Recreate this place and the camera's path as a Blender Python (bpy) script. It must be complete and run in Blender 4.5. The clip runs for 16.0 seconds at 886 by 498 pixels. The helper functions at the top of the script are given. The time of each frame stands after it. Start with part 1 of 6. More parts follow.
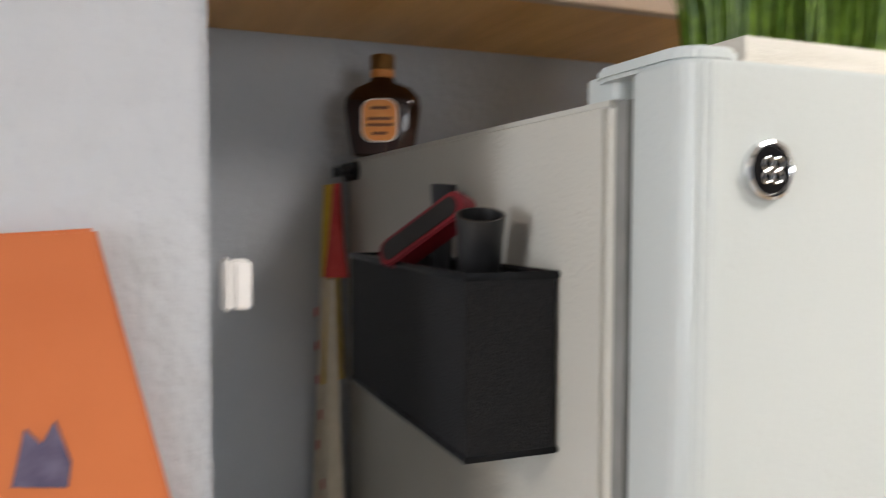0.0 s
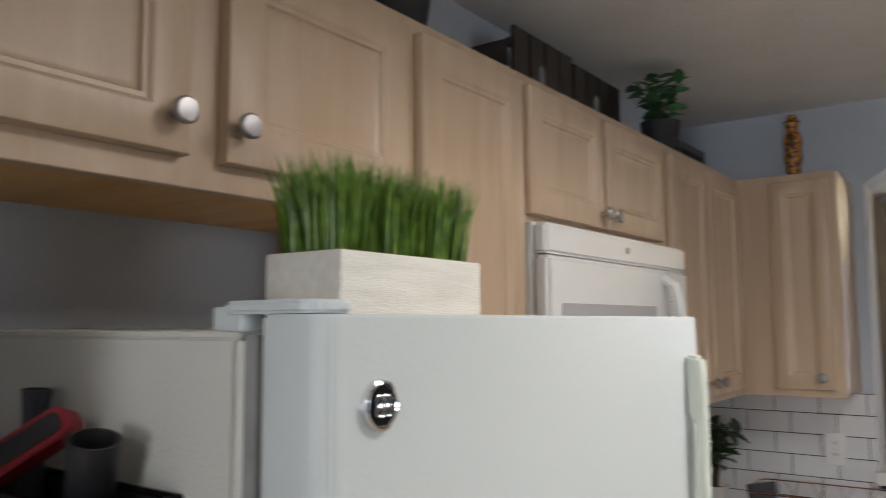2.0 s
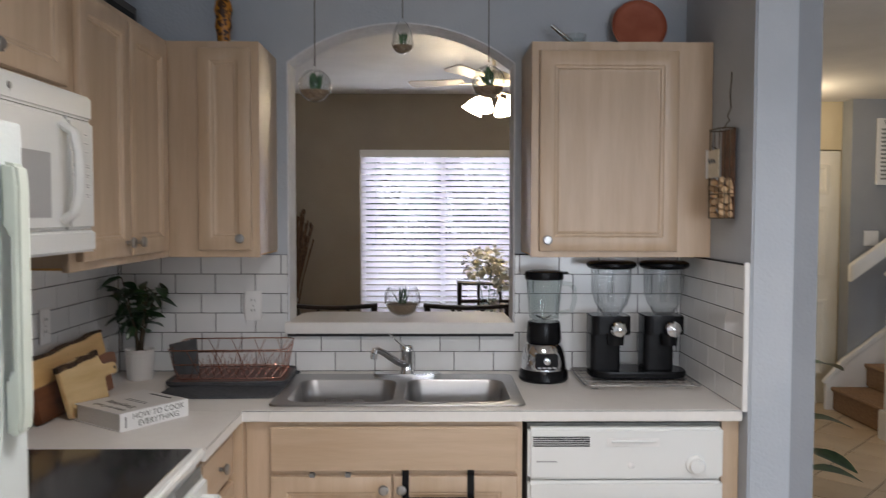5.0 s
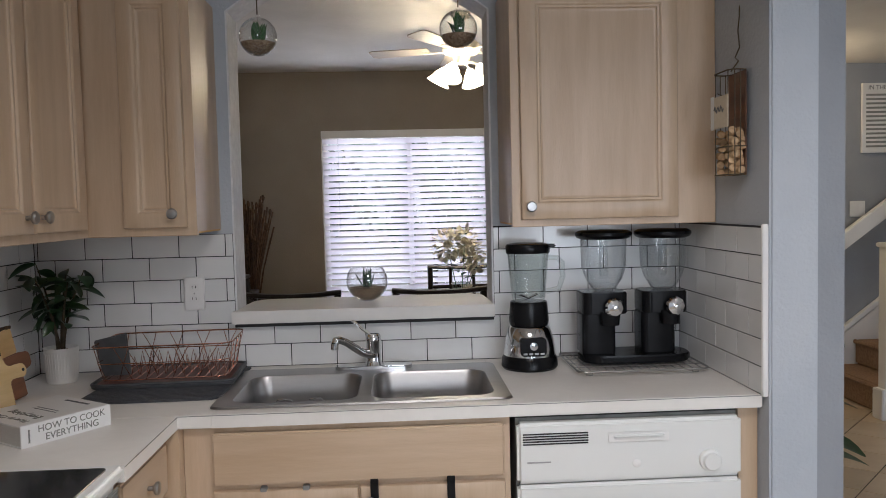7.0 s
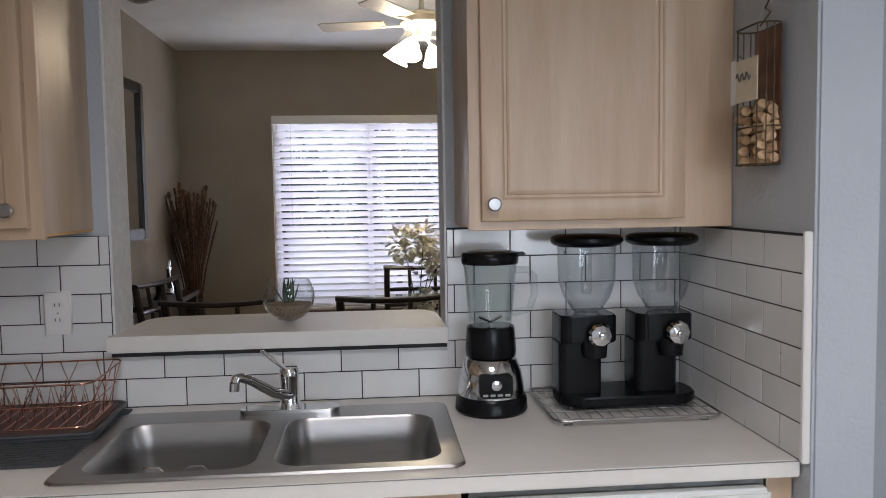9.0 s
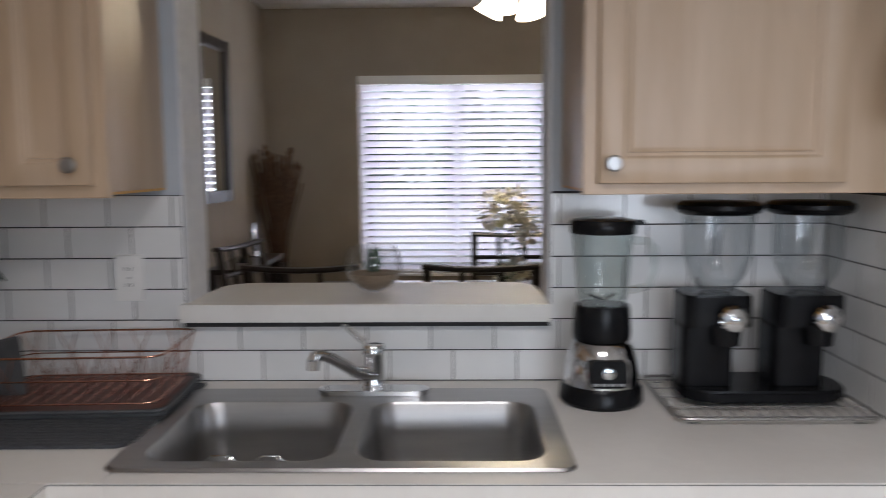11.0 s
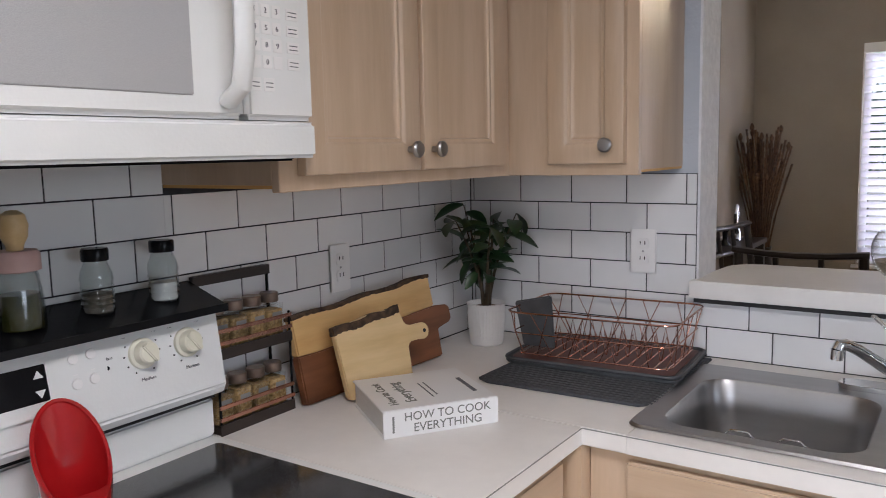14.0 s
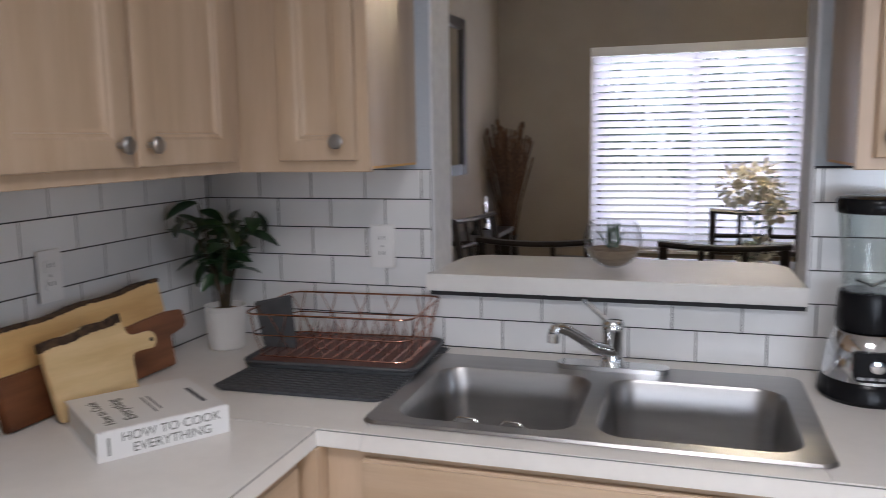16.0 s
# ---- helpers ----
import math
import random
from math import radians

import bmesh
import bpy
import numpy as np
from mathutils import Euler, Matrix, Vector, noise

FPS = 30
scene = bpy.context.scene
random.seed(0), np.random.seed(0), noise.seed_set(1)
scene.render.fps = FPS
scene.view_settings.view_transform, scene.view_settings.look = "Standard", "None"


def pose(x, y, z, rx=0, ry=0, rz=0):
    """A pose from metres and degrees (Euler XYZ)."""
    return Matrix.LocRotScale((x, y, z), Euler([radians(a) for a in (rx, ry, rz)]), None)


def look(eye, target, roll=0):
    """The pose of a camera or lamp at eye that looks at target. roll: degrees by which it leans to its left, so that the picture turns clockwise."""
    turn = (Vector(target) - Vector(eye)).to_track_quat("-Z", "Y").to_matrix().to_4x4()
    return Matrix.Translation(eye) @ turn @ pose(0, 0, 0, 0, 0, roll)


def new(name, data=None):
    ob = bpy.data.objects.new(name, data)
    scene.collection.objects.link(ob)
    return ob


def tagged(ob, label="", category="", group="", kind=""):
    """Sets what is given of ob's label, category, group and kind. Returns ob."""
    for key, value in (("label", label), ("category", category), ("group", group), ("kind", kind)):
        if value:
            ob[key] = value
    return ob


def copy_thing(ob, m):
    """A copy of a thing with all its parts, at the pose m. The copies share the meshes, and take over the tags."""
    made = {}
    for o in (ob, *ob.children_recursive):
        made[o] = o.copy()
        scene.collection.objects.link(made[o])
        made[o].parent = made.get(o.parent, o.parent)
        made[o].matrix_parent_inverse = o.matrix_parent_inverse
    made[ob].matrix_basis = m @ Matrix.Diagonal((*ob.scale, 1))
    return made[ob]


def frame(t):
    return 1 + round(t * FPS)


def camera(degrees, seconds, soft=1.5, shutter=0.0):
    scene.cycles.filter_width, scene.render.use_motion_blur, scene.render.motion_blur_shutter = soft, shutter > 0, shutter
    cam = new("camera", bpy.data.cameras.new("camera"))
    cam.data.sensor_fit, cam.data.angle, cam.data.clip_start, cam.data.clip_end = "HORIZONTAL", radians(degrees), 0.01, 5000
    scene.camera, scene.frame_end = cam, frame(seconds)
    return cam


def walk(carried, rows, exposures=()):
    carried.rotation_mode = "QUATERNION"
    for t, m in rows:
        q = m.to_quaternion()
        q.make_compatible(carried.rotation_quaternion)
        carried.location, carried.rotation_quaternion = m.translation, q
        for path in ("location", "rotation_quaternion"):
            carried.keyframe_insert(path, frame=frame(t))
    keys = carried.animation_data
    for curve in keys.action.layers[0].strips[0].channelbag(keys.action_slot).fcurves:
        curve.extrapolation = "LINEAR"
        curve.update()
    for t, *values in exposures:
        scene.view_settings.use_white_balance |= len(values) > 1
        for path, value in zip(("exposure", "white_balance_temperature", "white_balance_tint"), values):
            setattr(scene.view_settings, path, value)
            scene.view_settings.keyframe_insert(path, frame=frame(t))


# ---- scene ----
cam = camera(59.2, 16.0, soft=0.4, shutter=0.5)
PATH = [
    (0, (1.095, -3.128, 1.559), (-0.757, -2.374, 1.468), 0.2),
    (0.3, (1.08, -3.152, 1.562), (-0.633, -2.12, 1.535), -0.0),
    (0.5, (1.07, -3.168, 1.574), (-0.583, -2.041, 1.546), -0.2),
    (0.8, (1.063, -3.174, 1.609), (-0.501, -1.927, 1.625), 0.1),
    (1, (1.065, -3.192, 1.616), (-0.427, -1.862, 1.696), 0.2),
    (1.5, (1.084, -3.204, 1.643), (-0.288, -1.757, 1.796), 0.3),
    (2, (1.1, -3.192, 1.639), (-0.074, -1.584, 1.827), -0.3),
    (2.5, (1.147, -3.19, 1.629), (0.242, -1.413, 1.786), -0.0),
    (3, (1.169, -3.167, 1.61), (0.546, -1.269, 1.698), 0.5),
    (3.5, (1.194, -3.147, 1.584), (0.816, -1.184, 1.621), 0.9),
    (4, (1.198, -3.147, 1.572), (0.978, -1.159, 1.566), 2.1),
    (4.5, (1.22, -3.13, 1.566), (1.128, -1.133, 1.525), 1.1),
    (5, (1.257, -3.107, 1.535), (1.283, -1.109, 1.447), 0.1),
    (5.2, (1.262, -3.081, 1.516), (1.328, -1.085, 1.41), -0.0),
    (7.3, (1.261, -2.66, 1.457), (1.365, -0.666, 1.342), -1.4),
    (7.5, (1.263, -2.607, 1.468), (1.35, -0.613, 1.343), -1.7),
    (8, (1.281, -2.447, 1.46), (1.398, -0.455, 1.323), -1.6),
    (8.5, (1.351, -2.287, 1.477), (1.519, -0.299, 1.341), -1.1),
    (8.7, (1.381, -2.23, 1.474), (1.559, -0.242, 1.34), -0.9),
    (10.8, (1.367, -1.904, 1.439), (1.466, 0.083, 1.231), -0.6),
    (11, (1.351, -1.907, 1.449), (1.317, 0.081, 1.23), -0.4),
    (11.5, (1.325, -1.917, 1.45), (0.999, 0.044, 1.227), -0.5),
    (12, (1.292, -1.932, 1.449), (0.771, -0.014, 1.227), -0.4),
    (12.5, (1.279, -1.945, 1.445), (0.577, -0.086, 1.221), -0.6),
    (13, (1.265, -1.959, 1.444), (0.371, -0.186, 1.2), -1.1),
    (13.5, (1.257, -1.967, 1.445), (0.222, -0.273, 1.2), -1.3),
    (14, (1.252, -1.986, 1.442), (0.135, -0.346, 1.196), -1.3),
    (14.5, (1.252, -1.984, 1.445), (0.11, -0.363, 1.187), -1.3),
    (15, (1.264, -1.965, 1.446), (0.161, -0.317, 1.185), -1.3),
    (15.5, (1.287, -1.936, 1.453), (0.426, -0.152, 1.18), -1.1),
    (16, (1.311, -1.926, 1.451), (0.719, -0.036, 1.173), -0.9),
]
EXPOSURES = [(0, 0.12, 6550, 12), (0.8, -0.02, 6300, 11), (1.5, -0.22, 6250, 11), (2.5, -0.55, 6250, 12), (3.5, -0.52, 6150, 12), (5.0, -0.45, 6150, 12),
             (8.0, -0.5, 6000, 12), (11.0, -0.42, 5950, 12), (11.8, -0.36, 5900, 13), (13.0, 0.0, 5850, 14), (14.5, 0.08, 5900, 15), (16.0, -0.17, 5850, 14)]
walk(cam, [(t, look(*p)) for t, *p in PATH], EXPOSURES)

# ---- world and lights ----
world = bpy.data.worlds.new("world")
scene.world = world
world.use_nodes = True
wn = world.node_tree
sky = wn.nodes.new("ShaderNodeTexSky")
sky.sky_type, sky.sun_disc = "NISHITA", False
sky.sun_elevation, sky.sun_rotation = radians(50), radians(30)
wn.nodes["Background"].inputs[1].default_value = 0.15
wn.links.new(sky.outputs[0], wn.nodes["Background"].inputs[0])


def lamp(name, kind, m, power, color, **kw):
    data = bpy.data.lights.new(name, kind)
    data.energy, data.color = power, color
    if kind == "AREA":
        data.shape = "RECTANGLE"
        data.size, data.size_y = kw["size"]
    else:
        data.shadow_soft_size = kw["size"]
    ob = new(name, data)
    ob.matrix_world = m
    return ob


# kitchen ceiling fixture, added living fill, daylight in dining, living and hall windows, hall lamp
# unseen lamp behind the viewpoint, added to brighten the counter
lamp("living_fill_lamp", "AREA", look((1.55, -4.9, 2.34), (1.55, -4.9, 0)), 20, (1.0, 0.90, 0.80), size=(0.45, 0.45))
lamp("kitchen_light", "AREA", look((1.50, -2.05, 2.425), (1.50, -2.05, 0)), 29, (1.0, 0.93, 0.87), size=(0.55, 0.55)).data.spread = radians(148)
lamp("dining_daylight", "AREA", look((1.34, 5.02, 1.4), (1.34, 0, 1.2)), 56, (0.93, 0.95, 1.0), size=(1.5, 1.5))
lamp("living_daylight", "AREA", look((2.6, -6.95, 1.45), (2.2, 0, 1.2)), 150, (0.90, 0.95, 1.0), size=(2.2, 1.5))
lamp("hall_daylight", "AREA", look((6.55, -2.0, 1.6), (0.0, -1.9, 1.1)), 44, (0.90, 0.95, 1.0), size=(2.2, 1.5))
lamp("hall_light", "POINT", pose(3.75, 2.55, 2.25), 22, (1.0, 0.78, 0.48), size=0.08)


# ---- materials ----
def surf(name, col, col2=None, scale=8.0, rough=0.5, metal=0.0, bump=0.0, bscale=60.0, stretch=(1, 1, 1),
         coat=0.0, rand=0.0, fine=0.0, rvar=0.0, detail=4.0, ramp=(0.35, 0.65), spec=0.5):
    """Principled material with two scales of variation in the object's own space."""
    m = bpy.data.materials.new(name)
    m.use_nodes = True
    nt = m.node_tree
    N, L = nt.nodes, nt.links
    b = N["Principled BSDF"]
    b.inputs["Roughness"].default_value = rough
    b.inputs["Metallic"].default_value = metal
    b.inputs["Coat Weight"].default_value = coat
    b.inputs["Coat Roughness"].default_value = min(0.35, rough * 0.8)
    b.inputs["Specular IOR Level"].default_value = spec
    b.inputs["Base Color"].default_value = (*col, 1)
    tc = N.new("ShaderNodeTexCoord")
    mp = N.new("ShaderNodeMapping")
    mp.inputs["Scale"].default_value = stretch
    L.new(tc.outputs["Object"], mp.inputs[0])
    info = N.new("ShaderNodeObjectInfo")
    shift = N.new("ShaderNodeVectorMath")
    shift.operation = "ADD"
    mul = N.new("ShaderNodeMath")
    mul.operation = "MULTIPLY"
    mul.inputs[1].default_value = 37.0
    L.new(info.outputs["Random"], mul.inputs[0])
    L.new(mp.outputs[0], shift.inputs[0])
    L.new(mul.outputs[0], shift.inputs[1])
    out = None
    if col2:
        n1 = N.new("ShaderNodeTexNoise")
        n1.inputs["Scale"].default_value, n1.inputs["Detail"].default_value = scale, detail
        L.new(shift.outputs[0], n1.inputs["Vector"])
        cr = N.new("ShaderNodeValToRGB")
        cr.color_ramp.elements[0].position, cr.color_ramp.elements[1].position = ramp
        cr.color_ramp.elements[0].color, cr.color_ramp.elements[1].color = (*col, 1), (*col2, 1)
        L.new(n1.outputs[0], cr.inputs[0])
        out = cr.outputs[0]
        if fine:
            n2 = N.new("ShaderNodeTexNoise")
            n2.inputs["Scale"].default_value, n2.inputs["Detail"].default_value = scale * 9, 3
            L.new(shift.outputs[0], n2.inputs["Vector"])
            mr = N.new("ShaderNodeMapRange")
            mr.inputs["To Min"].default_value, mr.inputs["To Max"].default_value = 1 - fine, 1 + fine
            L.new(n2.outputs[0], mr.inputs[0])
            mx = N.new("ShaderNodeVectorMath")
            mx.operation = "MULTIPLY"
            L.new(out, mx.inputs[0])
            L.new(mr.outputs[0], mx.inputs[1])
            out = mx.outputs[0]
        if rvar:
            mr2 = N.new("ShaderNodeMapRange")
            mr2.inputs["To Min"].default_value, mr2.inputs["To Max"].default_value = rough - rvar, rough + rvar
            L.new(n1.outputs[0], mr2.inputs[0])
            L.new(mr2.outputs[0], b.inputs["Roughness"])
    if rand:
        hs = N.new("ShaderNodeHueSaturation")
        mr3 = N.new("ShaderNodeMapRange")
        mr3.inputs["To Min"].default_value, mr3.inputs["To Max"].default_value = 1 - rand, 1 + rand
        L.new(info.outputs["Random"], mr3.inputs[0])
        L.new(mr3.outputs[0], hs.inputs["Value"])
        hs.inputs["Color"].default_value = (*col, 1)
        if out:
            L.new(out, hs.inputs["Color"])
        out = hs.outputs[0]
    if out:
        L.new(out, b.inputs["Base Color"])
    if bump:
        n3 = N.new("ShaderNodeTexNoise")
        n3.inputs["Scale"].default_value, n3.inputs["Detail"].default_value = bscale, 3
        L.new(shift.outputs[0], n3.inputs["Vector"])
        bp = N.new("ShaderNodeBump")
        bp.inputs["Strength"].default_value, bp.inputs["Distance"].default_value = min(1, bump), 0.004
        L.new(n3.outputs[0], bp.inputs["Height"])
        L.new(bp.outputs[0], b.inputs["Normal"])
    return m


def glass(name, tint=(1, 1, 1), rough=0.0, ior=1.45):
    """Thin clear glass: see-through, with gloss that grows towards grazing angles."""
    m = bpy.data.materials.new(name)
    m.use_nodes = True
    N, L = m.node_tree.nodes, m.node_tree.links
    N.remove(N["Principled BSDF"])
    tr, gl, fr, mx = N.new("ShaderNodeBsdfTransparent"), N.new("ShaderNodeBsdfGlossy"), N.new("ShaderNodeLayerWeight"), N.new("ShaderNodeMixShader")
    pw, ad = N.new("ShaderNodeMath"), N.new("ShaderNodeMath")
    pw.operation, ad.operation = "POWER", "MULTIPLY_ADD"
    pw.inputs[1].default_value, ad.inputs[1].default_value, ad.inputs[2].default_value = 3.0, 0.70, 0.05
    tr.inputs[0].default_value = (*tint, 1)
    gl.inputs["Roughness"].default_value = 0.02 + rough
    L.new(fr.outputs["Facing"], pw.inputs[0])
    L.new(pw.outputs[0], ad.inputs[0])
    L.new(ad.outputs[0], mx.inputs[0])
    L.new(tr.outputs[0], mx.inputs[1])
    L.new(gl.outputs[0], mx.inputs[2])
    L.new(mx.outputs[0], N["Material Output"].inputs[0])
    return m


def glow(name, col, power):
    m = bpy.data.materials.new(name)
    m.use_nodes = True
    b = m.node_tree.nodes["Principled BSDF"]
    b.inputs["Base Color"].default_value = (*col, 1)
    b.inputs["Emission Color"].default_value, b.inputs["Emission Strength"].default_value = (*col, 1), power
    return m


M = {}
M["wall"] = surf("wall_paint_grey_blue", (0.44, 0.475, 0.52), (0.48, 0.51, 0.55), 3, 0.75, bump=0.55, bscale=85, fine=0.02)
M["wall_tex"] = surf("wall_paint_knockdown", (0.47, 0.50, 0.54), (0.51, 0.535, 0.57), 4, 0.6, bump=1.0, bscale=55, fine=0.02)
M["reveal"] = surf("white_textured_reveal", (0.66, 0.66, 0.68), (0.74, 0.74, 0.755), 40, 0.6, bump=1.0, bscale=55, fine=0.06)
# grey of the hall walls, also carries the jamb strip's shade
M["hall_and_shade_grey"] = surf("hall_wall_and_shade_grey", (0.27, 0.285, 0.31), (0.30, 0.315, 0.34), 3, 0.75, bump=0.55, bscale=85, fine=0.02)
M["taupe"] = surf("wall_paint_taupe", (0.30, 0.255, 0.205), (0.325, 0.28, 0.225), 3, 0.75, bump=0.5, bscale=85, fine=0.02)
M["ceiling"] = surf("ceiling_paint", (0.72, 0.71, 0.70), (0.77, 0.76, 0.75), 3, 0.9, bump=0.7, bscale=110, fine=0.03)
M["white_trim"] = surf("white_trim_paint", (0.78, 0.77, 0.75), (0.82, 0.81, 0.79), 5, 0.35, bump=0.1, bscale=40)
M["maple"] = surf("pickled_maple", (0.50, 0.363, 0.238), (0.58, 0.44, 0.31), 3.2, 0.38, bump=0.12, bscale=70, stretch=(6, 6, 0.6), fine=0.06, coat=0.15, rand=0.04, rvar=0.06)
M["maple_h"] = surf("pickled_maple_across", (0.50, 0.363, 0.238), (0.58, 0.44, 0.31), 3.2, 0.38, bump=0.12, bscale=70, stretch=(0.6, 0.6, 6), fine=0.06, coat=0.15, rand=0.04, rvar=0.06)
# warm bounce light under the cabinets put into the wood colour
M["warm_bounce_maple"] = surf("warm_bounce_underside", (0.62, 0.33, 0.095), (0.74, 0.43, 0.14), 4, 0.45, bump=0.1, stretch=(5, 0.6, 1), fine=0.06)
M["tile"] = surf("white_subway_tile", (0.71, 0.715, 0.71), (0.76, 0.76, 0.755), 6, 0.16, bump=0.06, bscale=14, rand=0.035, coat=0.3)
M["grout"] = surf("dark_grout", (0.022, 0.022, 0.026), (0.04, 0.04, 0.045), 40, 0.95, bump=0.4, bscale=300)
M["laminate"] = surf("cream_laminate", (0.74, 0.71, 0.67), (0.79, 0.765, 0.725), 5, 0.42, bump=0.05, bscale=400, fine=0.035, rvar=0.06)
M["appliance"] = surf("white_appliance_enamel", (0.73, 0.74, 0.72), (0.77, 0.775, 0.755), 2, 0.33, bump=0.06, bscale=160, coat=0.2)
M["fridge_white"] = surf("fridge_white_enamel", (0.52, 0.565, 0.555), (0.56, 0.60, 0.59), 2, 0.36, bump=0.08, bscale=200, coat=0.15)
M["handle_cream"] = surf("aged_cream_handle", (0.50, 0.54, 0.47), (0.55, 0.59, 0.52), 6, 0.45, bump=0.05)
M["cream_plastic"] = surf("cream_plastic", (0.70, 0.68, 0.54), (0.75, 0.73, 0.60), 6, 0.4, bump=0.05)
M["gasket"] = surf("grey_gasket", (0.20, 0.20, 0.19), (0.26, 0.26, 0.25), 20, 0.7)
M["steel"] = surf("brushed_steel", (0.37, 0.365, 0.362), (0.41, 0.405, 0.40), 9, 0.34, 1.0, stretch=(0.6, 4, 4), rvar=0.03)
M["chrome"] = surf("chrome", (0.70, 0.71, 0.73), (0.76, 0.77, 0.78), 20, 0.10, 1.0)
M["nickel"] = surf("satin_nickel", (0.36, 0.355, 0.35), (0.44, 0.435, 0.43), 20, 0.36, 1.0)
M["copper"] = surf("copper_wire", (0.52, 0.27, 0.20), (0.62, 0.34, 0.25), 30, 0.25, 1.0)
M["black_plastic"] = surf("black_plastic", (0.006, 0.006, 0.007), (0.010, 0.010, 0.011), 15, 0.22, spec=0.16, bump=0.08, bscale=200)
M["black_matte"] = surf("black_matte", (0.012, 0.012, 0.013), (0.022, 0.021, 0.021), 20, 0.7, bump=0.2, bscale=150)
M["black_glass"] = surf("black_ceramic_glass", (0.012, 0.012, 0.013), (0.17, 0.17, 0.175), 420, 0.12, ramp=(0.50, 0.70), coat=0.4)
M["espresso"] = surf("espresso_wood", (0.016, 0.011, 0.009), (0.03, 0.02, 0.015), 5, 0.35, stretch=(1, 1, 6), coat=0.2)
M["floor"] = surf("beige_floor_tile", (0.44, 0.34, 0.23), (0.52, 0.42, 0.30), 4, 0.33, bump=0.15, bscale=20, fine=0.06, rand=0.06)
M["carpet"] = surf("brown_carpet", (0.23, 0.14, 0.085), (0.31, 0.20, 0.125), 60, 0.95, bump=0.8, bscale=400)
M["clear"] = glass("clear_glass", (0.92, 0.945, 0.94))
M["globe"] = glass("thin_globe_glass", (0.975, 0.983, 0.98))
M["clear_plastic"] = glass("clear_plastic", (0.955, 0.965, 0.97), 0.02, 1.4)


# ---- building helpers ----
def box(bm, x0, x1, y0, y1, z0, z1, bevel=0.0, seg=2):
    b = bmesh.new()
    bmesh.ops.create_cube(b, size=1)
    for v in b.verts:
        v.co = ((x0 + x1) / 2 + v.co.x * (x1 - x0), (y0 + y1) / 2 + v.co.y * (y1 - y0), (z0 + z1) / 2 + v.co.z * (z1 - z0))
    if bevel:
        bmesh.ops.bevel(b, geom=b.edges[:], offset=bevel, segments=seg, affect="EDGES", clamp_overlap=True)
    join(bm, b)
    return bm


def join(bm, b, m=None):
    if m is not None:
        bmesh.ops.transform(b, matrix=m, verts=b.verts)
    me = bpy.data.meshes.new("tmp")
    b.to_mesh(me)
    b.free()
    bm.from_mesh(me)
    bpy.data.meshes.remove(me)
    return bm


def lathe(bm, profile, seg=28, at=(0, 0, 0), m=None):
    """Turns a profile of (radius, height) about z."""
    b = bmesh.new()
    rings = []
    for r, z in profile:
        if r < 1e-5:
            rings.append([b.verts.new((0, 0, z))])
        else:
            rings.append([b.verts.new((r * math.cos(2 * math.pi * k / seg), r * math.sin(2 * math.pi * k / seg), z)) for k in range(seg)])
    for a, c in zip(rings, rings[1:]):
        for k in range(seg):
            q = (k + 1) % seg
            if len(a) == 1 and len(c) == 1:
                continue
            if len(a) == 1:
                b.faces.new((a[0], c[q], c[k]))
            elif len(c) == 1:
                b.faces.new((a[k], a[q], c[0]))
            else:
                b.faces.new((a[k], a[q], c[q], c[k]))
    bmesh.ops.recalc_face_normals(b, faces=b.faces)
    return join(bm, b, Matrix.Translation(at) @ (m or Matrix.Identity(4)))


def cyl(bm, p0, p1, r0, r1=None, seg=16):
    p0, p1 = Vector(p0), Vector(p1)
    r1 = r0 if r1 is None else r1
    d = p1 - p0
    turn = d.to_track_quat("Z", "Y").to_matrix().to_4x4()
    return lathe(bm, [(0, 0), (r0, 0), (r1, d.length), (0, d.length)], seg, m=Matrix.Translation(p0) @ turn)


def tube(bm, pts, r, seg=8, closed=False, flat=1.0):
    """A round wire along points; r may be a list for tapers."""
    pts = [Vector(p) for p in pts]
    n = len(pts)
    rs = r if isinstance(r, (list, tuple)) else [r] * n
    b = bmesh.new()
    rings = []
    up = None
    for i, p in enumerate(pts):
        a = pts[(i - 1) % n] if (closed or i > 0) else p
        c = pts[(i + 1) % n] if (closed or i < n - 1) else p
        d = (c - a).normalized()
        if up is None:
            up = Vector((0, 0, 1)) if abs(d.z) < 0.9 else Vector((1, 0, 0))
        s = d.cross(up)
        s = s.normalized() if s.length > 1e-6 else d.orthogonal().normalized()
        up = s.cross(d).normalized()
        rings.append([b.verts.new(p + rs[i] * (math.cos(2 * math.pi * k / seg) * s + flat * math.sin(2 * math.pi * k / seg) * up)) for k in range(seg)])
    pairs = list(zip(rings, rings[1:])) + ([(rings[-1], rings[0])] if closed else [])
    for a, c in pairs:
        for k in range(seg):
            b.faces.new((a[k], a[(k + 1) % seg], c[(k + 1) % seg], c[k]))
    if not closed:
        b.faces.new(rings[0][::-1])
        b.faces.new(rings[-1])
    bmesh.ops.recalc_face_normals(b, faces=b.faces)
    return join(bm, b)


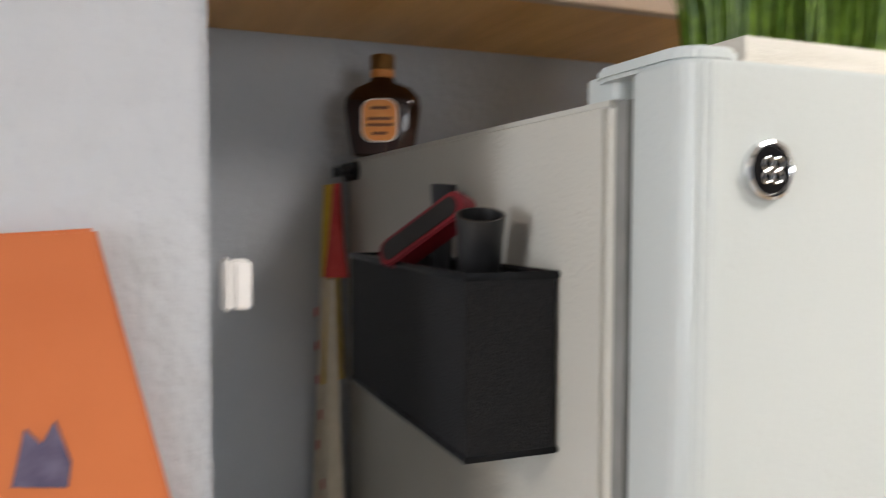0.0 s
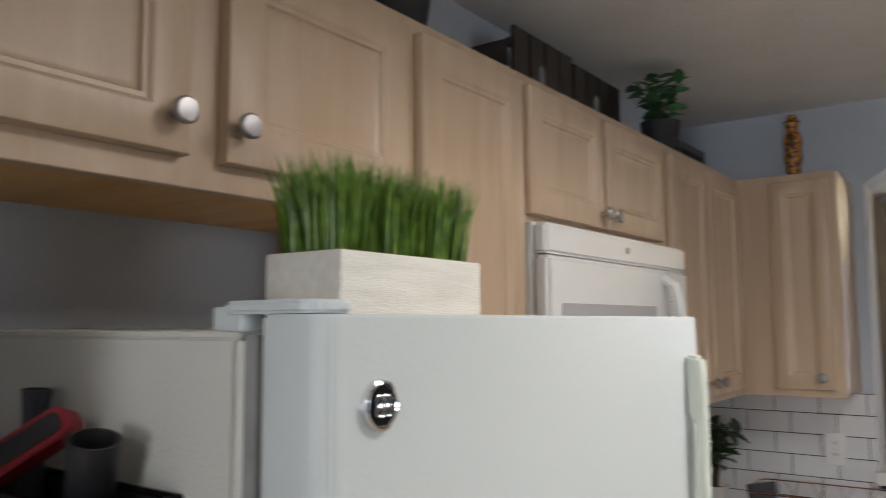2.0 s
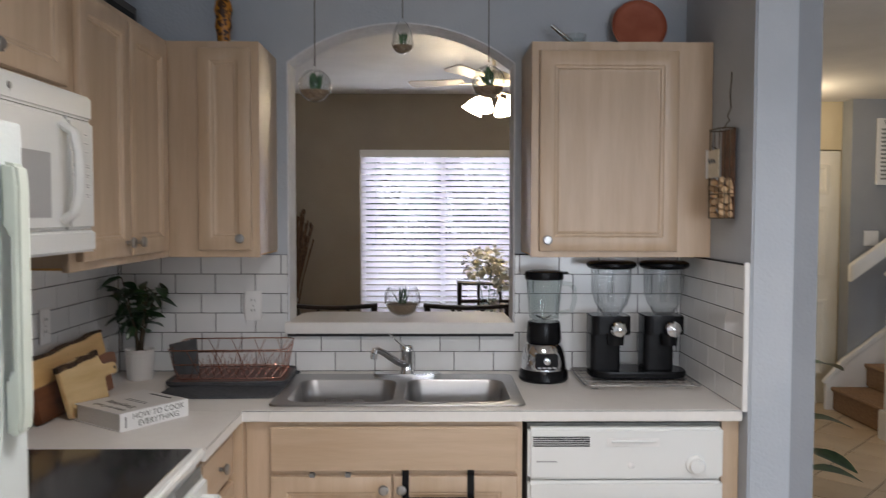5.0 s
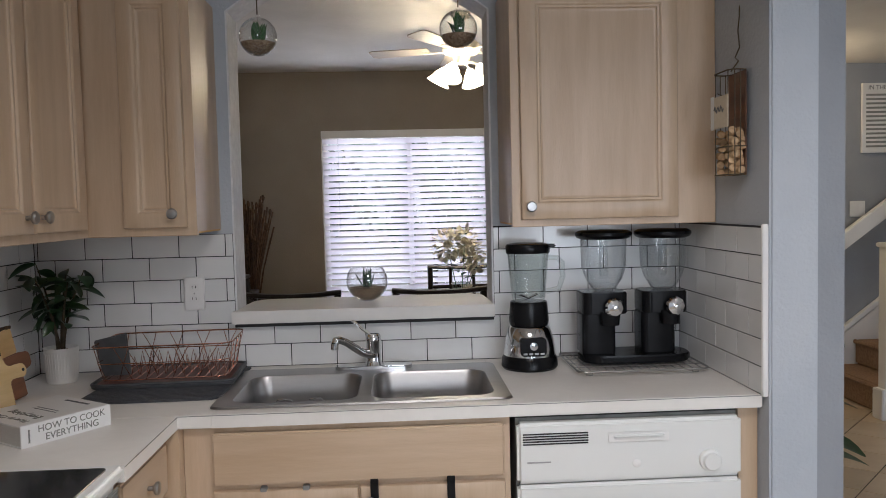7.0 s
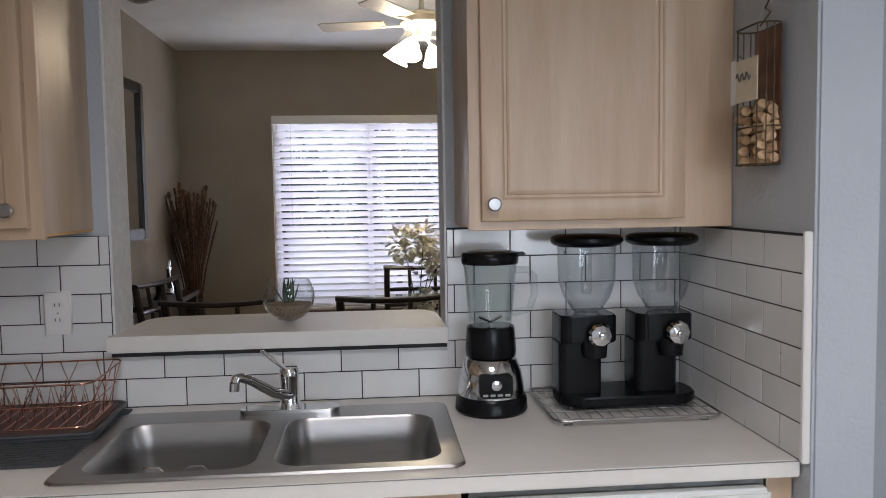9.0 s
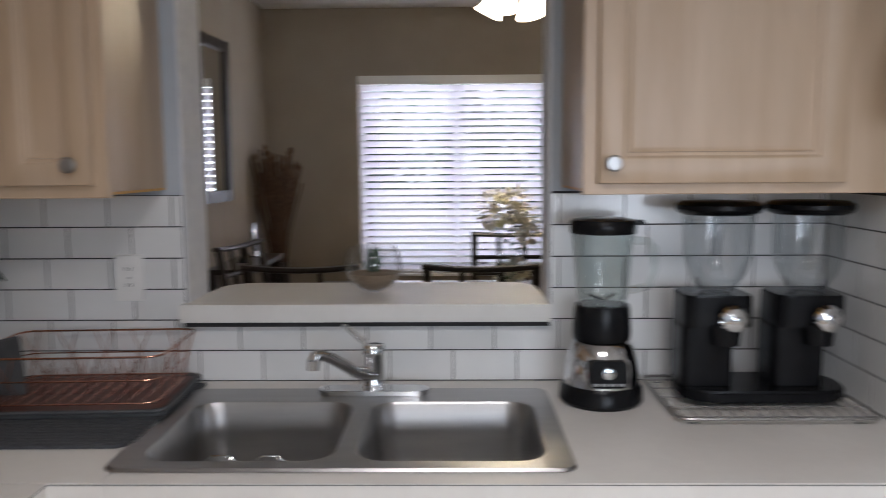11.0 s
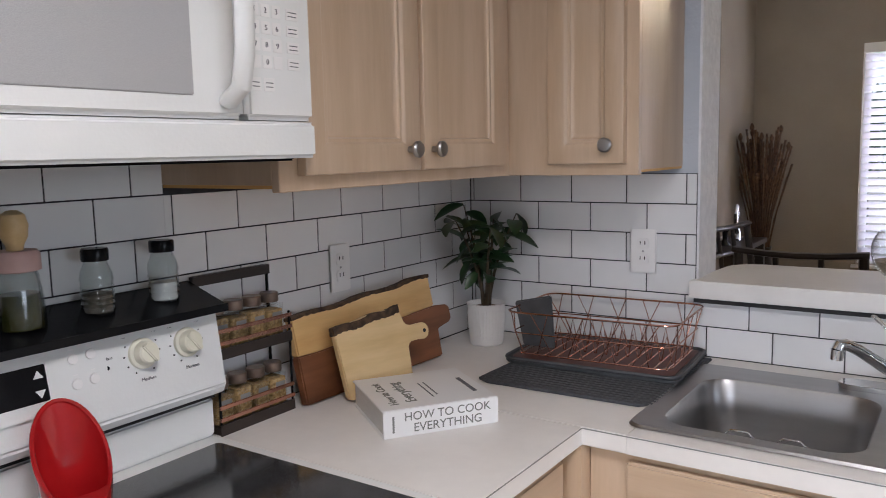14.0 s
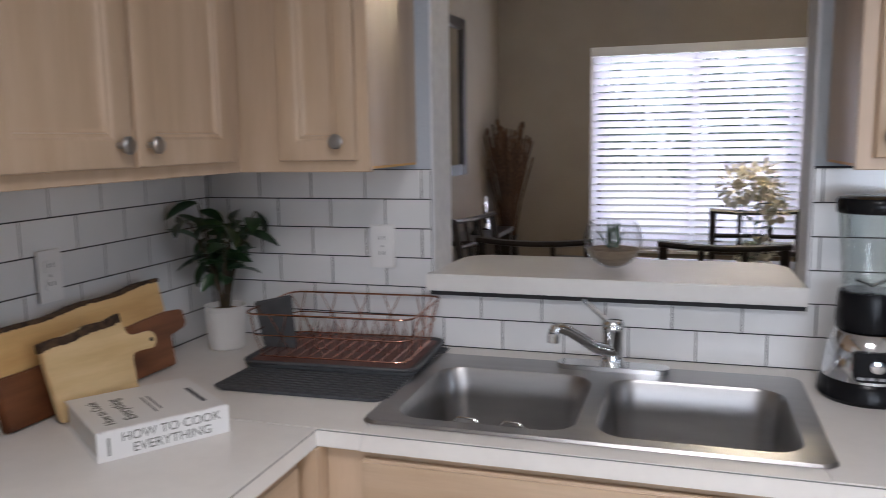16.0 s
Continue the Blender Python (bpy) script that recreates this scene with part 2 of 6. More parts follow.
def prism(bm, outline, axis, lo, hi, bevel=0.0):
    """Extrudes a 2D outline along an axis ('x': outline in yz, 'y': xz, 'z': xy)."""
    b = bmesh.new()
    put = {"x": lambda u, v, w: (w, u, v), "y": lambda u, v, w: (u, w, v), "z": lambda u, v, w: (u, v, w)}[axis]
    lower = [b.verts.new(put(u, v, lo)) for u, v in outline]
    upper = [b.verts.new(put(u, v, hi)) for u, v in outline]
    n = len(outline)
    b.faces.new(lower)
    b.faces.new(upper[::-1])
    for k in range(n):
        b.faces.new((lower[k], upper[k], upper[(k + 1) % n], lower[(k + 1) % n]))
    bmesh.ops.recalc_face_normals(b, faces=b.faces)
    if bevel:
        bmesh.ops.bevel(b, geom=b.edges[:], offset=bevel, segments=2, affect="EDGES", clamp_overlap=True)
    return join(bm, b)


def rounded(x0, x1, y0, y1, r, seg=6):
    out = []
    for cx, cy, a0 in ((x1 - r, y1 - r, 0), (x0 + r, y1 - r, 90), (x0 + r, y0 + r, 180), (x1 - r, y0 + r, 270)):
        for k in range(seg + 1):
            a = radians(a0 + 90 * k / seg)
            out.append((cx + r * math.cos(a), cy + r * math.sin(a)))
    return out


def arc(cx, cz, r, a0, a1, n):
    return [(cx + r * math.cos(radians(a0 + (a1 - a0) * k / n)), cz + r * math.sin(radians(a0 + (a1 - a0) * k / n))) for k in range(n + 1)]


def part(name, bm, material, parent=None, label="", smooth=True):
    me = bpy.data.meshes.new(name)
    bm.to_mesh(me)
    bm.free()
    me.materials.append(M[material] if isinstance(material, str) else material)
    ob = new(name, me)
    if smooth:
        me.polygons.foreach_set("use_smooth", [True] * len(me.polygons))
        me.set_sharp_from_angle(angle=radians(35))
    if parent:
        ob.parent = parent
    if label:
        ob["label"] = label
    return ob


def thing(name, x, y, z, rz=0, label="", category="", group="", kind=""):
    ob = new(name)
    ob.empty_display_size = 0.05
    ob.matrix_world = pose(x, y, z, 0, 0, rz)
    return tagged(ob, label, category, group, kind)


def B():
    return bmesh.new()


# ---- setting ----
CEIL, DCEIL, TOP = 2.446, 2.75, 0.91


def structure(name, bm, material, label="", category=""):
    return tagged(part(name, bm, material, smooth=False), label, category, kind="structure")


# sink wall with the arched pass-through: x 0.68 to 1.583, sill at 1.06, springing at 2.134, crown at 2.29
AX0, AX1, ASP, ATOP, AB = 0.680, 1.583, 2.134, 2.290, 1.062
half = (AX1 - AX0) / 2
rise = ATOP - ASP
AR = (half * half + rise * rise) / (2 * rise)
acx, acz = (AX0 + AX1) / 2, ATOP - AR
ang = math.degrees(math.asin(half / AR))
archline = arc(acx, acz, AR, 90 + ang, 90 - ang, 28)
WT = 0.15
bm = B()
box(bm, -0.12, AX0, 0, WT, 0, DCEIL + 0.1)
box(bm, AX1, 2.42, 0, WT, 0, DCEIL + 0.1)
box(bm, AX0, AX1, 0, WT, 0, AB)
prism(bm, archline + [(AX1, DCEIL + 0.1), (AX0, DCEIL + 0.1)], "y", 0, WT)
wall_sink = structure("wall_sink", bm, "wall", "grey-blue textured kitchen wall with an arched pass-through", "wall")
bm = B()
reveal = [(AX0, AB)] + archline + [(AX1, AB)]
inner = [(AX0 + 0.006, AB)] + arc(acx, acz, AR - 0.006, 90 + ang - 0.3, 90 - ang + 0.3, 28) + [(AX1 - 0.006, AB)]
prism(bm, reveal + inner[::-1], "y", -0.004, WT + 0.004)
structure("trim", bm, "reveal", "pale textured plaster reveal of the arch", "arch reveal")

bm = B()
box(bm, -0.12, 0, -3.080, 0, 0, CEIL + 0.1)
wall_left = structure("wall_left", bm, "wall", "grey-blue textured wall behind stove and fridge", "wall")
bm = B()
box(bm, -0.12, 0.60, -7.0, -3.080, 0, CEIL + 0.1, 0.006)
structure("wall_stub_left", bm, "wall_tex", "pale knockdown-textured wall beside the fridge recess", "wall")
bm = B()
box(bm, 2.258, 2.394, -0.676, 0, 0, CEIL + 0.1, 0.006)
wall_right = structure("wall_stub_right", bm, "wall", "short grey-blue wall ending the counter run", "wall")
# jamb strip beside the stub: its shade put into a darker grey
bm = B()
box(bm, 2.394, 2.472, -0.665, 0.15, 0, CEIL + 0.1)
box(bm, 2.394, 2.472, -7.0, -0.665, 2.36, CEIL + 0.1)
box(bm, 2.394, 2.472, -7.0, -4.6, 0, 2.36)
structure("wall_right", bm, "hall_and_shade_grey", "grey wall, darkened for shade, with a wide opening to the hall", "wall")
# living space behind, with a window
bm = B()
for a in ((-0.12, 1.4, 0, 2.54), (3.8, 6.7, 0, 2.54), (1.4, 3.8, 0, 0.6), (1.4, 3.8, 2.2, 2.54)):
    box(bm, a[0], a[1], -7.14, -7.0, a[2], a[3])
structure("wall_behind", bm, "wall", "plain grey wall of the living space", "wall")
bm = B()
for a in ((-7.0, -3.2, 0, 2.54), (-0.8, 5.0, 0, 2.54), (-3.2, -0.8, 0, 0.75), (-3.2, -0.8, 2.35, 2.54)):
    box(bm, 6.6, 6.74, a[0], a[1], a[2], a[3])
structure("wall_hall_side", bm, "wall", "plain grey wall of the hall", "wall")
# ceilings
bm = B()
box(bm, -0.12, 2.5, -7.1, 0, CEIL, CEIL + 0.08)
structure("ceiling_kitchen", bm, "ceiling", "white textured kitchen ceiling", "ceiling")
bm = B()
box(bm, -0.4, 2.5, 0.15, 5.0, DCEIL, DCEIL + 0.08)
structure("ceiling_dining", bm, "ceiling", "white dining room ceiling", "ceiling")
bm = B()
box(bm, 2.5, 6.7, -7.1, 0.15, CEIL, CEIL + 0.08)
box(bm, 2.5, 6.7, 0.15, 5.0, CEIL, CEIL + 0.08)
structure("ceiling_hall", bm, "ceiling", "white hall ceiling", "ceiling")
# ground
bm = B()
box(bm, -0.4, 6.7, -7.1, 5.0, -0.1, -0.004)
floor = structure("floor", bm, "grout", "beige ceramic tile floor", "floor")
bm = B()
box(bm, -60, 60, -60, 60, -0.25, -0.12)
structure("ground", bm, "floor", "ground outside", "ground")
# dining room
WX0, WX1, WZ0, WZ1, WY = 0.518, 2.205, 0.50, 2.19, 4.82
bm = B()
for a in ((-0.4, WX0, 0, DCEIL), (WX1, 2.42, 0, DCEIL), (WX0, WX1, 0, WZ0), (WX0, WX1, WZ1, DCEIL)):
    box(bm, a[0], a[1], WY, WY + 0.16, a[2], a[3])
structure("wall_dining_far", bm, "taupe", "taupe dining room wall with a window", "wall")
bm = B()
box(bm, -0.36, -0.27, 0.15, WY, 0, DCEIL)
structure("wall_dining_left", bm, "taupe", "taupe dining room wall with a mirror", "wall")
bm = B()
box(bm, 2.42, 2.50, 0.16, WY + 0.16, 0, DCEIL)
structure("wall_dining_right", bm, "taupe", "taupe wall between dining room and hall", "wall")
bm = B()
box(bm, -0.27, AX0, 0.152, 0.16, 0, DCEIL)
box(bm, AX1, 2.42, 0.152, 0.16, 0, DCEIL)
structure("wall_dining_near", bm, "taupe", "taupe back of the pass-through wall", "wall")

# ---- kitchen: cabinets and counter ----
def door_panel(bm, x0, x1, z0, z1, yf, t=0.020, stile=0.052):
    """A framed door in the xz plane whose front lies at y = yf (facing -y): rings stepping in to a recessed panel."""
    b = bmesh.new()
    steps = ((0.0, t), (0.0, 0.004), (0.0015, 0.0012), (0.004, 0.0), (stile - 0.003, 0.0), (stile, 0.0016), (stile + 0.004, 0.0055), (stile + 0.010, 0.0062),
             (stile + 0.012, 0.0105), (stile + 0.017, 0.0130), (stile + 0.022, 0.0130))
    rings = []
    for i, dep in steps:
        rings.append([b.verts.new(p) for p in ((x0 + i, yf + dep, z0 + i), (x1 - i, yf + dep, z0 + i), (x1 - i, yf + dep, z1 - i), (x0 + i, yf + dep, z1 - i))])
    for q, w in zip(rings, rings[1:]):
        for k in range(4):
            b.faces.new((q[k], q[(k + 1) % 4], w[(k + 1) % 4], w[k]))
    b.faces.new(rings[-1])
    b.faces.new(rings[0][::-1])
    bmesh.ops.recalc_face_normals(b, faces=b.faces)
    return join(bm, b)


def knob(parent, x, y, z):
    prof = [(0, 0), (0.006, 0), (0.006, 0.012), (0.0095, 0.014), (0.016, 0.019), (0.0165, 0.024), (0.0135, 0.0275), (0, 0.0285)]
    return part("knob", lathe(B(), prof, 20, (x, y, z), Matrix.Rotation(radians(90), 4, "X")), "nickel", parent, "satin nickel round knob")


def cabinet(name, x, y, rz, w, d, z0, z1, doors, label, category="cabinet", group="", stile=0.052, under=True, body_top=None):
    """Wall or base cabinet: local x along the wall, front towards -y. doors: (x0, x1, z0, z1, knob x, knob z)."""
    c = thing(name, x, y, 0, rz, label, category, group)
    part("body", box(B(), 0, w, -d + 0.018, -0.001, z0 + 0.012, (body_top or z1) - 0.001), "maple", c)
    fr = B()
    box(fr, 0, w, -d, -d + 0.0185, z0, z1, 0.0015, 1)
    part("face_frame", fr, "maple", c)
    if under:
        part("underside", box(B(), 0.002, w - 0.002, -d + 0.019, -0.002, z0 + 0.006, z0 + 0.0115), "warm_bounce_maple", c, "underside with warm bounce light put into its honey colour")
    for x0, x1, b0, b1, kx, kz in doors:
        dd = part("door", door_panel(B(), x0, x1, b0, b1, -d - 0.021, stile=stile), "maple", c)
        if kx is not None:
            knob(dd, kx, -d - 0.021, kz)
    return c


UG = "pickled maple wall cabinets"
UB, UT = 1.382, 2.146
# wall cabinets of the left wall: local x = world y - origin
cabinet("wall_cabinet", 0, -3.068, 90, 0.858, 0.315, 1.800, UT,
        [(0.055, 0.425, 1.835, 2.120, 0.402, 1.880), (0.478, 0.835, 1.835, 2.120, 0.495, 1.880)],
        "pale maple two-door cabinet above the fridge", group=UG)
cabinet("wall_cabinet", 0, -2.2098, 90, 0.3498, 0.315, UB, UT, [(0.012, 0.34, 1.408, 2.120, 0.32, 1.45)],
        "pale maple single-door cabinet beside the fridge", group=UG)
cabinet("wall_cabinet", 0, -1.8598, 90, 0.7798, 0.315, 1.838, UT,
        [(0.018, 0.368, 1.856, 2.120, 0.348, 1.889), (0.384, 0.752, 1.856, 2.120, 0.404, 1.889)],
        "pale maple two-door cabinet above the microwave", group=UG)
cabinet("wall_cabinet", 0, -1.0798, 90, 0.7648, 0.315, UB, UT,
        [(0.042, 0.371, 1.408, 2.120, 0.330, 1.449), (0.384, 0.712, 1.408, 2.120, 0.412, 1.449)],
        "pale maple two-door corner cabinet", group=UG)
cabinet("wall_cabinet", 0.0, 0, 0, 0.640, 0.315, UB, UT, [(0.427, 0.613, 1.408, 2.120, 0.577, 1.450)],
        "pale maple narrow-door corner cabinet beside the arch", group=UG, stile=0.045)
cabinet("wall_cabinet", 1.608, 0, 0, 0.648, 0.315, 1.383, 2.150, [(0.028, 0.522, 1.405, 2.116, 0.055, 1.446)],
        "pale maple single-door cabinet above the blender", group=UG)

# base cabinets
DB = 0.61
part_kick = 0.10


def drawer_front(parent, x0, x1, z0, z1, yf, kx=None):
    bm = box(B(), x0, x1, yf, yf + 0.02, z0, z1, 0.006, 3)
    d = part("drawer", bm, "maple_h", parent)
    if kx:
        knob(d, kx, yf, (z0 + z1) / 2)
    return d


c = cabinet("base_cabinet", 0.655, 0, 0, 0.893, DB, part_kick, 0.872,
            [(0.080, 0.470, 0.13, 0.693, 0.445, 0.655), (0.476, 0.876, 0.13, 0.693, 0.502, 0.655)],
            "pale maple sink cabinet with two doors", group="maple base cabinets", under=False, body_top=0.70)
drawer_front(c, 0.079, 0.876, 0.707, 0.854, -DB - 0.021)
for u in (0.205, 0.32):
    part("hinge_clip", box(B(), u, u + 0.018, -DB - 0.024, -DB, 0.690, 0.702, 0.002), "gasket", c, "small metal over-door clip")
part("toe_kick", box(B(), 0, 0.893, -DB + 0.07, -0.02, 0, part_kick), "maple", c)
c = cabinet("base_cabinet", 0, -1.038, 90, 0.383, DB, part_kick, 0.872, [(0.03, 0.36, 0.13, 0.697, 0.06, 0.66)],
            "pale maple drawer cabinet beside the stove", group="maple base cabinets", under=False)
drawer_front(c, 0.03, 0.36, 0.718, 0.854, -DB - 0.021, 0.20)
part("toe_kick", box(B(), 0, 0.383, -DB + 0.07, -0.02, 0, part_kick), "maple", c)
for a in ((2.198, 2.255, -0.605, -0.002), (0.02, 0.654, -0.652, -0.02)):
    tagged(part("filler_panel", box(B(), *a, 0, 0.872), "maple"), "pale maple filler panel between base cabinets", "panel", "filler panels")

# over-door towel rack on the sink cabinet
tr = thing("towel_rack", 1.275, -DB - 0.022, 0.60, 0, "black metal over-door towel bar on the sink cabinet", "towel rack")
for s in (-0.105, 0.105):
    part("strap", box(B(), s - 0.011, s + 0.011, -0.006, -0.001, -0.03, 0.115, 0.001), "black_plastic", tr)
    part("hook", box(B(), s - 0.011, s + 0.011, -0.006, 0.024, 0.101, 0.106, 0.001), "black_plastic", tr)
part("bar", cyl(B(), (-0.115, -0.03, 0.03), (0.115, -0.03, 0.03), 0.006), "black_plastic", tr)
for s in (-0.105, 0.105):
    part("arm", cyl(B(), (s, -0.03, 0.03), (s, -0.004, 0.03), 0.005), "black_plastic", tr)
part("lower_bar", cyl(B(), (-0.115, -0.012, -0.02), (0.115, -0.012, -0.02), 0.005), "black_plastic", tr)

# worktop: back run with a hole for the sink, and the return to the stove
SX0, SX1, SY0, SY1 = 0.722, 1.560, -0.590, -0.100
bm = B()
zb, zt = 0.873, TOP
box(bm, 0.010, SX0 + 0.02, -0.64, -0.010, zb, zt, 0.003)
box(bm, SX1 - 0.02, 2.254, -0.64, -0.010, zb, zt, 0.003)
box(bm, SX0 + 0.018, SX1 - 0.018, -0.64, SY0 + 0.02, zb + 0.0004, zt - 0.0002)
box(bm, SX0 + 0.018, SX1 - 0.018, SY1 - 0.02, -0.010, zb + 0.0004, zt - 0.0002)
wt = tagged(part("worktop", bm, "laminate"), "cream laminate kitchen worktop in an L shape", "worktop")
part("return_run", box(B(), 0.010, 0.650, -1.040, -0.6395, zb + 0.0003, zt - 0.0001, 0.001), "laminate", wt)
bm = B()
box(bm, 0.651, 2.252, -0.6412, -0.6402, zt - 0.0035, zt - 0.0015)
box(bm, 0.6502, 0.6512, -1.04, -0.642, zt - 0.0035, zt - 0.0015)
part("edge_seam", bm, "gasket", wt, "dark laminate edge seam")

# sill of the pass-through
bm = B()
prism(bm, [(0.672, -0.041), (1.581, -0.041), (1.581, -0.003)] + arc(1.483, 0.23, 0.09, 0, 90, 6) + arc(0.78, 0.23, 0.09, 90, 180, 6) + [(0.672, -0.003)], "z", 1.064, 1.108, 0.003)
sill = tagged(part("passthrough_sill", bm, "laminate"), "cream laminate ledge of the arched pass-through", "ledge")
# black bar stands in for the shadow below the ledge
part("shadow_strip", box(B(), 0.682, 1.578, -0.030, -0.014, 1.052, 1.0635), "black_matte", sill, "black strip painting the shadow under the ledge")

# sink
sk = thing("sink", 1.141, -0.345, TOP, 0, "brushed stainless double-bowl sink set into the worktop", "sink")
W2, D2 = 0.419, 0.245
bowls = ((-0.372, -0.016, -0.212, 0.140), (0.020, 0.378, -0.212, 0.140))


def ring_fill(bm, outer, inner_list, z):
    """Flat face with holes, by triangle fill."""
    b = bmesh.new()
    edges = []
    for loop in [outer] + inner_list:
        vs = [b.verts.new((u, v, z)) for u, v in loop]
        for k in range(len(vs)):
            edges.append(b.edges.new((vs[k], vs[(k + 1) % len(vs)])))
    bmesh.ops.triangle_fill(b, use_beauty=True, edges=edges)
    for f in b.faces:
        if f.normal.z < 0:
            f.normal_flip()
    join(bm, b)


bm = B()
loops = [rounded(a, b_, c_, d_, 0.06, 8) for a, b_, c_, d_ in bowls]
ring_fill(bm, rounded(-W2, W2, -D2, D2, 0.03, 6), loops, 0.007)
oo, lo = rounded(-W2, W2, -D2, D2, 0.03, 6), rounded(-W2 - 0.004, W2 + 0.004, -D2 - 0.004, D2 + 0.004, 0.03, 6)
b = bmesh.new()
r0 = [b.verts.new((u, v, 0.007)) for u, v in oo]
r1 = [b.verts.new((u, v, 0.0015)) for u, v in lo]
for k in range(len(r0)):
    b.faces.new((r0[k], r1[k], r1[(k + 1) % len(r0)], r0[(k + 1) % len(r0)]))
join(bm, b)
part("rim", bm, "steel", sk)
for a, b_, c_, d_ in bowls:
    b = bmesh.new()
    rings = []
    for inset, z, rr in ((0, 0.007, 0.06), (0.004, 0.001, 0.058), (0.010, -0.06, 0.058), (0.016, -0.115, 0.058), (0.028, -0.150, 0.055), (0.050, -0.172, 0.05), (0.085, -0.181, 0.04), (0.13, -0.183, 0.03)):
        rings.append([b.verts.new((u, v, z)) for u, v in rounded(a + inset, b_ - inset, c_ + inset, d_ - inset, rr, 8)])
    for q, w in zip(rings, rings[1:]):
        for k in range(len(q)):
            b.faces.new((q[k], w[k], w[(k + 1) % len(q)], q[(k + 1) % len(q)]))
    b.faces.new(rings[-1])
    bm = B()
    join(bm, b)
    bmesh.ops.recalc_face_normals(bm, faces=bm.faces)
    bo = part("bowl", bm, "steel", sk)
    part("drain", lathe(B(), [(0, 0.003), (0.02, 0.002), (0.035, 0.004), (0.042, 0.004), (0.044, 0)], 24, ((a + b_) / 2, (c_ + d_) / 2 + 0.03, -0.1815)), "chrome", bo)

# wire caddy hanging inside the left bowl
sc = thing("sink_caddy", 0.885, -0.545, TOP, 0, "chrome wire caddy hanging inside the sink bowl", "sink caddy")
part("top_wire", tube(B(), [(0, 0, -0.008), (0.012, 0, 0.006), (0.02, 0, 0.012), (0.05, 0, 0.012), (0.058, 0, 0.004), (0.070, 0, -0.004), (0.095, 0, -0.004), (0.103, 0, 0.006), (0.110, 0, 0.012), (0.138, 0, 0.012), (0.146, 0, 0.004), (0.170, 0, -0.008)], 0.0017, 8), "chrome", sc)
part("lower_wire", tube(B(), [(0, 0, -0.008), (0, 0.03, -0.012), (0.17, 0.03, -0.012), (0.17, 0, -0.008)], 0.0017, 8), "chrome", sc)
for k in range(5):
    part("side_wire", tube(B(), [(0.005 + 0.04 * k, 0.03, -0.012), (0.005 + 0.04 * k, 0.032, -0.075), (0.005 + 0.04 * k, 0.002, -0.082), (0.005 + 0.04 * k, 0.0, -0.008)], 0.0014, 6), "chrome", sc)

# ---- kitchen: stove, microwave, dishwasher, fridge ----
stv = thing("stove", 0.012, -1.8195, 0, 90, "white electric range with a black glass cooktop", "stove")
SW = 0.776
part("body", box(B(), 0, SW, -0.615, -0.002, 0.0, 0.885, 0.004), "appliance", stv)
part("cooktop_frame", box(B(), -0.001, SW + 0.001, -0.640, -0.001, 0.886, 0.915, 0.008, 3), "appliance", stv)
part("glass_top", prism(B(), rounded(0.03, SW - 0.03, -0.615, -0.105, 0.012), "z", 0.912, 0.9185, 0.001), "black_glass", stv, "speckled black ceramic glass cooktop")
part("oven_door", box(B(), 0.006, SW - 0.006, -0.648, -0.616, 0.22, 0.845, 0.012, 3), "appliance", stv)
hd = part("handle", tube(B(), [(0.07, -0.65, 0.80), (0.075, -0.69, 0.80), (0.11, -0.70, 0.80), (SW - 0.11, -0.70, 0.80), (SW - 0.075, -0.69, 0.80), (SW - 0.07, -0.65, 0.80)], 0.013, 10), "appliance", stv)
for k in range(6):
    part("vent_slot", box(B(), SW - 0.25, SW - 0.05, -0.6425, -0.639, 0.850 + 0.006 * k, 0.8525 + 0.006 * k), "gasket", stv)
part("drawer", box(B(), 0.006, SW - 0.006, -0.640, -0.616, 0.06, 0.205, 0.010, 3), "appliance", stv)
part("riser", box(B(), 0.004, SW - 0.004, -0.068, -0.003, 0.9155, 0.992, 0.006), "appliance", stv)
# solid black bar stands for the dark of the opening under the backguard
part("gap", box(B(), 0.006, SW - 0.006, -0.072, -0.01, 0.9925, 1.004), "black_matte", stv)
GB = prism(B(), [(-0.094, 1.0045), (-0.104, 1.022), (-0.084, 1.158), (-0.078, 1.164), (-0.003, 1.176), (-0.003, 1.0045)], "x", 0.0, SW, 0.004)
bg = part("backguard", GB, "appliance", stv)
slope = math.degrees(math.atan2(0.024, 0.124))


def on_guard(u, v):
    """A point on the sloped control face: u along, v (0..1) up the face."""
    return Vector((u, -0.104 + 0.024 * v, 1.044 + 0.124 * v))


gm = Matrix.Rotation(radians(90 - slope), 4, "X")
for u in (0.075, 0.165, 0.61, 0.70):
    dk = part("dial", lathe(B(), [(0, 0.0), (0.0265, 0.0), (0.026, 0.006), (0.021, 0.008), (0.019, 0.022), (0.016, 0.0245), (0, 0.025)], 26, on_guard(u, 0.58), gm), "cream_plastic", bg, "cream round burner knob")
    bm = B()
    box(bm, -0.0045, 0.0045, -0.019, 0.019, 0.021, 0.030, 0.002)
    bmesh.ops.transform(bm, matrix=Matrix.Translation(on_guard(u, 0.58)) @ gm @ Matrix.Rotation(radians(35), 4, "Z"), verts=bm.verts)
    part("grip", bm, "cream_plastic", dk)
    bm = B()
    for k in range(11):
        a = radians(-60 + 300 * k / 10)
        lathe(bm, [(0, 0.0003), (0.0016, 0.0003), (0.0016, 0.0012), (0, 0.0012)], 8, on_guard(u, 0.58), gm @ Matrix.Translation((0.034 * math.cos(a), 0.034 * math.sin(a), 0)))
    part("dial_marks", bm, "black_matte", bg)
bm = B()
b2 = bmesh.new()
prism(b2, rounded(-0.155, 0.155, -0.052, 0.050, 0.012), "z", 0.0, 0.003, 0.001)
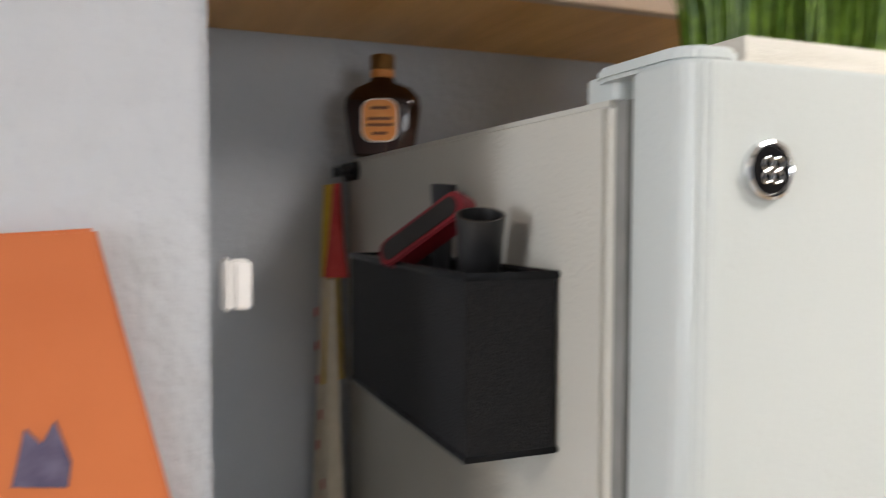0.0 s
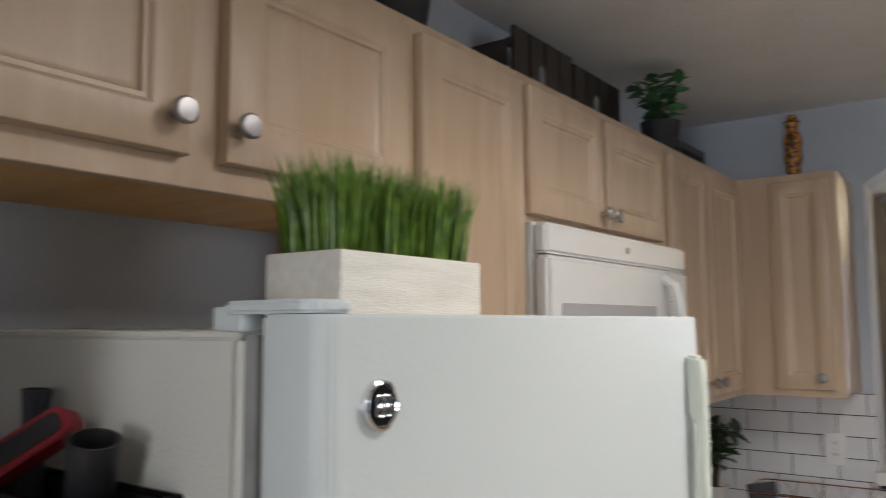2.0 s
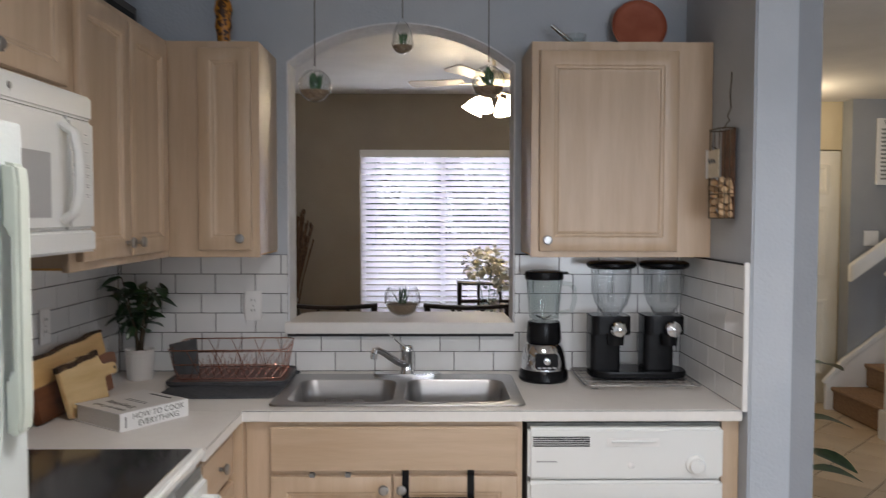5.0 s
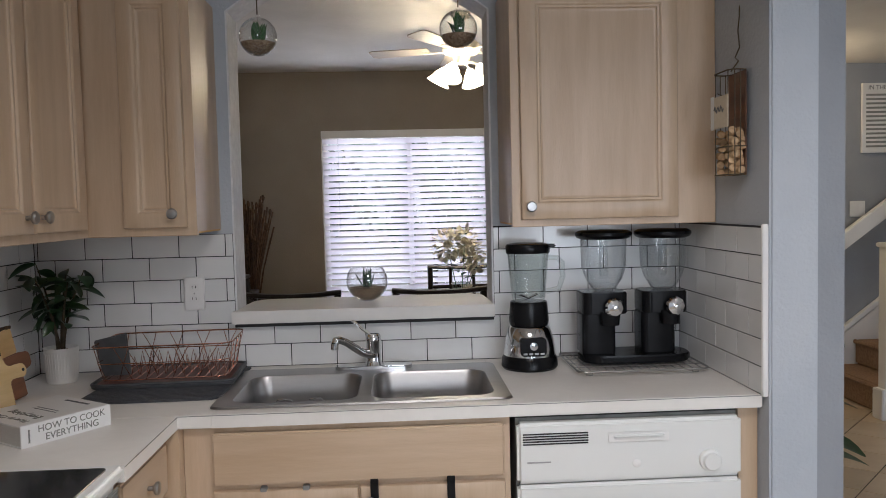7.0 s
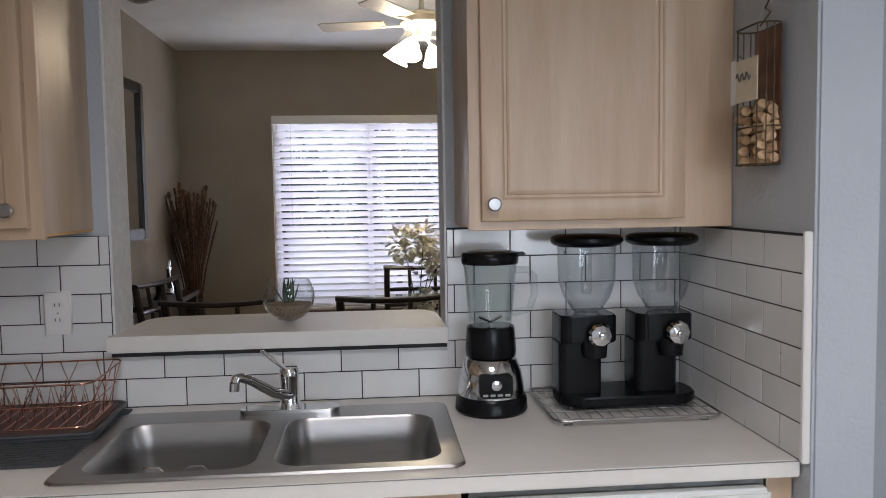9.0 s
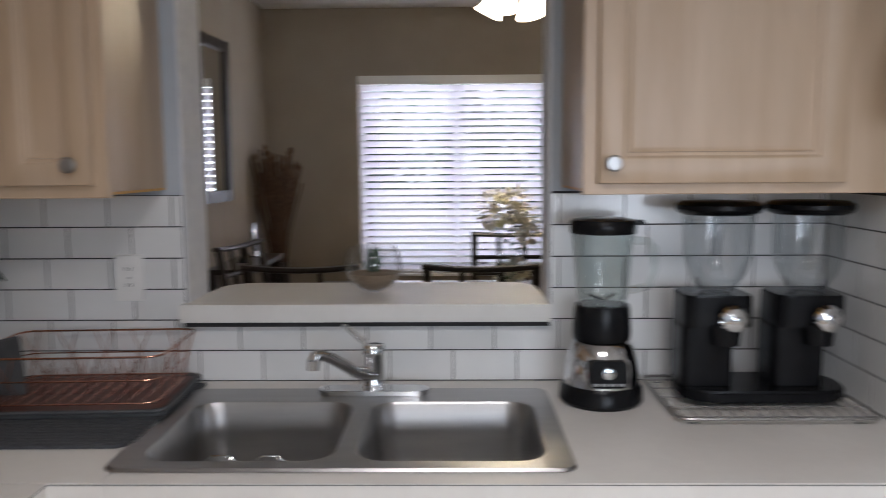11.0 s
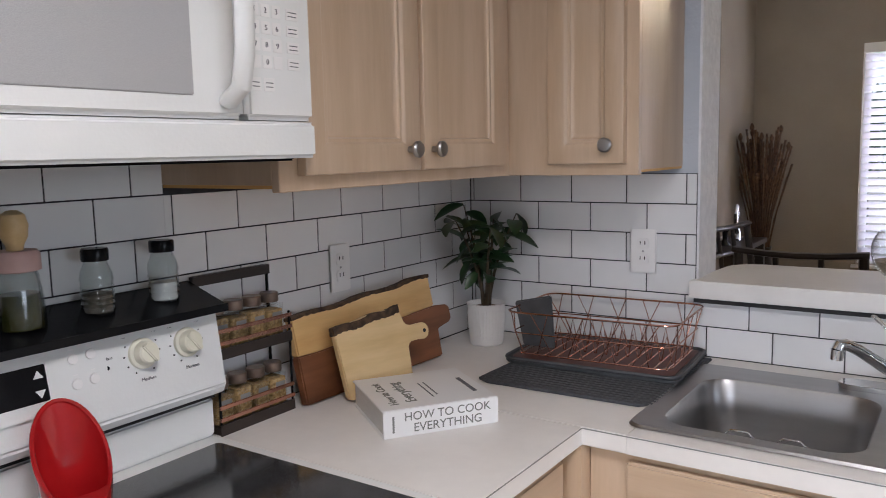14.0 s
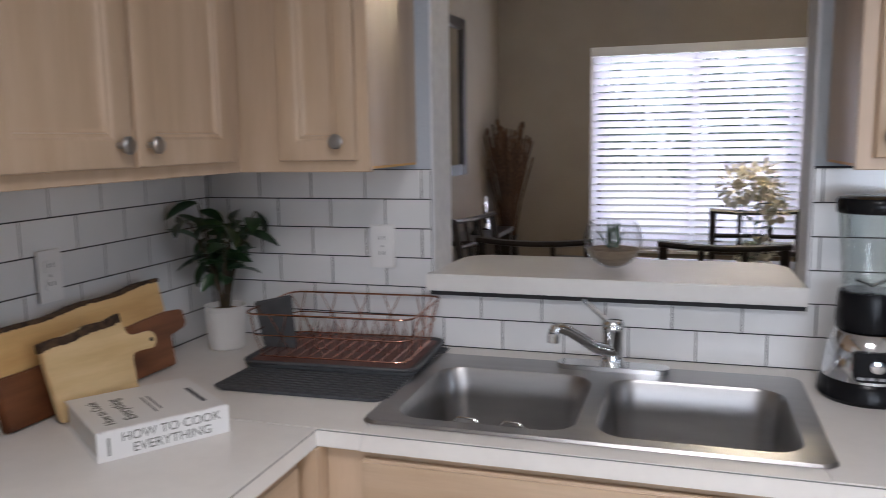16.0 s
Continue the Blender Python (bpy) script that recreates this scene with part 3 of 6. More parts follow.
join(bm, b2, Matrix.Translation(on_guard(0.388, 0.55)) @ gm)
ctl = part("control_panel", bm, "appliance", bg)
bm = B()
b2 = bmesh.new()
box(b2, -0.085, 0.055, -0.030, 0.026, 0.003, 0.005, 0.001)
join(bm, b2, Matrix.Translation(on_guard(0.388, 0.55)) @ gm)
part("display", bm, "black_plastic", ctl, "black oven clock display")
bm = B()
for (u, v) in ((0.10, 0.022), (0.13, 0.024), (0.10, -0.018), (0.13, -0.016)):
    lathe(bm, [(0, 0.003), (0.009, 0.003), (0.008, 0.0055), (0, 0.006)], 14, on_guard(0.388, 0.55), gm @ Matrix.Translation((u, v, 0)))
    b2 = bmesh.new()
    box(b2, u - 0.004, u + 0.004, v + 0.014, v + 0.0155, 0.003, 0.0036)
    join(bm, b2, Matrix.Translation(on_guard(0.388, 0.55)) @ gm)
part("button", bm, "white_trim", ctl)
bm = B()
for s, vv in ((1, 0.006), (-1, -0.012)):
    b2 = bmesh.new()
    prism(b2, [(0.034, vv), (0.050, vv), (0.042, vv + 0.012 * s)], "z", 0.005, 0.0056)
    join(bm, b2, Matrix.Translation(on_guard(0.388, 0.55)) @ gm)
part("arrow_key", bm, "white_trim", ctl, "white arrow keys")

# black shelf lying on the range's back
sh = thing("stove_shelf", 0.012, -1.8195, 1.1740, 90, "black metal shelf lying on the range's backguard", "shelf")
part("tray", prism(B(), [(-0.112, -0.008), (-0.112, 0.0), (-0.004, 0.036), (-0.004, 0.028)], "x", -0.004, SW + 0.002, 0.001), "black_plastic", sh)
part("lip", box(B(), -0.004, SW + 0.002, -0.116, -0.1125, -0.012, 0.002, 0.0005), "black_plastic", sh)

# microwave
mw = thing("microwave", 0.0, -1.847, 1.434, 90, "white over-the-range microwave oven under the cabinets", "microwave")
MWW, MWH = 0.800, 0.405
part("body", box(B(), 0, MWW, -0.335, -0.002, 0.014, MWH, 0.004), "appliance", mw)
part("underside", box(B(), 0.01, MWW - 0.01, -0.33, -0.01, 0.0, 0.0135, 0.003), "black_plastic", mw, "dark underside with vent")
dm = part("door", box(B(), 0.002, 0.654, -0.372, -0.336, 0.062, 0.338, 0.008, 3), "appliance", mw)
part("window", box(B(), 0.055, 0.562, -0.3738, -0.371, 0.092, 0.243, 0.010), surf("microwave_screen", (0.36, 0.36, 0.36), (0.44, 0.44, 0.435), 900, 0.3), dm, "grey perforated door window")
hb = B()
tube(hb, [(0.620, -0.372, 0.085), (0.620, -0.402, 0.105), (0.620, -0.412, 0.15), (0.620, -0.414, 0.20), (0.620, -0.412, 0.25), (0.620, -0.402, 0.295), (0.620, -0.372, 0.315)], 0.016, 12, flat=0.75)
part("handle", hb, "appliance", dm, "curved white handle")
pn = part("control_panel", box(B(), 0.656, MWW - 0.002, -0.372, -0.336, 0.062, 0.338, 0.008, 3), "appliance", mw)
part("lower_strip", box(B(), 0.002, MWW - 0.002, -0.374, -0.336, 0.004, 0.060, 0.006, 3), "appliance", mw)
part("top_grille", box(B(), 0.002, MWW - 0.002, -0.368, -0.336, 0.341, MWH - 0.002, 0.006, 3), "appliance", mw)
part("badge", lathe(B(), [(0, 0), (0.008, 0), (0.0075, 0.0015), (0, 0.002)], 18, (0.40, -0.368, 0.372), Matrix.Rotation(radians(90), 4, "X")), "nickel", mw)
keys = [(0.686 + 0.022 * q, 0.009, 0.222 - 0.025 * r, 0.0095) for r in range(4) for q in range(3)]
keys += [(0.763, 0.013, 0.222 - 0.025 * r, 0.0085) for r in range(4)]
keys += [(x, 0.011, 0.114, 0.010) for x in (0.683, 0.710)]
keys += [(x, 0.012, 0.2575 + 0.022 * r, 0.0055) for r in range(3) for x in (0.685, 0.715, 0.755)]
for x, kw_, z, kh_ in keys:
    part("key", box(B(), x - kw_ - 0.009, x + kw_ - 0.009, -0.3727, -0.3715, z - kh_, z + kh_, 0.0005, 1), "white_trim", pn)


def text(name, body, size, m, material, parent=None, align="CENTER", depth=0.0004):
    cu = bpy.data.curves.new(name, "FONT")
    cu.body, cu.size, cu.align_x, cu.align_y, cu.extrude = body, size, align, "CENTER", depth
    tmp = bpy.data.objects.new("tmp", cu)
    scene.collection.objects.link(tmp)
    bpy.context.view_layer.update()
    me = bpy.data.meshes.new_from_object(tmp)
    bpy.data.objects.remove(tmp)
    me.name = name
    me.transform(m)
    me.materials.clear()
    me.materials.append(M[material] if isinstance(material, str) else material)
    ob = new(name, me)
    if parent:
        ob.parent = parent
    return ob


M["ink"] = surf("grey_ink", (0.10, 0.10, 0.11), (0.14, 0.14, 0.15), 60, 0.6)
front = Matrix.Rotation(radians(90), 4, "X")
for i, dgt in enumerate("123456789"):
    text("digit", dgt, 0.011, Matrix.Translation((0.677 + 0.022 * (i % 3), -0.3732, 0.222 - 0.025 * (i // 3))) @ front, "ink", pn)
text("digit", "0", 0.011, Matrix.Translation((0.699, -0.3732, 0.147)) @ front, "ink", pn)
prints = [(0.753, 0.773, 0.2245 - 0.025 * q - 0.006 * k) for q in range(4) for k in range(2)]
prints += [(x - 0.008, x + 0.008, 0.110 + 0.006 * k) for x in (0.683, 0.710) for k in range(2)]
prints += [(x - 0.009, x + 0.009, 0.2565 + 0.022 * q) for q in range(3) for x in (0.685, 0.715, 0.755)]
for x0, x1, z in prints:
    part("key_print", box(B(), x0 - 0.008, x1 - 0.010, -0.3734, -0.3728, z, z + 0.0013), "ink", pn)

for u in (0.61, 0.70):
    for word, du, dv in (("Off", -0.002, 0.042), ("Lo", -0.030, 0.034), ("Hi", 0.028, 0.034), ("Medium", 0.004, -0.044)):
        text("dial_lettering", word, 0.0085, Matrix.Translation(on_guard(u, 0.58)) @ gm @ Matrix.Translation((du, dv, 0.0012)), "ink", bg)
text("dial_lettering", "Surface", 0.007, Matrix.Translation(on_guard(0.545, 0.62)) @ gm @ Matrix.Translation((0, 0, 0.0012)), "ink", bg)
part("indicator", lathe(B(), [(0, 0), (0.0035, 0), (0.003, 0.001), (0, 0.0012)], 12, on_guard(0.545, 0.50), gm), "black_plastic", bg)

# dishwasher
dw = thing("dishwasher", 1.560, -0.005, 0, 0, "white built-in dishwasher with a dial", "dishwasher")
DWW = 0.636
part("tub", box(B(), 0.004, DWW - 0.004, -0.60, -0.01, 0.09, 0.860), "gasket", dw)
part("control_panel", box(B(), 0.003, DWW - 0.003, -0.640, -0.601, 0.684, 0.853, 0.010, 3), "appliance", dw)
part("door", box(B(), 0.003, DWW - 0.003, -0.640, -0.601, 0.11, 0.680, 0.010, 3), "appliance", dw)
# black bar paints the darkness between the panel and the worktop
part("top_gap", box(B(), 0.003, DWW - 0.003, -0.60, -0.58, 0.8605, 0.8715), "black_matte", dw)
part("kick_plate", box(B(), 0.01, DWW - 0.01, -0.57, -0.55, 0.0, 0.09), "appliance", dw)
bm = B()
for k in range(5):
    box(bm, 0.019, 0.200, -0.6418, -0.639, 0.794 + 0.0070 * k, 0.7976 + 0.0070 * k)
part("vent_slats", bm, "black_matte", dw, "grey vent slots")
part("latch", box(B(), 0.255, 0.426, -0.6425, -0.639, 0.793, 0.821, 0.004), "white_trim", dw)
part("latch_grip", box(B(), 0.268, 0.412, -0.650, -0.641, 0.807, 0.815, 0.003), "appliance", dw)
part("dial", lathe(B(), [(0, 0), (0.031, 0), (0.030, 0.010), (0.024, 0.014), (0.022, 0.024), (0, 0.025)], 28, (0.541, -0.640, 0.734), front), "appliance", dw)
part("badge", box(B(), 0.03, 0.095, -0.6415, -0.639, 0.743, 0.747), "nickel", dw)
part("crest", lathe(B(), [(0, 0), (0.012, 0), (0.010, 0.0015), (0, 0.002)], 18, (0.335, -0.640, 0.732), front), "white_trim", dw)

# fridge
FY0, FY1, FXB, FX, FT = -2.842, -2.124, 0.683, 0.752, 1.645
fr = thing("fridge", 0, FY0, 0, 90, "white top-freezer refrigerator with side-hung baskets", "refrigerator")
FW = FY1 - FY0
part("cabinet", box(B(), 0, FW, -FXB + 0.012, -0.045, 0.03, FT - 0.012, 0.006, 3), surf("fridge_side_enamel", (0.53, 0.52, 0.47), (0.57, 0.56, 0.51), 3, 0.42, bump=0.25, bscale=260), fr)
part("gasket", box(B(), 0.006, FW - 0.006, -FXB, -FXB + 0.0122, 0.04, FT - 0.014), "gasket", fr)
dz = 1.13
for z0, z1, nm in ((0.06, dz - 0.006, "fridge_door"), (dz, FT, "freezer_door")):
    d = part(nm, prism(B(), rounded(0, FW, -FX, -FXB - 0.0005, 0.020, 7), "z", z0, z1, 0.003), "fridge_white", fr)
    hz0, hz1 = (dz + 0.14, FT - 0.048) if nm == "freezer_door" else (0.45, dz - 0.03)
    hb = B()
    hx = FW - 0.054
    prism(hb, [(-FX - 0.001, hz1), (-FX - 0.019, hz1 - 0.004), (-FX - 0.022, hz1 - 0.03), (-FX - 0.022, hz0 + 0.03), (-FX - 0.019, hz0 + 0.004), (-FX - 0.001, hz0),
               (-FX - 0.001, hz0 + 0.07), (-FX - 0.010, hz0 + 0.075), (-FX - 0.010, hz1 - 0.085), (-FX - 0.001, hz1 - 0.08)], "x", hx - 0.012, hx + 0.016, 0.004)
    part("handle", hb, "handle_cream", d, "cream moulded handle")
hg = B()
prism(hg, rounded(0.004, 0.052, -FX + 0.012, -FXB + 0.045, 0.02), "z", FT + 0.0005, FT + 0.010, 0.003)
prism(hg, rounded(0.012, 0.034, -FXB + 0.02, -FXB + 0.06, 0.008), "z", FT - 0.0115, FT + 0.006, 0.003)
part("hinge_cover", hg, "fridge_white", fr)
bd = part("badge", lathe(B(), [(0, 0), (0.0175, 0), (0.017, 0.004), (0.015, 0.005), (0.0142, 0.0035), (0, 0.0035)], 32, (0.052, -FX, 1.584), front), "chrome", fr, "round chrome badge")
part("disc", lathe(B(), [(0, 0.0036), (0.0138, 0.0036), (0.0132, 0.0044), (0, 0.0046)], 28, (0.052, -FX, 1.584), front), "black_plastic", bd)
bm = B()
for k in range(4):
    a = radians(45 + 90 * k)
    cx, cz = 0.052 + 0.0052 * math.cos(a), 1.584 + 0.0052 * math.sin(a)
    tube(bm, [(cx + 0.0034 * math.cos(radians(36 * j)), -FX - 0.005, cz + 0.0034 * math.sin(radians(36 * j))) for j in range(10)], 0.0009, 6, closed=True)
part("emblem", bm, "chrome", bd)

# ---- more materials ----
M["leaf"] = surf("dark_green_leaf", (0.010, 0.032, 0.010), (0.025, 0.065, 0.022), 30, 0.35, rand=0.35, coat=0.1)
M["leaf2"] = surf("mid_green_leaf", (0.03, 0.10, 0.035), (0.06, 0.16, 0.06), 40, 0.5, rand=0.3)
M["grass"] = surf("plastic_grass", (0.055, 0.12, 0.010), (0.16, 0.27, 0.03), 60, 0.4)
M["stem"] = surf("brown_stem", (0.05, 0.035, 0.02), (0.09, 0.065, 0.035), 50, 0.8, bump=0.4, bscale=200)
M["ceramic"] = surf("white_ceramic", (0.72, 0.71, 0.69), (0.77, 0.76, 0.74), 8, 0.35)
M["whitewash"] = surf("whitewashed_wood", (0.62, 0.60, 0.53), (0.70, 0.68, 0.62), 9, 0.6, bump=0.3, bscale=80, stretch=(1, 8, 8), fine=0.05)
M["soil"] = surf("pebbles_and_soil", (0.16, 0.10, 0.06), (0.36, 0.27, 0.18), 120, 0.9, bump=0.8, bscale=300)
M["gold_wood"] = surf("light_live_edge_wood", (0.55, 0.33, 0.12), (0.70, 0.48, 0.21), 4, 0.4, stretch=(0.7, 5, 5), fine=0.08, coat=0.1)
M["red_wood"] = surf("red_brown_heartwood", (0.10, 0.036, 0.015), (0.23, 0.09, 0.038), 4, 0.4, stretch=(0.7, 5, 5), fine=0.1, coat=0.1)
M["pale_wood"] = surf("pale_cutting_wood", (0.56, 0.38, 0.17), (0.70, 0.52, 0.27), 4, 0.42, stretch=(0.7, 5, 5), fine=0.07)
M["bark"] = surf("dark_bark", (0.025, 0.014, 0.008), (0.09, 0.05, 0.025), 60, 0.9, bump=1.0, bscale=120)
M["slate_mat"] = surf("grey_drying_mat", (0.055, 0.057, 0.065), (0.085, 0.087, 0.095), 90, 0.9, bump=0.8, bscale=260)
M["grey_plastic"] = surf("dark_grey_plastic", (0.05, 0.052, 0.055), (0.075, 0.077, 0.08), 20, 0.5)
M["maroon_reflection"] = surf("rust_brown_tray_reflection", (0.09, 0.03, 0.022), (0.14, 0.05, 0.035), 20, 0.4)
M["paper"] = surf("book_paper", (0.66, 0.64, 0.60), (0.72, 0.70, 0.66), 150, 0.9, stretch=(0.2, 0.2, 8))
M["cover"] = surf("white_book_cover", (0.74, 0.73, 0.71), (0.78, 0.77, 0.75), 5, 0.35, coat=0.2)
M["red_glaze"] = surf("red_glaze", (0.36, 0.008, 0.010), (0.46, 0.014, 0.014), 10, 0.12, coat=0.5)
M["terracotta"] = surf("terracotta", (0.30, 0.075, 0.035), (0.38, 0.11, 0.055), 12, 0.6, bump=0.2)
M["amber"] = surf("dark_bottle", (0.016, 0.004, 0.002), (0.028, 0.007, 0.003), 6, 0.10, coat=0.2)
M["orange"] = surf("orange_paint", (0.52, 0.135, 0.035), (0.60, 0.17, 0.05), 5, 0.55, bump=0.2)
M["label_orange"] = surf("orange_label", (0.68, 0.25, 0.06), (0.76, 0.33, 0.10), 60, 0.5)
M["yellow_cloth"] = surf("yellow_cloth", (0.62, 0.42, 0.04), (0.70, 0.50, 0.07), 80, 0.9, bump=0.4, bscale=500)
M["red_cloth"] = surf("red_cloth", (0.48, 0.04, 0.04), (0.56, 0.07, 0.06), 80, 0.9, bump=0.4, bscale=500)
M["cream_cloth"] = surf("cream_cloth", (0.62, 0.55, 0.42), (0.68, 0.61, 0.49), 60, 0.9, bump=0.4, bscale=500)
M["crimson"] = surf("crimson_plastic", (0.22, 0.012, 0.022), (0.30, 0.02, 0.03), 15, 0.4)
M["mesh_black"] = surf("black_wire_mesh", (0.005, 0.005, 0.006), (0.014, 0.014, 0.016), 500, 0.5, spec=0.25, bump=0.8, bscale=600)
M["cork"] = surf("wine_cork", (0.42, 0.27, 0.14), (0.60, 0.42, 0.25), 90, 0.9, bump=0.6, bscale=200, rand=0.25)
M["spice"] = surf("ground_pepper", (0.05, 0.045, 0.035), (0.12, 0.10, 0.08), 150, 0.9, rand=0.5)
M["oil"] = surf("green_oil", (0.022, 0.024, 0.006), (0.04, 0.04, 0.01), 6, 0.1)
M["salt"] = surf("white_salt", (0.75, 0.75, 0.74), (0.80, 0.80, 0.79), 200, 0.9)
M["pink"] = surf("pink_wood_collar", (0.62, 0.40, 0.36), (0.68, 0.47, 0.42), 20, 0.5)
M["petal"] = surf("cream_petals", (0.90, 0.83, 0.62), (0.93, 0.89, 0.76), 40, 0.7, rand=0.15)
pt = M["petal"].node_tree
tr_ = pt.nodes.new("ShaderNodeBsdfTranslucent")
tr_.inputs[0].default_value = (0.96, 0.92, 0.78, 1)
mx_ = pt.nodes.new("ShaderNodeMixShader")
mx_.inputs[0].default_value = 0.65
pt.links.new(pt.nodes["Principled BSDF"].outputs[0], mx_.inputs[1])
pt.links.new(tr_.outputs[0], mx_.inputs[2])
pt.links.new(mx_.outputs[0], pt.nodes["Material Output"].inputs[0])
M["reed"] = surf("dried_reeds", (0.065, 0.032, 0.017), (0.16, 0.088, 0.045), 40, 0.8, rand=0.3)
M["mirror"] = surf("mirror_silver", (0.85, 0.85, 0.85), None, rough=0.01, metal=1.0)
M["gold_light"] = surf("gold_statue", (0.50, 0.20, 0.02), (0.06, 0.025, 0.01), 70, 0.4, ramp=(0.48, 0.54))
M["brass"] = surf("cream_fan_metal", (0.62, 0.57, 0.47), (0.68, 0.63, 0.54), 10, 0.4)
M["fan_blade"] = surf("dim_cream_blade", (0.34, 0.29, 0.22), (0.40, 0.345, 0.27), 6, 0.5, stretch=(0.6, 5, 5))
M["door_white"] = surf("painted_door", (0.70, 0.66, 0.56), (0.74, 0.70, 0.61), 4, 0.45)
# yellow of the hall lamplight put into the wall colour
M["lamplit_cream_wall"] = surf("lamplit_cream_paint", (0.56, 0.47, 0.30), (0.60, 0.51, 0.34), 3, 0.8, bump=0.4, bscale=85)
M["bulb"] = glow("frosted_lamp_glass", (1.0, 0.84, 0.58), 36.0)
M["thin_glass"] = glass("thin_pane_glass", (1, 1, 1), 0.0, 1.10)
# blind slats let some daylight through
bm_ = bpy.data.materials.new("white_blind_slat")
bm_.use_nodes = True
nt = bm_.node_tree
pb = nt.nodes["Principled BSDF"]
pb.inputs["Base Color"].default_value, pb.inputs["Roughness"].default_value = (0.80, 0.78, 0.80, 1), 0.5
tl = nt.nodes.new("ShaderNodeBsdfTranslucent")
tl.inputs[0].default_value = (0.80, 0.78, 0.82, 1)
mxs = nt.nodes.new("ShaderNodeMixShader")
mxs.inputs[0].default_value = 0.52
nt.links.new(pb.outputs[0], mxs.inputs[1])
nt.links.new(tl.outputs[0], mxs.inputs[2])
nt.links.new(mxs.outputs[0], nt.nodes["Material Output"].inputs[0])
M["slat"] = bm_
# outdoor backdrop: bright haze and foliage
bk = bpy.data.materials.new("garden_backdrop")
bk.use_nodes = True
nt = bk.node_tree
for nd in list(nt.nodes):
    if nd.type != "OUTPUT_MATERIAL":
        nt.nodes.remove(nd)
em = nt.nodes.new("ShaderNodeEmission")
ns = nt.nodes.new("ShaderNodeTexNoise")
ns.inputs["Scale"].default_value, ns.inputs["Detail"].default_value = 1.1, 9
cr = nt.nodes.new("ShaderNodeValToRGB")
cr.color_ramp.elements[0].position, cr.color_ramp.elements[1].position = 0.40, 0.60
cr.color_ramp.elements[0].color, cr.color_ramp.elements[1].color = (0.22, 0.33, 0.26, 1), (0.92, 0.95, 1.0, 1)
tcx = nt.nodes.new("ShaderNodeTexCoord")
nt.links.new(tcx.outputs["Object"], ns.inputs["Vector"])
nt.links.new(ns.outputs[0], cr.inputs[0])
nt.links.new(cr.outputs[0], em.inputs[0])
em.inputs[1].default_value = 1.25
nt.links.new(em.outputs[0], nt.nodes["Material Output"].inputs[0])
M["backdrop"] = bk


def leaf_mesh(name, length, width, material, curl=0.25, seg=5, droop=0.2):
    """One leaf along +x from the origin, cupped and drooping."""
    b = bmesh.new()
    rows = []
    for i in range(seg + 1):
        f = i / seg
        w = width * math.sin(math.pi * min(1, f * 0.93 + 0.05)) ** 0.8 / 2
        x, z = length * f, -droop * length * f * f
        rows.append([b.verts.new((x, -w, z + curl * w)), b.verts.new((x, 0, z)), b.verts.new((x, w, z + curl * w))])
    for p, q in zip(rows, rows[1:]):
        for k in range(2):
            b.faces.new((p[k], p[k + 1], q[k + 1], q[k]))
    me = bpy.data.meshes.new(name)
    b.to_mesh(me)
    b.free()
    me.materials.append(M[material])
    me.polygons.foreach_set("use_smooth", [True] * len(me.polygons))
    return me


def put_leaf(me, parent, p, yaw, pitch, size=1.0, roll=0.0):
    ob = new("leaf", me)
    ob.matrix_world = Matrix.Translation(p) @ Euler((radians(roll), radians(-pitch), radians(yaw))).to_matrix().to_4x4() @ Matrix.Scale(size, 4)
    ob.parent = parent
    return ob


def no_shadow(ob):
    ob.visible_shadow = False
    return ob


def shell(profile, t=0.0014):
    """A thin-walled vessel: the outer profile from the bottom to the rim, and back down inside."""
    inner = [(max(r - t, 0.0) if r > 1e-6 else 0.0, z + (t if i < 2 else 0)) for i, (r, z) in enumerate(profile)]
    return profile + inner[::-1]


# ---- kitchen things ----
# outlets
def outlet(x, y, z, rz, label):
    o = thing("outlet", x, y, z, rz, label, "outlet", "wall outlets")
    part("plate", box(B(), -0.036, 0.036, -0.006, 0.0, -0.058, 0.058, 0.003), "white_trim", o)
    for dz_ in (-0.02, 0.02):
        s = part("socket", prism(B(), rounded(-0.0165, 0.0165, dz_ - 0.014, dz_ + 0.014, 0.009), "y", -0.0085, -0.0062, 0.0006), "white_trim", o)
        for dx in (-0.006, 0.006):
            part("slot", box(B(), dx - 0.001, dx + 0.001, -0.0092, -0.0084, dz_ - 0.002, dz_ + 0.007), "black_matte", s)
    part("screw", lathe(B(), [(0, 0), (0.003, 0), (0.0025, 0.001), (0, 0.0012)], 10, (0, -0.006, 0), front), "nickel", o)


outlet(0.544, -0.0106, 1.173, 0, "white duplex outlet on the tiles beside the arch")
outlet(0.0106, -0.606, 1.176, 90, "white duplex outlet on the tiles above the cutting boards")

# faucet
fc = thing("faucet", 1.158, -0.138, TOP + 0.0075, 0, "chrome single-lever kitchen faucet on the sink", "faucet")
part("base_plate", prism(B(), rounded(-0.128, 0.128, -0.028, 0.028, 0.027), "z", 0, 0.012, 0.004), "chrome", fc)
part("column", lathe(B(), [(0, 0.012), (0.030, 0.012), (0.027, 0.022), (0.0245, 0.03), (0.0245, 0.085), (0.026, 0.090), (0.026, 0.108), (0.021, 0.116), (0, 0.118)], 28), "chrome", fc)
sp = part("spout", tube(B(), [(0.0, -0.01, 0.045), (-0.035, -0.045, 0.062), (-0.085, -0.090, 0.106), (-0.106, -0.112, 0.119), (-0.114, -0.120, 0.118), (-0.117, -0.123, 0.108)], [0.016, 0.0135, 0.012, 0.012, 0.012, 0.012], 14), "chrome", fc)
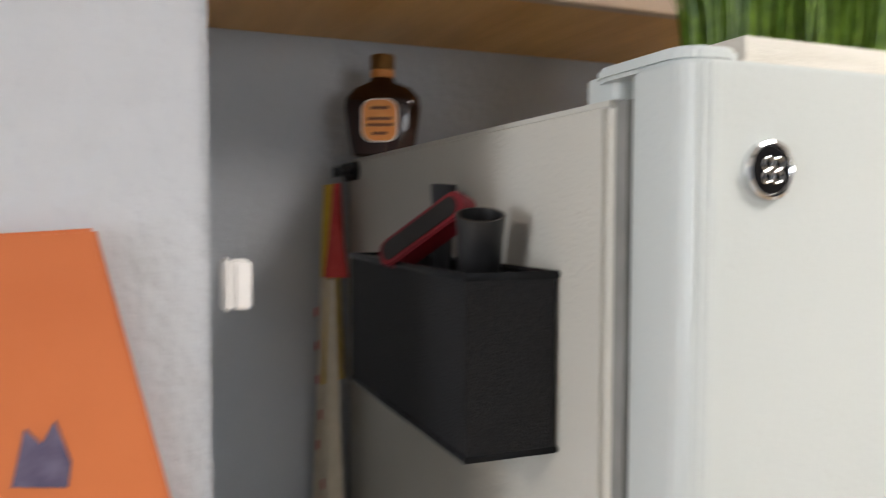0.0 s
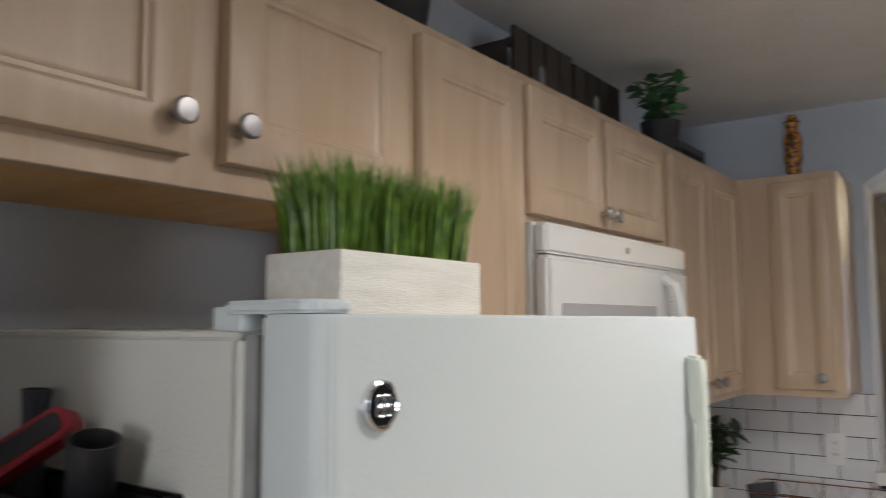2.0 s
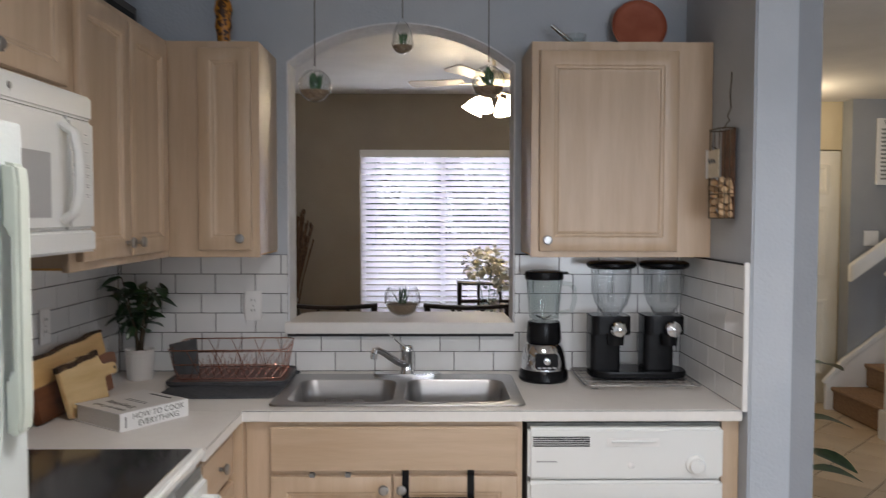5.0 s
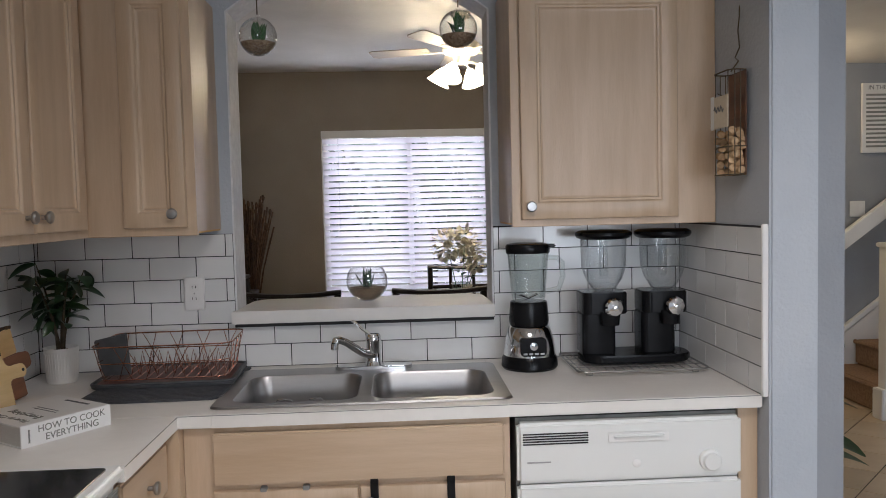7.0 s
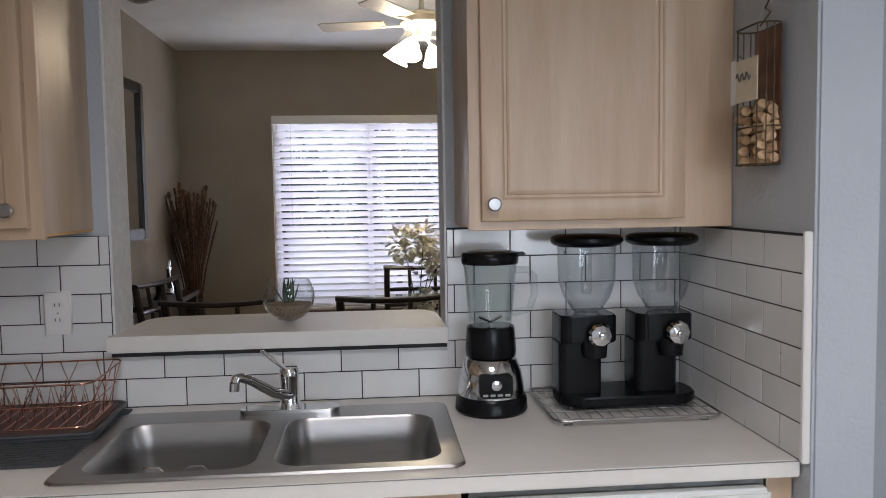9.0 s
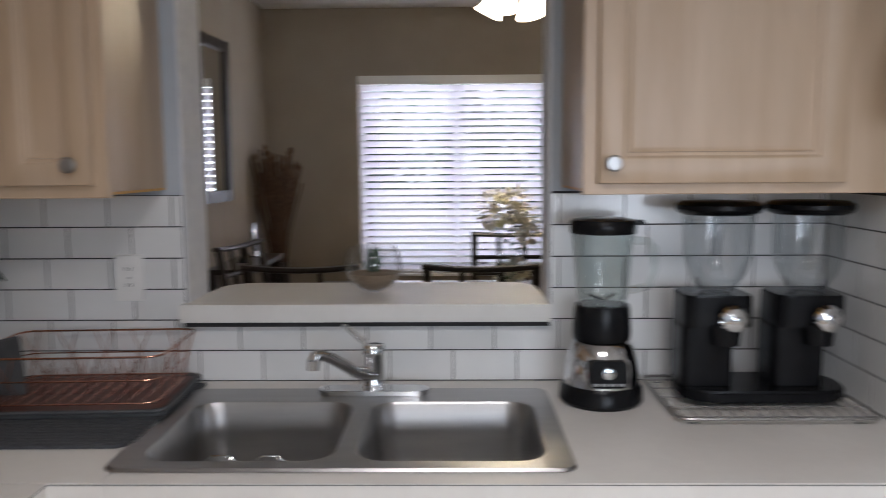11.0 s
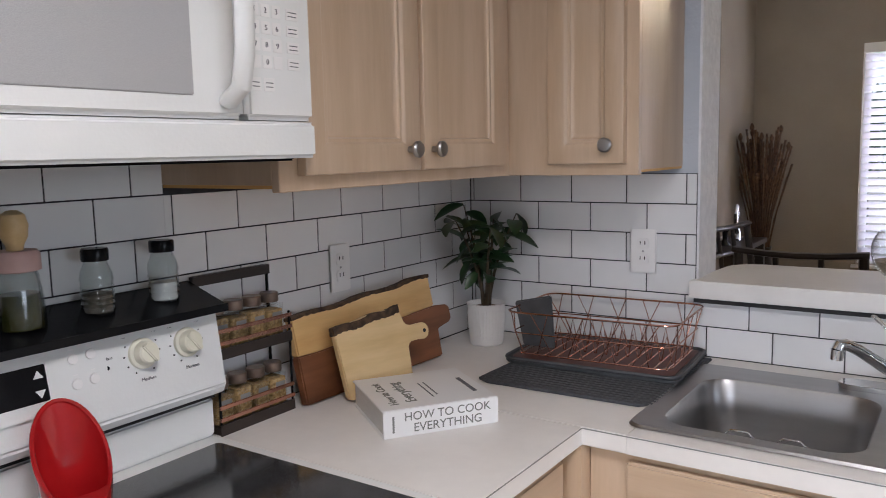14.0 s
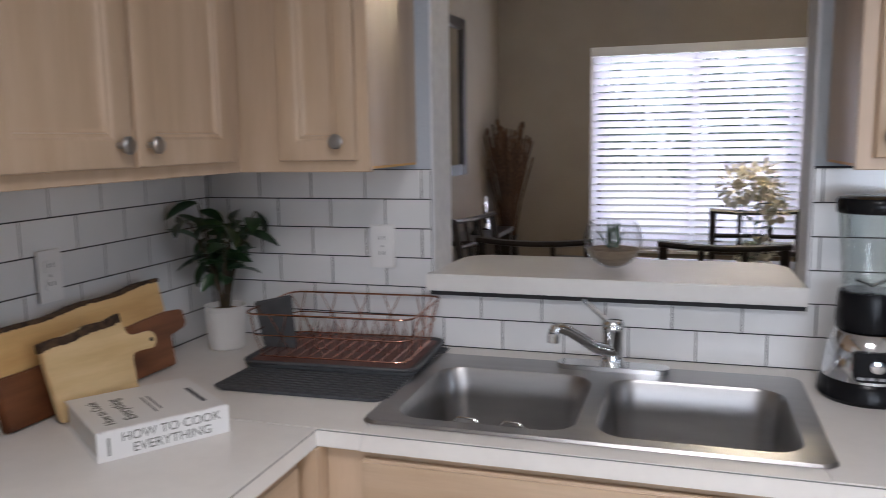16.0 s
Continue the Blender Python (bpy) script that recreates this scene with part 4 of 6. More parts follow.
part("aerator", cyl(B(), (-0.117, -0.123, 0.109), (-0.118, -0.124, 0.088), 0.0125), "chrome", sp)
lv = B()
for dy in (-0.009, 0.009):
    tube(lv, [(-0.005, dy, 0.110), (-0.035, dy - 0.008, 0.135), (-0.062, dy * 0.5 - 0.014, 0.160)], 0.004, 8)
tube(lv, [(-0.062, -0.0185, 0.160), (-0.066, -0.014, 0.162), (-0.062, -0.0095, 0.160)], 0.0042, 8)
part("lever", lv, "chrome", fc)
# wire rack in the left bowl
wr = thing("sink_rack", 0.955, -0.36, TOP - 0.1745, 0, "chrome wire grid lying in the sink bowl", "sink rack")
for k in range(3):
    y = -0.10 + 0.07 * k
    part("wire", tube(B(), [(-0.12 + 0.24 * j / 24, y + 0.012 * math.sin(j * 0.9), 0.006 + 0.012 * abs(math.sin(j * 0.45))) for j in range(25)], 0.0025, 6), "chrome", wr)

# blender
bl = thing("blender", 1.678, -0.172, TOP, 0, "countertop blender with a glass jar and chrome base", "blender")
part("base", lathe(B(), [(0, 0), (0.088, 0), (0.094, 0.008), (0.092, 0.035), (0.086, 0.045), (0, 0.046)], 36), "black_plastic", bl)
part("housing", lathe(B(), [(0.0855, 0.0455), (0.084, 0.07), (0.078, 0.105), (0.068, 0.135), (0.060, 0.142), (0, 0.142)], 36), "chrome", bl)
pnl = part("button_panel", prism(B(), rounded(-0.042, 0.042, 0.052, 0.112, 0.012), "y", -0.0895, -0.062, 0.003), "black_plastic", bl)
part("dial", lathe(B(), [(0, 0), (0.014, 0), (0.013, 0.006), (0.006, 0.008), (0, 0.008)], 20, (0, -0.0895, 0.086), front), "chrome", pnl, "round chrome control")
for k in range(4):
    part("button", box(B(), -0.034 + 0.0185 * k, -0.021 + 0.0185 * k, -0.0915, -0.0893, 0.0575, 0.0635, 0.0006, 1), "nickel", pnl)
part("collar", lathe(B(), [(0.056, 0.143), (0.064, 0.145), (0.066, 0.16), (0.062, 0.215), (0.060, 0.222), (0.054, 0.222)], 32), "black_plastic", bl)
gj = part("jar", lathe(B(), [(0.0, 0.2225), (0.052, 0.2225), (0.056, 0.235), (0.068, 0.375), (0.0705, 0.382), (0.0675, 0.382), (0.065, 0.372), (0.053, 0.237), (0.0, 0.227)], 32), "clear", bl, "clear glass jar")
no_shadow(gj)
no_shadow(part("jar_handle", tube(B(), [(0.066, 0, 0.365), (0.098, 0, 0.364), (0.114, 0, 0.347), (0.116, 0, 0.30), (0.102, 0, 0.262), (0.060, 0, 0.252)], 0.0095, 10), "clear", bl, "glass handle"))
part("blade", tube(B(), [(-0.03, 0, 0.245), (0, 0, 0.232), (0.03, 0.006, 0.245)], 0.004, 6), "chrome", bl)
part("lid", lathe(B(), [(0, 0.416), (0.05, 0.416), (0.070, 0.412), (0.074, 0.405), (0.073, 0.385), (0.0715, 0.3825), (0, 0.3825)], 32), "black_plastic", bl)
part("lid_tab", box(B(), 0.06, 0.092, -0.016, 0.016, 0.400, 0.411, 0.004), "black_plastic", bl)

# cereal dispenser pair on a wire tray
tray = thing("wire_tray", 2.010, -0.185, TOP, 0, "chrome wire cooling rack on the worktop", "wire rack")
part("rim", tube(B(), [(u, v, 0.014) for u, v in rounded(-0.205, 0.215, -0.165, 0.165, 0.03, 5)], 0.0032, 6, closed=True), "nickel", tray)
for k in range(15):
    x = -0.19 + 0.38 * k / 14
    part("wire", tube(B(), [(x, -0.164, 0.0135), (x, 0.164, 0.0135)], 0.0016, 5), "nickel", tray)
for k in range(5):
    y = -0.14 + 0.07 * k
    part("cross_wire", tube(B(), [(-0.204, y, 0.0105), (0.214, y, 0.0105)], 0.0018, 5), "nickel", tray)
for sx in (-0.17, 0.17):
    for sy in (-0.15, 0.15):
        part("foot", tube(B(), [(sx - 0.01, sy, 0.011), (sx - 0.01, sy, 0.001), (sx + 0.01, sy, 0.001), (sx + 0.01, sy, 0.011)], 0.0018, 5), "nickel", tray)
dp = thing("cereal_dispenser", 2.030, -0.172, TOP + 0.0172, 0, "black double cereal dispenser with clear hoppers", "dispenser")
part("base", prism(B(), rounded(-0.185, 0.185, -0.085, 0.085, 0.075, 8), "z", 0, 0.026, 0.006), "black_plastic", dp)
for k, x in enumerate((-0.098, 0.102)):
    part("column", prism(B(), rounded(x - 0.083, x + 0.030, -0.045, 0.065, 0.02), "z", 0.0265, 0.160, 0.004), "black_plastic", dp)
    part("housing", prism(B(), rounded(x - 0.083, x + 0.066, -0.066, 0.07, 0.03), "z", 0.1605, 0.232, 0.006), "black_plastic", dp)
    hp = part("hopper", lathe(B(), [(0.030, 0.2325), (0.040, 0.24), (0.062, 0.275), (0.074, 0.315), (0.076, 0.405), (0.0745, 0.405), (0.0725, 0.316), (0.0605, 0.277), (0.0385, 0.2425), (0.030, 0.236)], 36, (x, 0, 0)), "clear_plastic", dp, "clear plastic hopper")
    no_shadow(hp)
    no_shadow(part("stirrer_tube", lathe(B(), [(0.010, 0.28), (0.014, 0.285), (0.014, 0.40), (0.010, 0.40)], 16, (x, 0, 0)), "clear_plastic", dp))
    part("lid", lathe(B(), [(0, 0.436), (0.080, 0.434), (0.093, 0.427), (0.094, 0.418), (0.088, 0.410), (0.0775, 0.4055), (0, 0.4055)], 40, (x, 0, 0)), "black_plastic", dp)
    ch = part("chute", lathe(B(), [(0.030, 0.0), (0.033, 0.03), (0.036, 0.045), (0, 0.046)], 24, (x + 0.005, -0.055, 0.125)), "black_plastic", dp)
    kn = part("knob", lathe(B(), [(0, 0), (0.014, 0), (0.017, 0.012), (0.030, 0.014), (0.032, 0.020), (0.026, 0.030), (0.012, 0.036), (0, 0.037)], 9, (x + 0.012, -0.066, 0.185), front), "chrome", dp, "chrome turning knob")
    part("knob_cap", lathe(B(), [(0, 0.037), (0.010, 0.037), (0.008, 0.044), (0, 0.045)], 14, (x + 0.012, -0.066, 0.185), front), "chrome", kn)

# dish rack, drying mat
mt = tagged(part("drying_mat", prism(B(), [(0.318, -0.045), (0.735, -0.045), (0.735, -0.45), (0.70, -0.478)] + [(0.345, -0.488), (0.312, -0.470)], "z", TOP + 0.0005, TOP + 0.007, 0.002), "slate_mat"),
            "dark grey ribbed drying mat on the worktop", "drying mat")
bm = B()
for k in range(26):
    box(bm, 0.324, 0.728, -0.465 + 0.0162 * k, -0.459 + 0.0162 * k, TOP + 0.0068, TOP + 0.0084)
part("ribs", bm, "slate_mat", mt)
dr = thing("dish_rack", 0.508, -0.178, TOP + 0.0088, 3, "copper wire dish rack standing in a dark tray", "dish rack")
RX, RY = 0.205, 0.135
part("tray", prism(B(), rounded(-RX - 0.012, RX + 0.012, -RY - 0.012, RY + 0.012, 0.03), "z", 0, 0.010, 0.003), "grey_plastic", dr)
part("tray_rim", tube(B(), [(u, v, 0.012) for u, v in rounded(-RX - 0.010, RX + 0.010, -RY - 0.010, RY + 0.010, 0.03)], 0.005, 8, closed=True), "grey_plastic", dr)
# maroon sheet paints the reflection on the dark grey tray
part("tray_floor", prism(B(), rounded(-RX + 0.004, RX - 0.004, -RY + 0.004, RY - 0.004, 0.02), "z", 0.0102, 0.0125), "maroon_reflection", dr)
for z, g, nm in ((0.022, -0.010, "lower_hoop"), (0.075, 0.0, "middle_hoop"), (0.128, 0.010, "top_hoop")):
    part(nm, tube(B(), [(u, v, z) for u, v in rounded(-RX - g + 0.004, RX + g - 0.004, -RY - g + 0.004, RY + g - 0.004, 0.035)], 0.0024 if z > 0.1 else 0.0016, 7, closed=True), "copper", dr)


def rim_point(f, g, z):
    """A point of the rack's side wall."""
    loop = rounded(-RX - g + 0.004, RX + g - 0.004, -RY - g + 0.004, RY + g - 0.004, 0.035)
    ls = [0.0]
    for k in range(len(loop)):
        a, b = loop[k], loop[(k + 1) % len(loop)]
        ls.append(ls[-1] + math.hypot(a[0] - b[0], a[1] - b[1]))
    d = (f % 1) * ls[-1]
    for k in range(len(loop)):
        if ls[k + 1] >= d:
            a, b = loop[k], loop[(k + 1) % len(loop)]
            q = (d - ls[k]) / max(1e-9, ls[k + 1] - ls[k])
            return (a[0] + q * (b[0] - a[0]), a[1] + q * (b[1] - a[1]), z)
    return (*loop[0], z)


NZ = 30
for k in range(NZ):
    part("upright", tube(B(), [rim_point(k / NZ, -0.010, 0.022), rim_point((k + (0.5 if k % 2 else -0.5)) / NZ, 0.0, 0.075), rim_point(k / NZ, 0.010, 0.128)], 0.0013, 5), "copper", dr)
for k in range(13):
    x = -RX + 0.03 + (2 * RX - 0.05) * k / 12
    part("floor_wire", tube(B(), [(x, -RY + 0.012, 0.022), (x, RY - 0.012, 0.022)], 0.0015, 5), "copper", dr)
for k in range(11):
    x = -RX + 0.10 + (2 * RX - 0.14) * k / 10
    for y in (-0.045, 0.045):
        part("plate_prong", tube(B(), [(x - 0.012, y, 0.022), (x, y, 0.082), (x + 0.012, y, 0.022)], 0.0017, 5), "copper", dr)
cu = part("cutlery_panel", prism(B(), [(-RX + 0.002, 0.024), (-RX + 0.088, 0.024), (-RX + 0.078, 0.158), (-RX - 0.022, 0.136)], "y", -0.052, -0.040, 0.003), "grey_plastic", dr, "flat dark grey cutlery panel")

# book
bk_ = thing("cookbook", 0.362, -0.891, TOP, 55, "thick white hardback cookbook lying on the worktop", "book")
part("back_cover", box(B(), 0, 0.236, 0.0035, 0.232, 0.0, 0.0035, 0.001), "cover", bk_)
part("front_cover", box(B(), 0, 0.236, 0.0035, 0.226, 0.0495, 0.053, 0.001), "cover", bk_)
part("spine", box(B(), 0, 0.236, -0.0015, 0.0034, 0.0, 0.0528, 0.0012), "cover", bk_)
part("page_block", box(B(), 0.004, 0.232, 0.004, 0.220, 0.0037, 0.0493), "paper", bk_)
M["title_ink"] = surf("olive_grey_ink", (0.16, 0.16, 0.14), (0.20, 0.20, 0.18), 60, 0.6)
sp_m = lambda x, z: Matrix.Translation((x, -0.0019, z)) @ front
text("spine_title", "HOW TO COOK", 0.0235, sp_m(0.130, 0.0375), "title_ink", bk_)
text("spine_title", "EVERYTHING", 0.0240, sp_m(0.130, 0.0150), "title_ink", bk_)
part("spine_author", box(B(), 0.0175, 0.0215, -0.0022, -0.0014, 0.010, 0.042), "title_ink", bk_, "small grey author lettering")
up_m = lambda x, y, a: Matrix.Translation((x, y, 0.0534)) @ Matrix.Rotation(radians(a), 4, "Z")
text("cover_title", "How to Cook", 0.026, up_m(0.035, 0.105, 90), "title_ink", bk_)
text("cover_title", "Everything", 0.032, up_m(0.072, 0.105, 90), "title_ink", bk_)
bm = B()
for k in range(2):
    box(bm, 0.118 + 0.012 * k, 0.121 + 0.012 * k, 0.05 + 0.01 * k, 0.15, 0.0532, 0.0536)
box(bm, 0.205, 0.214, 0.05, 0.15, 0.0532, 0.0536)
part("cover_lines", bm, "ink", bk_, "lines of small grey cover print")

# cutting boards leaning on the tiles
def leaning(name, x, y, z, rx, label, category, group="", rz=90):
    ob = new(name)
    ob.matrix_world = pose(x, y, z, rx, 0, rz)
    return tagged(ob, label, category, group)


cb = leaning("cutting_board", 0.088, -0.828, TOP + 0.001, -13, "large live-edge cutting board, half golden and half red-brown, leaning on tiles", "cutting board", "cutting boards", 88)
bm = B()
prism(bm, [(0.0, 0.105), (0.06, 0.104), (0.14, 0.108), (0.22, 0.112), (0.30, 0.120), (0.40, 0.128), (0.49, 0.132), (0.490, 0.213), (0.38, 0.206), (0.25, 0.200), (0.12, 0.192), (0.0, 0.186)], "y", -0.022, 0.0, 0.003)
part("light_half", bm, "gold_wood", cb, "golden sapwood half")
bm = B()
prism(bm, [(0.0, 0.0), (0.485, 0.0), (0.490, 0.070), (0.545, 0.080), (0.553, 0.088), (0.553, 0.118), (0.545, 0.126), (0.490, 0.1315), (0.40, 0.1275), (0.30, 0.1195), (0.22, 0.1115), (0.14, 0.1075), (0.06, 0.1035), (0.0, 0.1045)], "y", -0.022, 0.0, 0.003)
part("dark_half", bm, "red_wood", cb, "red-brown heartwood half with a handle")
bm = B()
rng = random.Random(3)
top = [(0.49 * k / 70, 0.187 + 0.026 * k / 70 + 0.0025 * math.sin(k * 0.23)) for k in range(71)]
prism(bm, [(u, v - 0.004 - 0.003 * rng.random()) for u, v in top] + [(u, v + 0.003 + 0.0016 * rng.random()) for u, v in top[::-1]], "y", -0.0245, 0.001)
part("bark_edge", bm, "bark", cb, "dark bark edge")
cb = leaning("cutting_board", 0.148, -0.768, TOP + 0.001, -14, "small pale live-edge cutting board with a round handle", "cutting board", "cutting boards", 74)
bm = B()
outl = [(0.012, 0.004), (0.02, 0.0), (0.168, 0.0), (0.178, 0.006), (0.180, 0.075), (0.186, 0.082), (0.205, 0.083)] + arc(0.225, 0.098, 0.0165, -75, 100, 10) + [(0.205, 0.113), (0.186, 0.114), (0.178, 0.120), (0.168, 0.152), (0.09, 0.147), (0.0, 0.130)]
prism(bm, outl, "y", -0.018, 0.0, 0.003)
part("blade", bm, "pale_wood", cb)
part("hang_hole", lathe(B(), [(0, 0), (0.004, 0), (0.004, 0.0006), (0, 0.0006)], 14, (0.228, -0.018, 0.098), front), "black_matte", cb)
bm = B()
top = [(0.168 * k / 44, 0.131 + 0.0215 * k / 44 + 0.0015 * math.sin(k * 0.3)) for k in range(45)]
prism(bm, [(u, v - 0.010 - 0.003 * rng.random()) for u, v in top] + [(u, v + 0.002 + 0.0014 * rng.random()) for u, v in top[::-1]], "y", -0.020, 0.001)
part("bark_edge", bm, "bark", cb, "dark bark edge")
cb.scale = (1.06, 1.0, 1.2)

# potted plant in the corner
pp = thing("potted_plant", 0.148, -0.158, TOP, 0, "small dark-leaved ficus in a ribbed white pot", "plant")
part("pot", lathe(B(), [(0, 0.002), (0.043, 0.0), (0.047, 0.004), (0.052, 0.108), (0.054, 0.116), (0.050, 0.116), (0.047, 0.105), (0, 0.100)], 40), "ceramic", pp)
for k in range(36):
    a = 2 * math.pi * k / 36
    c_, s_ = math.cos(a), math.sin(a)
    part("rib", tube(B(), [(0.0468 * c_, 0.0468 * s_, 0.020), (0.0515 * c_, 0.0515 * s_, 0.100)], 0.0016, 5), "ceramic", pp)
part("soil", lathe(B(), [(0.0475, 0.100), (0.03, 0.106), (0, 0.108)], 24), "soil", pp)
rng = random.Random(11)
lm = leaf_mesh("leaf", 0.082, 0.040, "leaf", 0.35, 6, 0.25)
for s in range(7):
    a0 = 51 * s + rng.uniform(-15, 15)
    lean = rng.uniform(0.05, 0.135) if s else 0.02
    hgt = rng.uniform(0.20, 0.29)
    pts = []
    for k in range(7):
        f = k / 6
        pts.append(Vector((math.cos(radians(a0)) * (0.008 + lean * f ** 1.6), math.sin(radians(a0)) * (0.008 + lean * f ** 1.6), 0.100 + hgt * f)))
    part("stem", tube(B(), pts, [0.006 - 0.0045 * k / 6 for k in range(7)], 7), "stem", pp)
    for k in range(9):
        f = 0.42 + 0.58 * k / 8
        i = min(5, int(f * 6))
        p = pts[i].lerp(pts[i + 1], f * 6 - i)
        put_leaf(lm, pp, p, k * 137.5 + a0, rng.uniform(-50, 45), rng.uniform(0.7, 1.15), rng.uniform(-35, 35))

M["herbs"] = surf("dried_herbs", (0.22, 0.14, 0.05), (0.50, 0.34, 0.15), 160, 0.9, bump=0.4, bscale=300, rand=0.3)
M["aged_lid"] = surf("aged_bronze_lid", (0.20, 0.15, 0.12), (0.30, 0.235, 0.19), 30, 0.38, 0.8, rand=0.1)
# spice rack
sr = thing("spice_rack", 0.050, -1.040, TOP, 90, "two-tier black and copper spice rack full of small jars", "spice rack")
SRW = 0.198
for z in (0.0, 0.148):
    part("shelf", box(B(), 0, SRW, -0.032, 0.032, z + 0.002, z + 0.014, 0.001), "espresso", sr)
    part("front_board", box(B(), 0, SRW, -0.036, -0.0325, z, z + 0.022, 0.001), "espresso", sr)
    for zz in (0.028, 0.052):
        part("rail", box(B(), 0, SRW, -0.037, -0.034, z + zz, z + zz + 0.008, 0.001), "copper", sr)
for x in (0.002, SRW - 0.006):
    part("post", box(B(), x, x + 0.004, 0.026, 0.032, 0.0, 0.290, 0.0005), "black_plastic", sr)
    part("front_post", box(B(), x, x + 0.004, -0.034, -0.030, 0.0, 0.212, 0.0005), "black_plastic", sr)
part("top_bar", box(B(), 0, SRW, 0.022, 0.034, 0.286, 0.306, 0.001), "espresso", sr)
for z in (0.0142, 0.1622):
    for k in range(4):
        j = thing("spice_jar", 0, 0, 0, 0, "small square glass spice jar with a bronze lid", "jar", "spice jars")
        body = part("jar", prism(B(), rounded(-0.0215, 0.0215, -0.0215, 0.0215, 0.006), "z", 0, 0.066, 0.003), "globe", j)
        no_shadow(body)
        part("contents", prism(B(), rounded(-0.0195, 0.0195, -0.0195, 0.0195, 0.005), "z", 0.003, 0.052 + 0.011 * rng.random()), "herbs", j)
        part("neck", lathe(B(), [(0.015, 0.066), (0.017, 0.067), (0.017, 0.072)], 16), "clear", j)
        part("lid", lathe(B(), [(0.0185, 0.0705), (0.0195, 0.072), (0.0195, 0.088), (0.018, 0.090), (0, 0.090)], 24), "aged_lid", j)
        part("label_tag", box(B(), -0.0125, 0.0125, -0.0222, -0.0217, 0.036, 0.050), "gasket", j)
        j.matrix_world = pose(0.050, -1.040 + 0.028 + 0.0475 * k, TOP + z, 0, 0, 90)

# shakers, oil bottle and red spoon rest on the range
for y, mat, nm, lab in ((-1.258, "spice", "pepper_shaker", "ribbed glass pepper shaker with a black lid on the range shelf"), (-1.130, "salt", "salt_shaker", "ribbed glass salt shaker with a black lid on the range shelf")):
    s_ = thing(nm, 0.064, y, 1.190, 0, lab, "shaker", "salt and pepper")
    prof = [(0, 0), (0.021, 0), (0.0235, 0.004)]
    for k in range(5):
        prof += [(0.0235, 0.008 + 0.008 * k), (0.022, 0.012 + 0.008 * k)]
    prof += [(0.0235, 0.050), (0.022, 0.060), (0.0165, 0.074), (0.0165, 0.078)]
    no_shadow(part("jar", lathe(B(), shell(prof), 24), "clear", s_))
    part("contents", lathe(B(), [(0, 0.003), (0.019, 0.003), (0.0195, 0.030), (0, 0.031)], 20), mat, s_)
    s_.scale = (1.15, 1.15, 1.15)
    part("lid", lathe(B(), [(0, 0.077), (0.0185, 0.077), (0.019, 0.080), (0.019, 0.092), (0.0175, 0.095), (0, 0.0955)], 24), "black_plastic", s_)
ob_ = thing("oil_bottle", 0.064, -1.385, 1.188, 0, "glass oil bottle with a pink collar and wooden stopper", "bottle")
no_shadow(part("bottle", lathe(B(), shell([(0, 0), (0.034, 0), (0.036, 0.004), (0.034, 0.05), (0.029, 0.085), (0.027, 0.090)]), 24), "clear", ob_))
part("oil", lathe(B(), [(0, 0.003), (0.031, 0.003), (0.032, 0.006), (0.029, 0.056), (0, 0.056)], 24), "oil", ob_)
part("collar", lathe(B(), [(0.028, 0.090), (0.034, 0.092), (0.034, 0.116), (0.030, 0.122), (0, 0.122)], 24), "pink", ob_)
part("stopper", lathe(B(), [(0, 0.122), (0.012, 0.122), (0.013, 0.130), (0.019, 0.142), (0.021, 0.160), (0.017, 0.176), (0.008, 0.182), (0, 0.183)], 24), "pale_wood", ob_)
rs = thing("spoon_rest", 0.196, -1.395, 0.9188, 0, "red glazed upright spoon rest on the cooktop", "spoon rest")
b = bmesh.new()
seg = 40
rings = []
for r, z, cut in ((0.0, 0.0, 0), (0.046, 0.0, 0), (0.050, 0.004, 0), (0.055, 0.06, 0), (0.056, 1, 1), (0.0525, 1, 1), (0.051, 0.06, 0), (0.045, 0.008, 0), (0, 0.006, 0)):
    ring = []
    for k in range(seg):
        a = 2 * math.pi * k / seg
        zz = 0.104 + 0.074 * math.cos(a - radians(165)) if cut else z
        ring.append(b.verts.new((r * math.cos(a) + (0.012 * zz / 0.19 * math.cos(radians(165)) if cut else 0), r * math.sin(a), zz)))
    rings.append(ring)
for p, q in zip(rings, rings[1:]):
    for k in range(seg):
        b.faces.new((p[k], p[(k + 1) % seg], q[(k + 1) % seg], q[k]))
bmesh.ops.remove_doubles(b, verts=b.verts, dist=1e-5)
bmesh.ops.recalc_face_normals(b, faces=b.faces)
part("cup", b, "red_glaze", rs)
rs.scale = (0.9, 0.9, 0.95)
rimz = [(0.0545 * math.cos(2 * math.pi * k / 40), 0.0545 * math.sin(2 * math.pi * k / 40), 0.104 + 0.074 * math.cos(2 * math.pi * k / 40 - radians(165))) for k in range(40)]
part("lip", tube(B(), [(x + 0.012 * z / 0.19 * math.cos(radians(165)), y, z) for x, y, z in rimz], 0.0040, 8, closed=True), "red_glaze", rs)

# hanging and standing terrariums


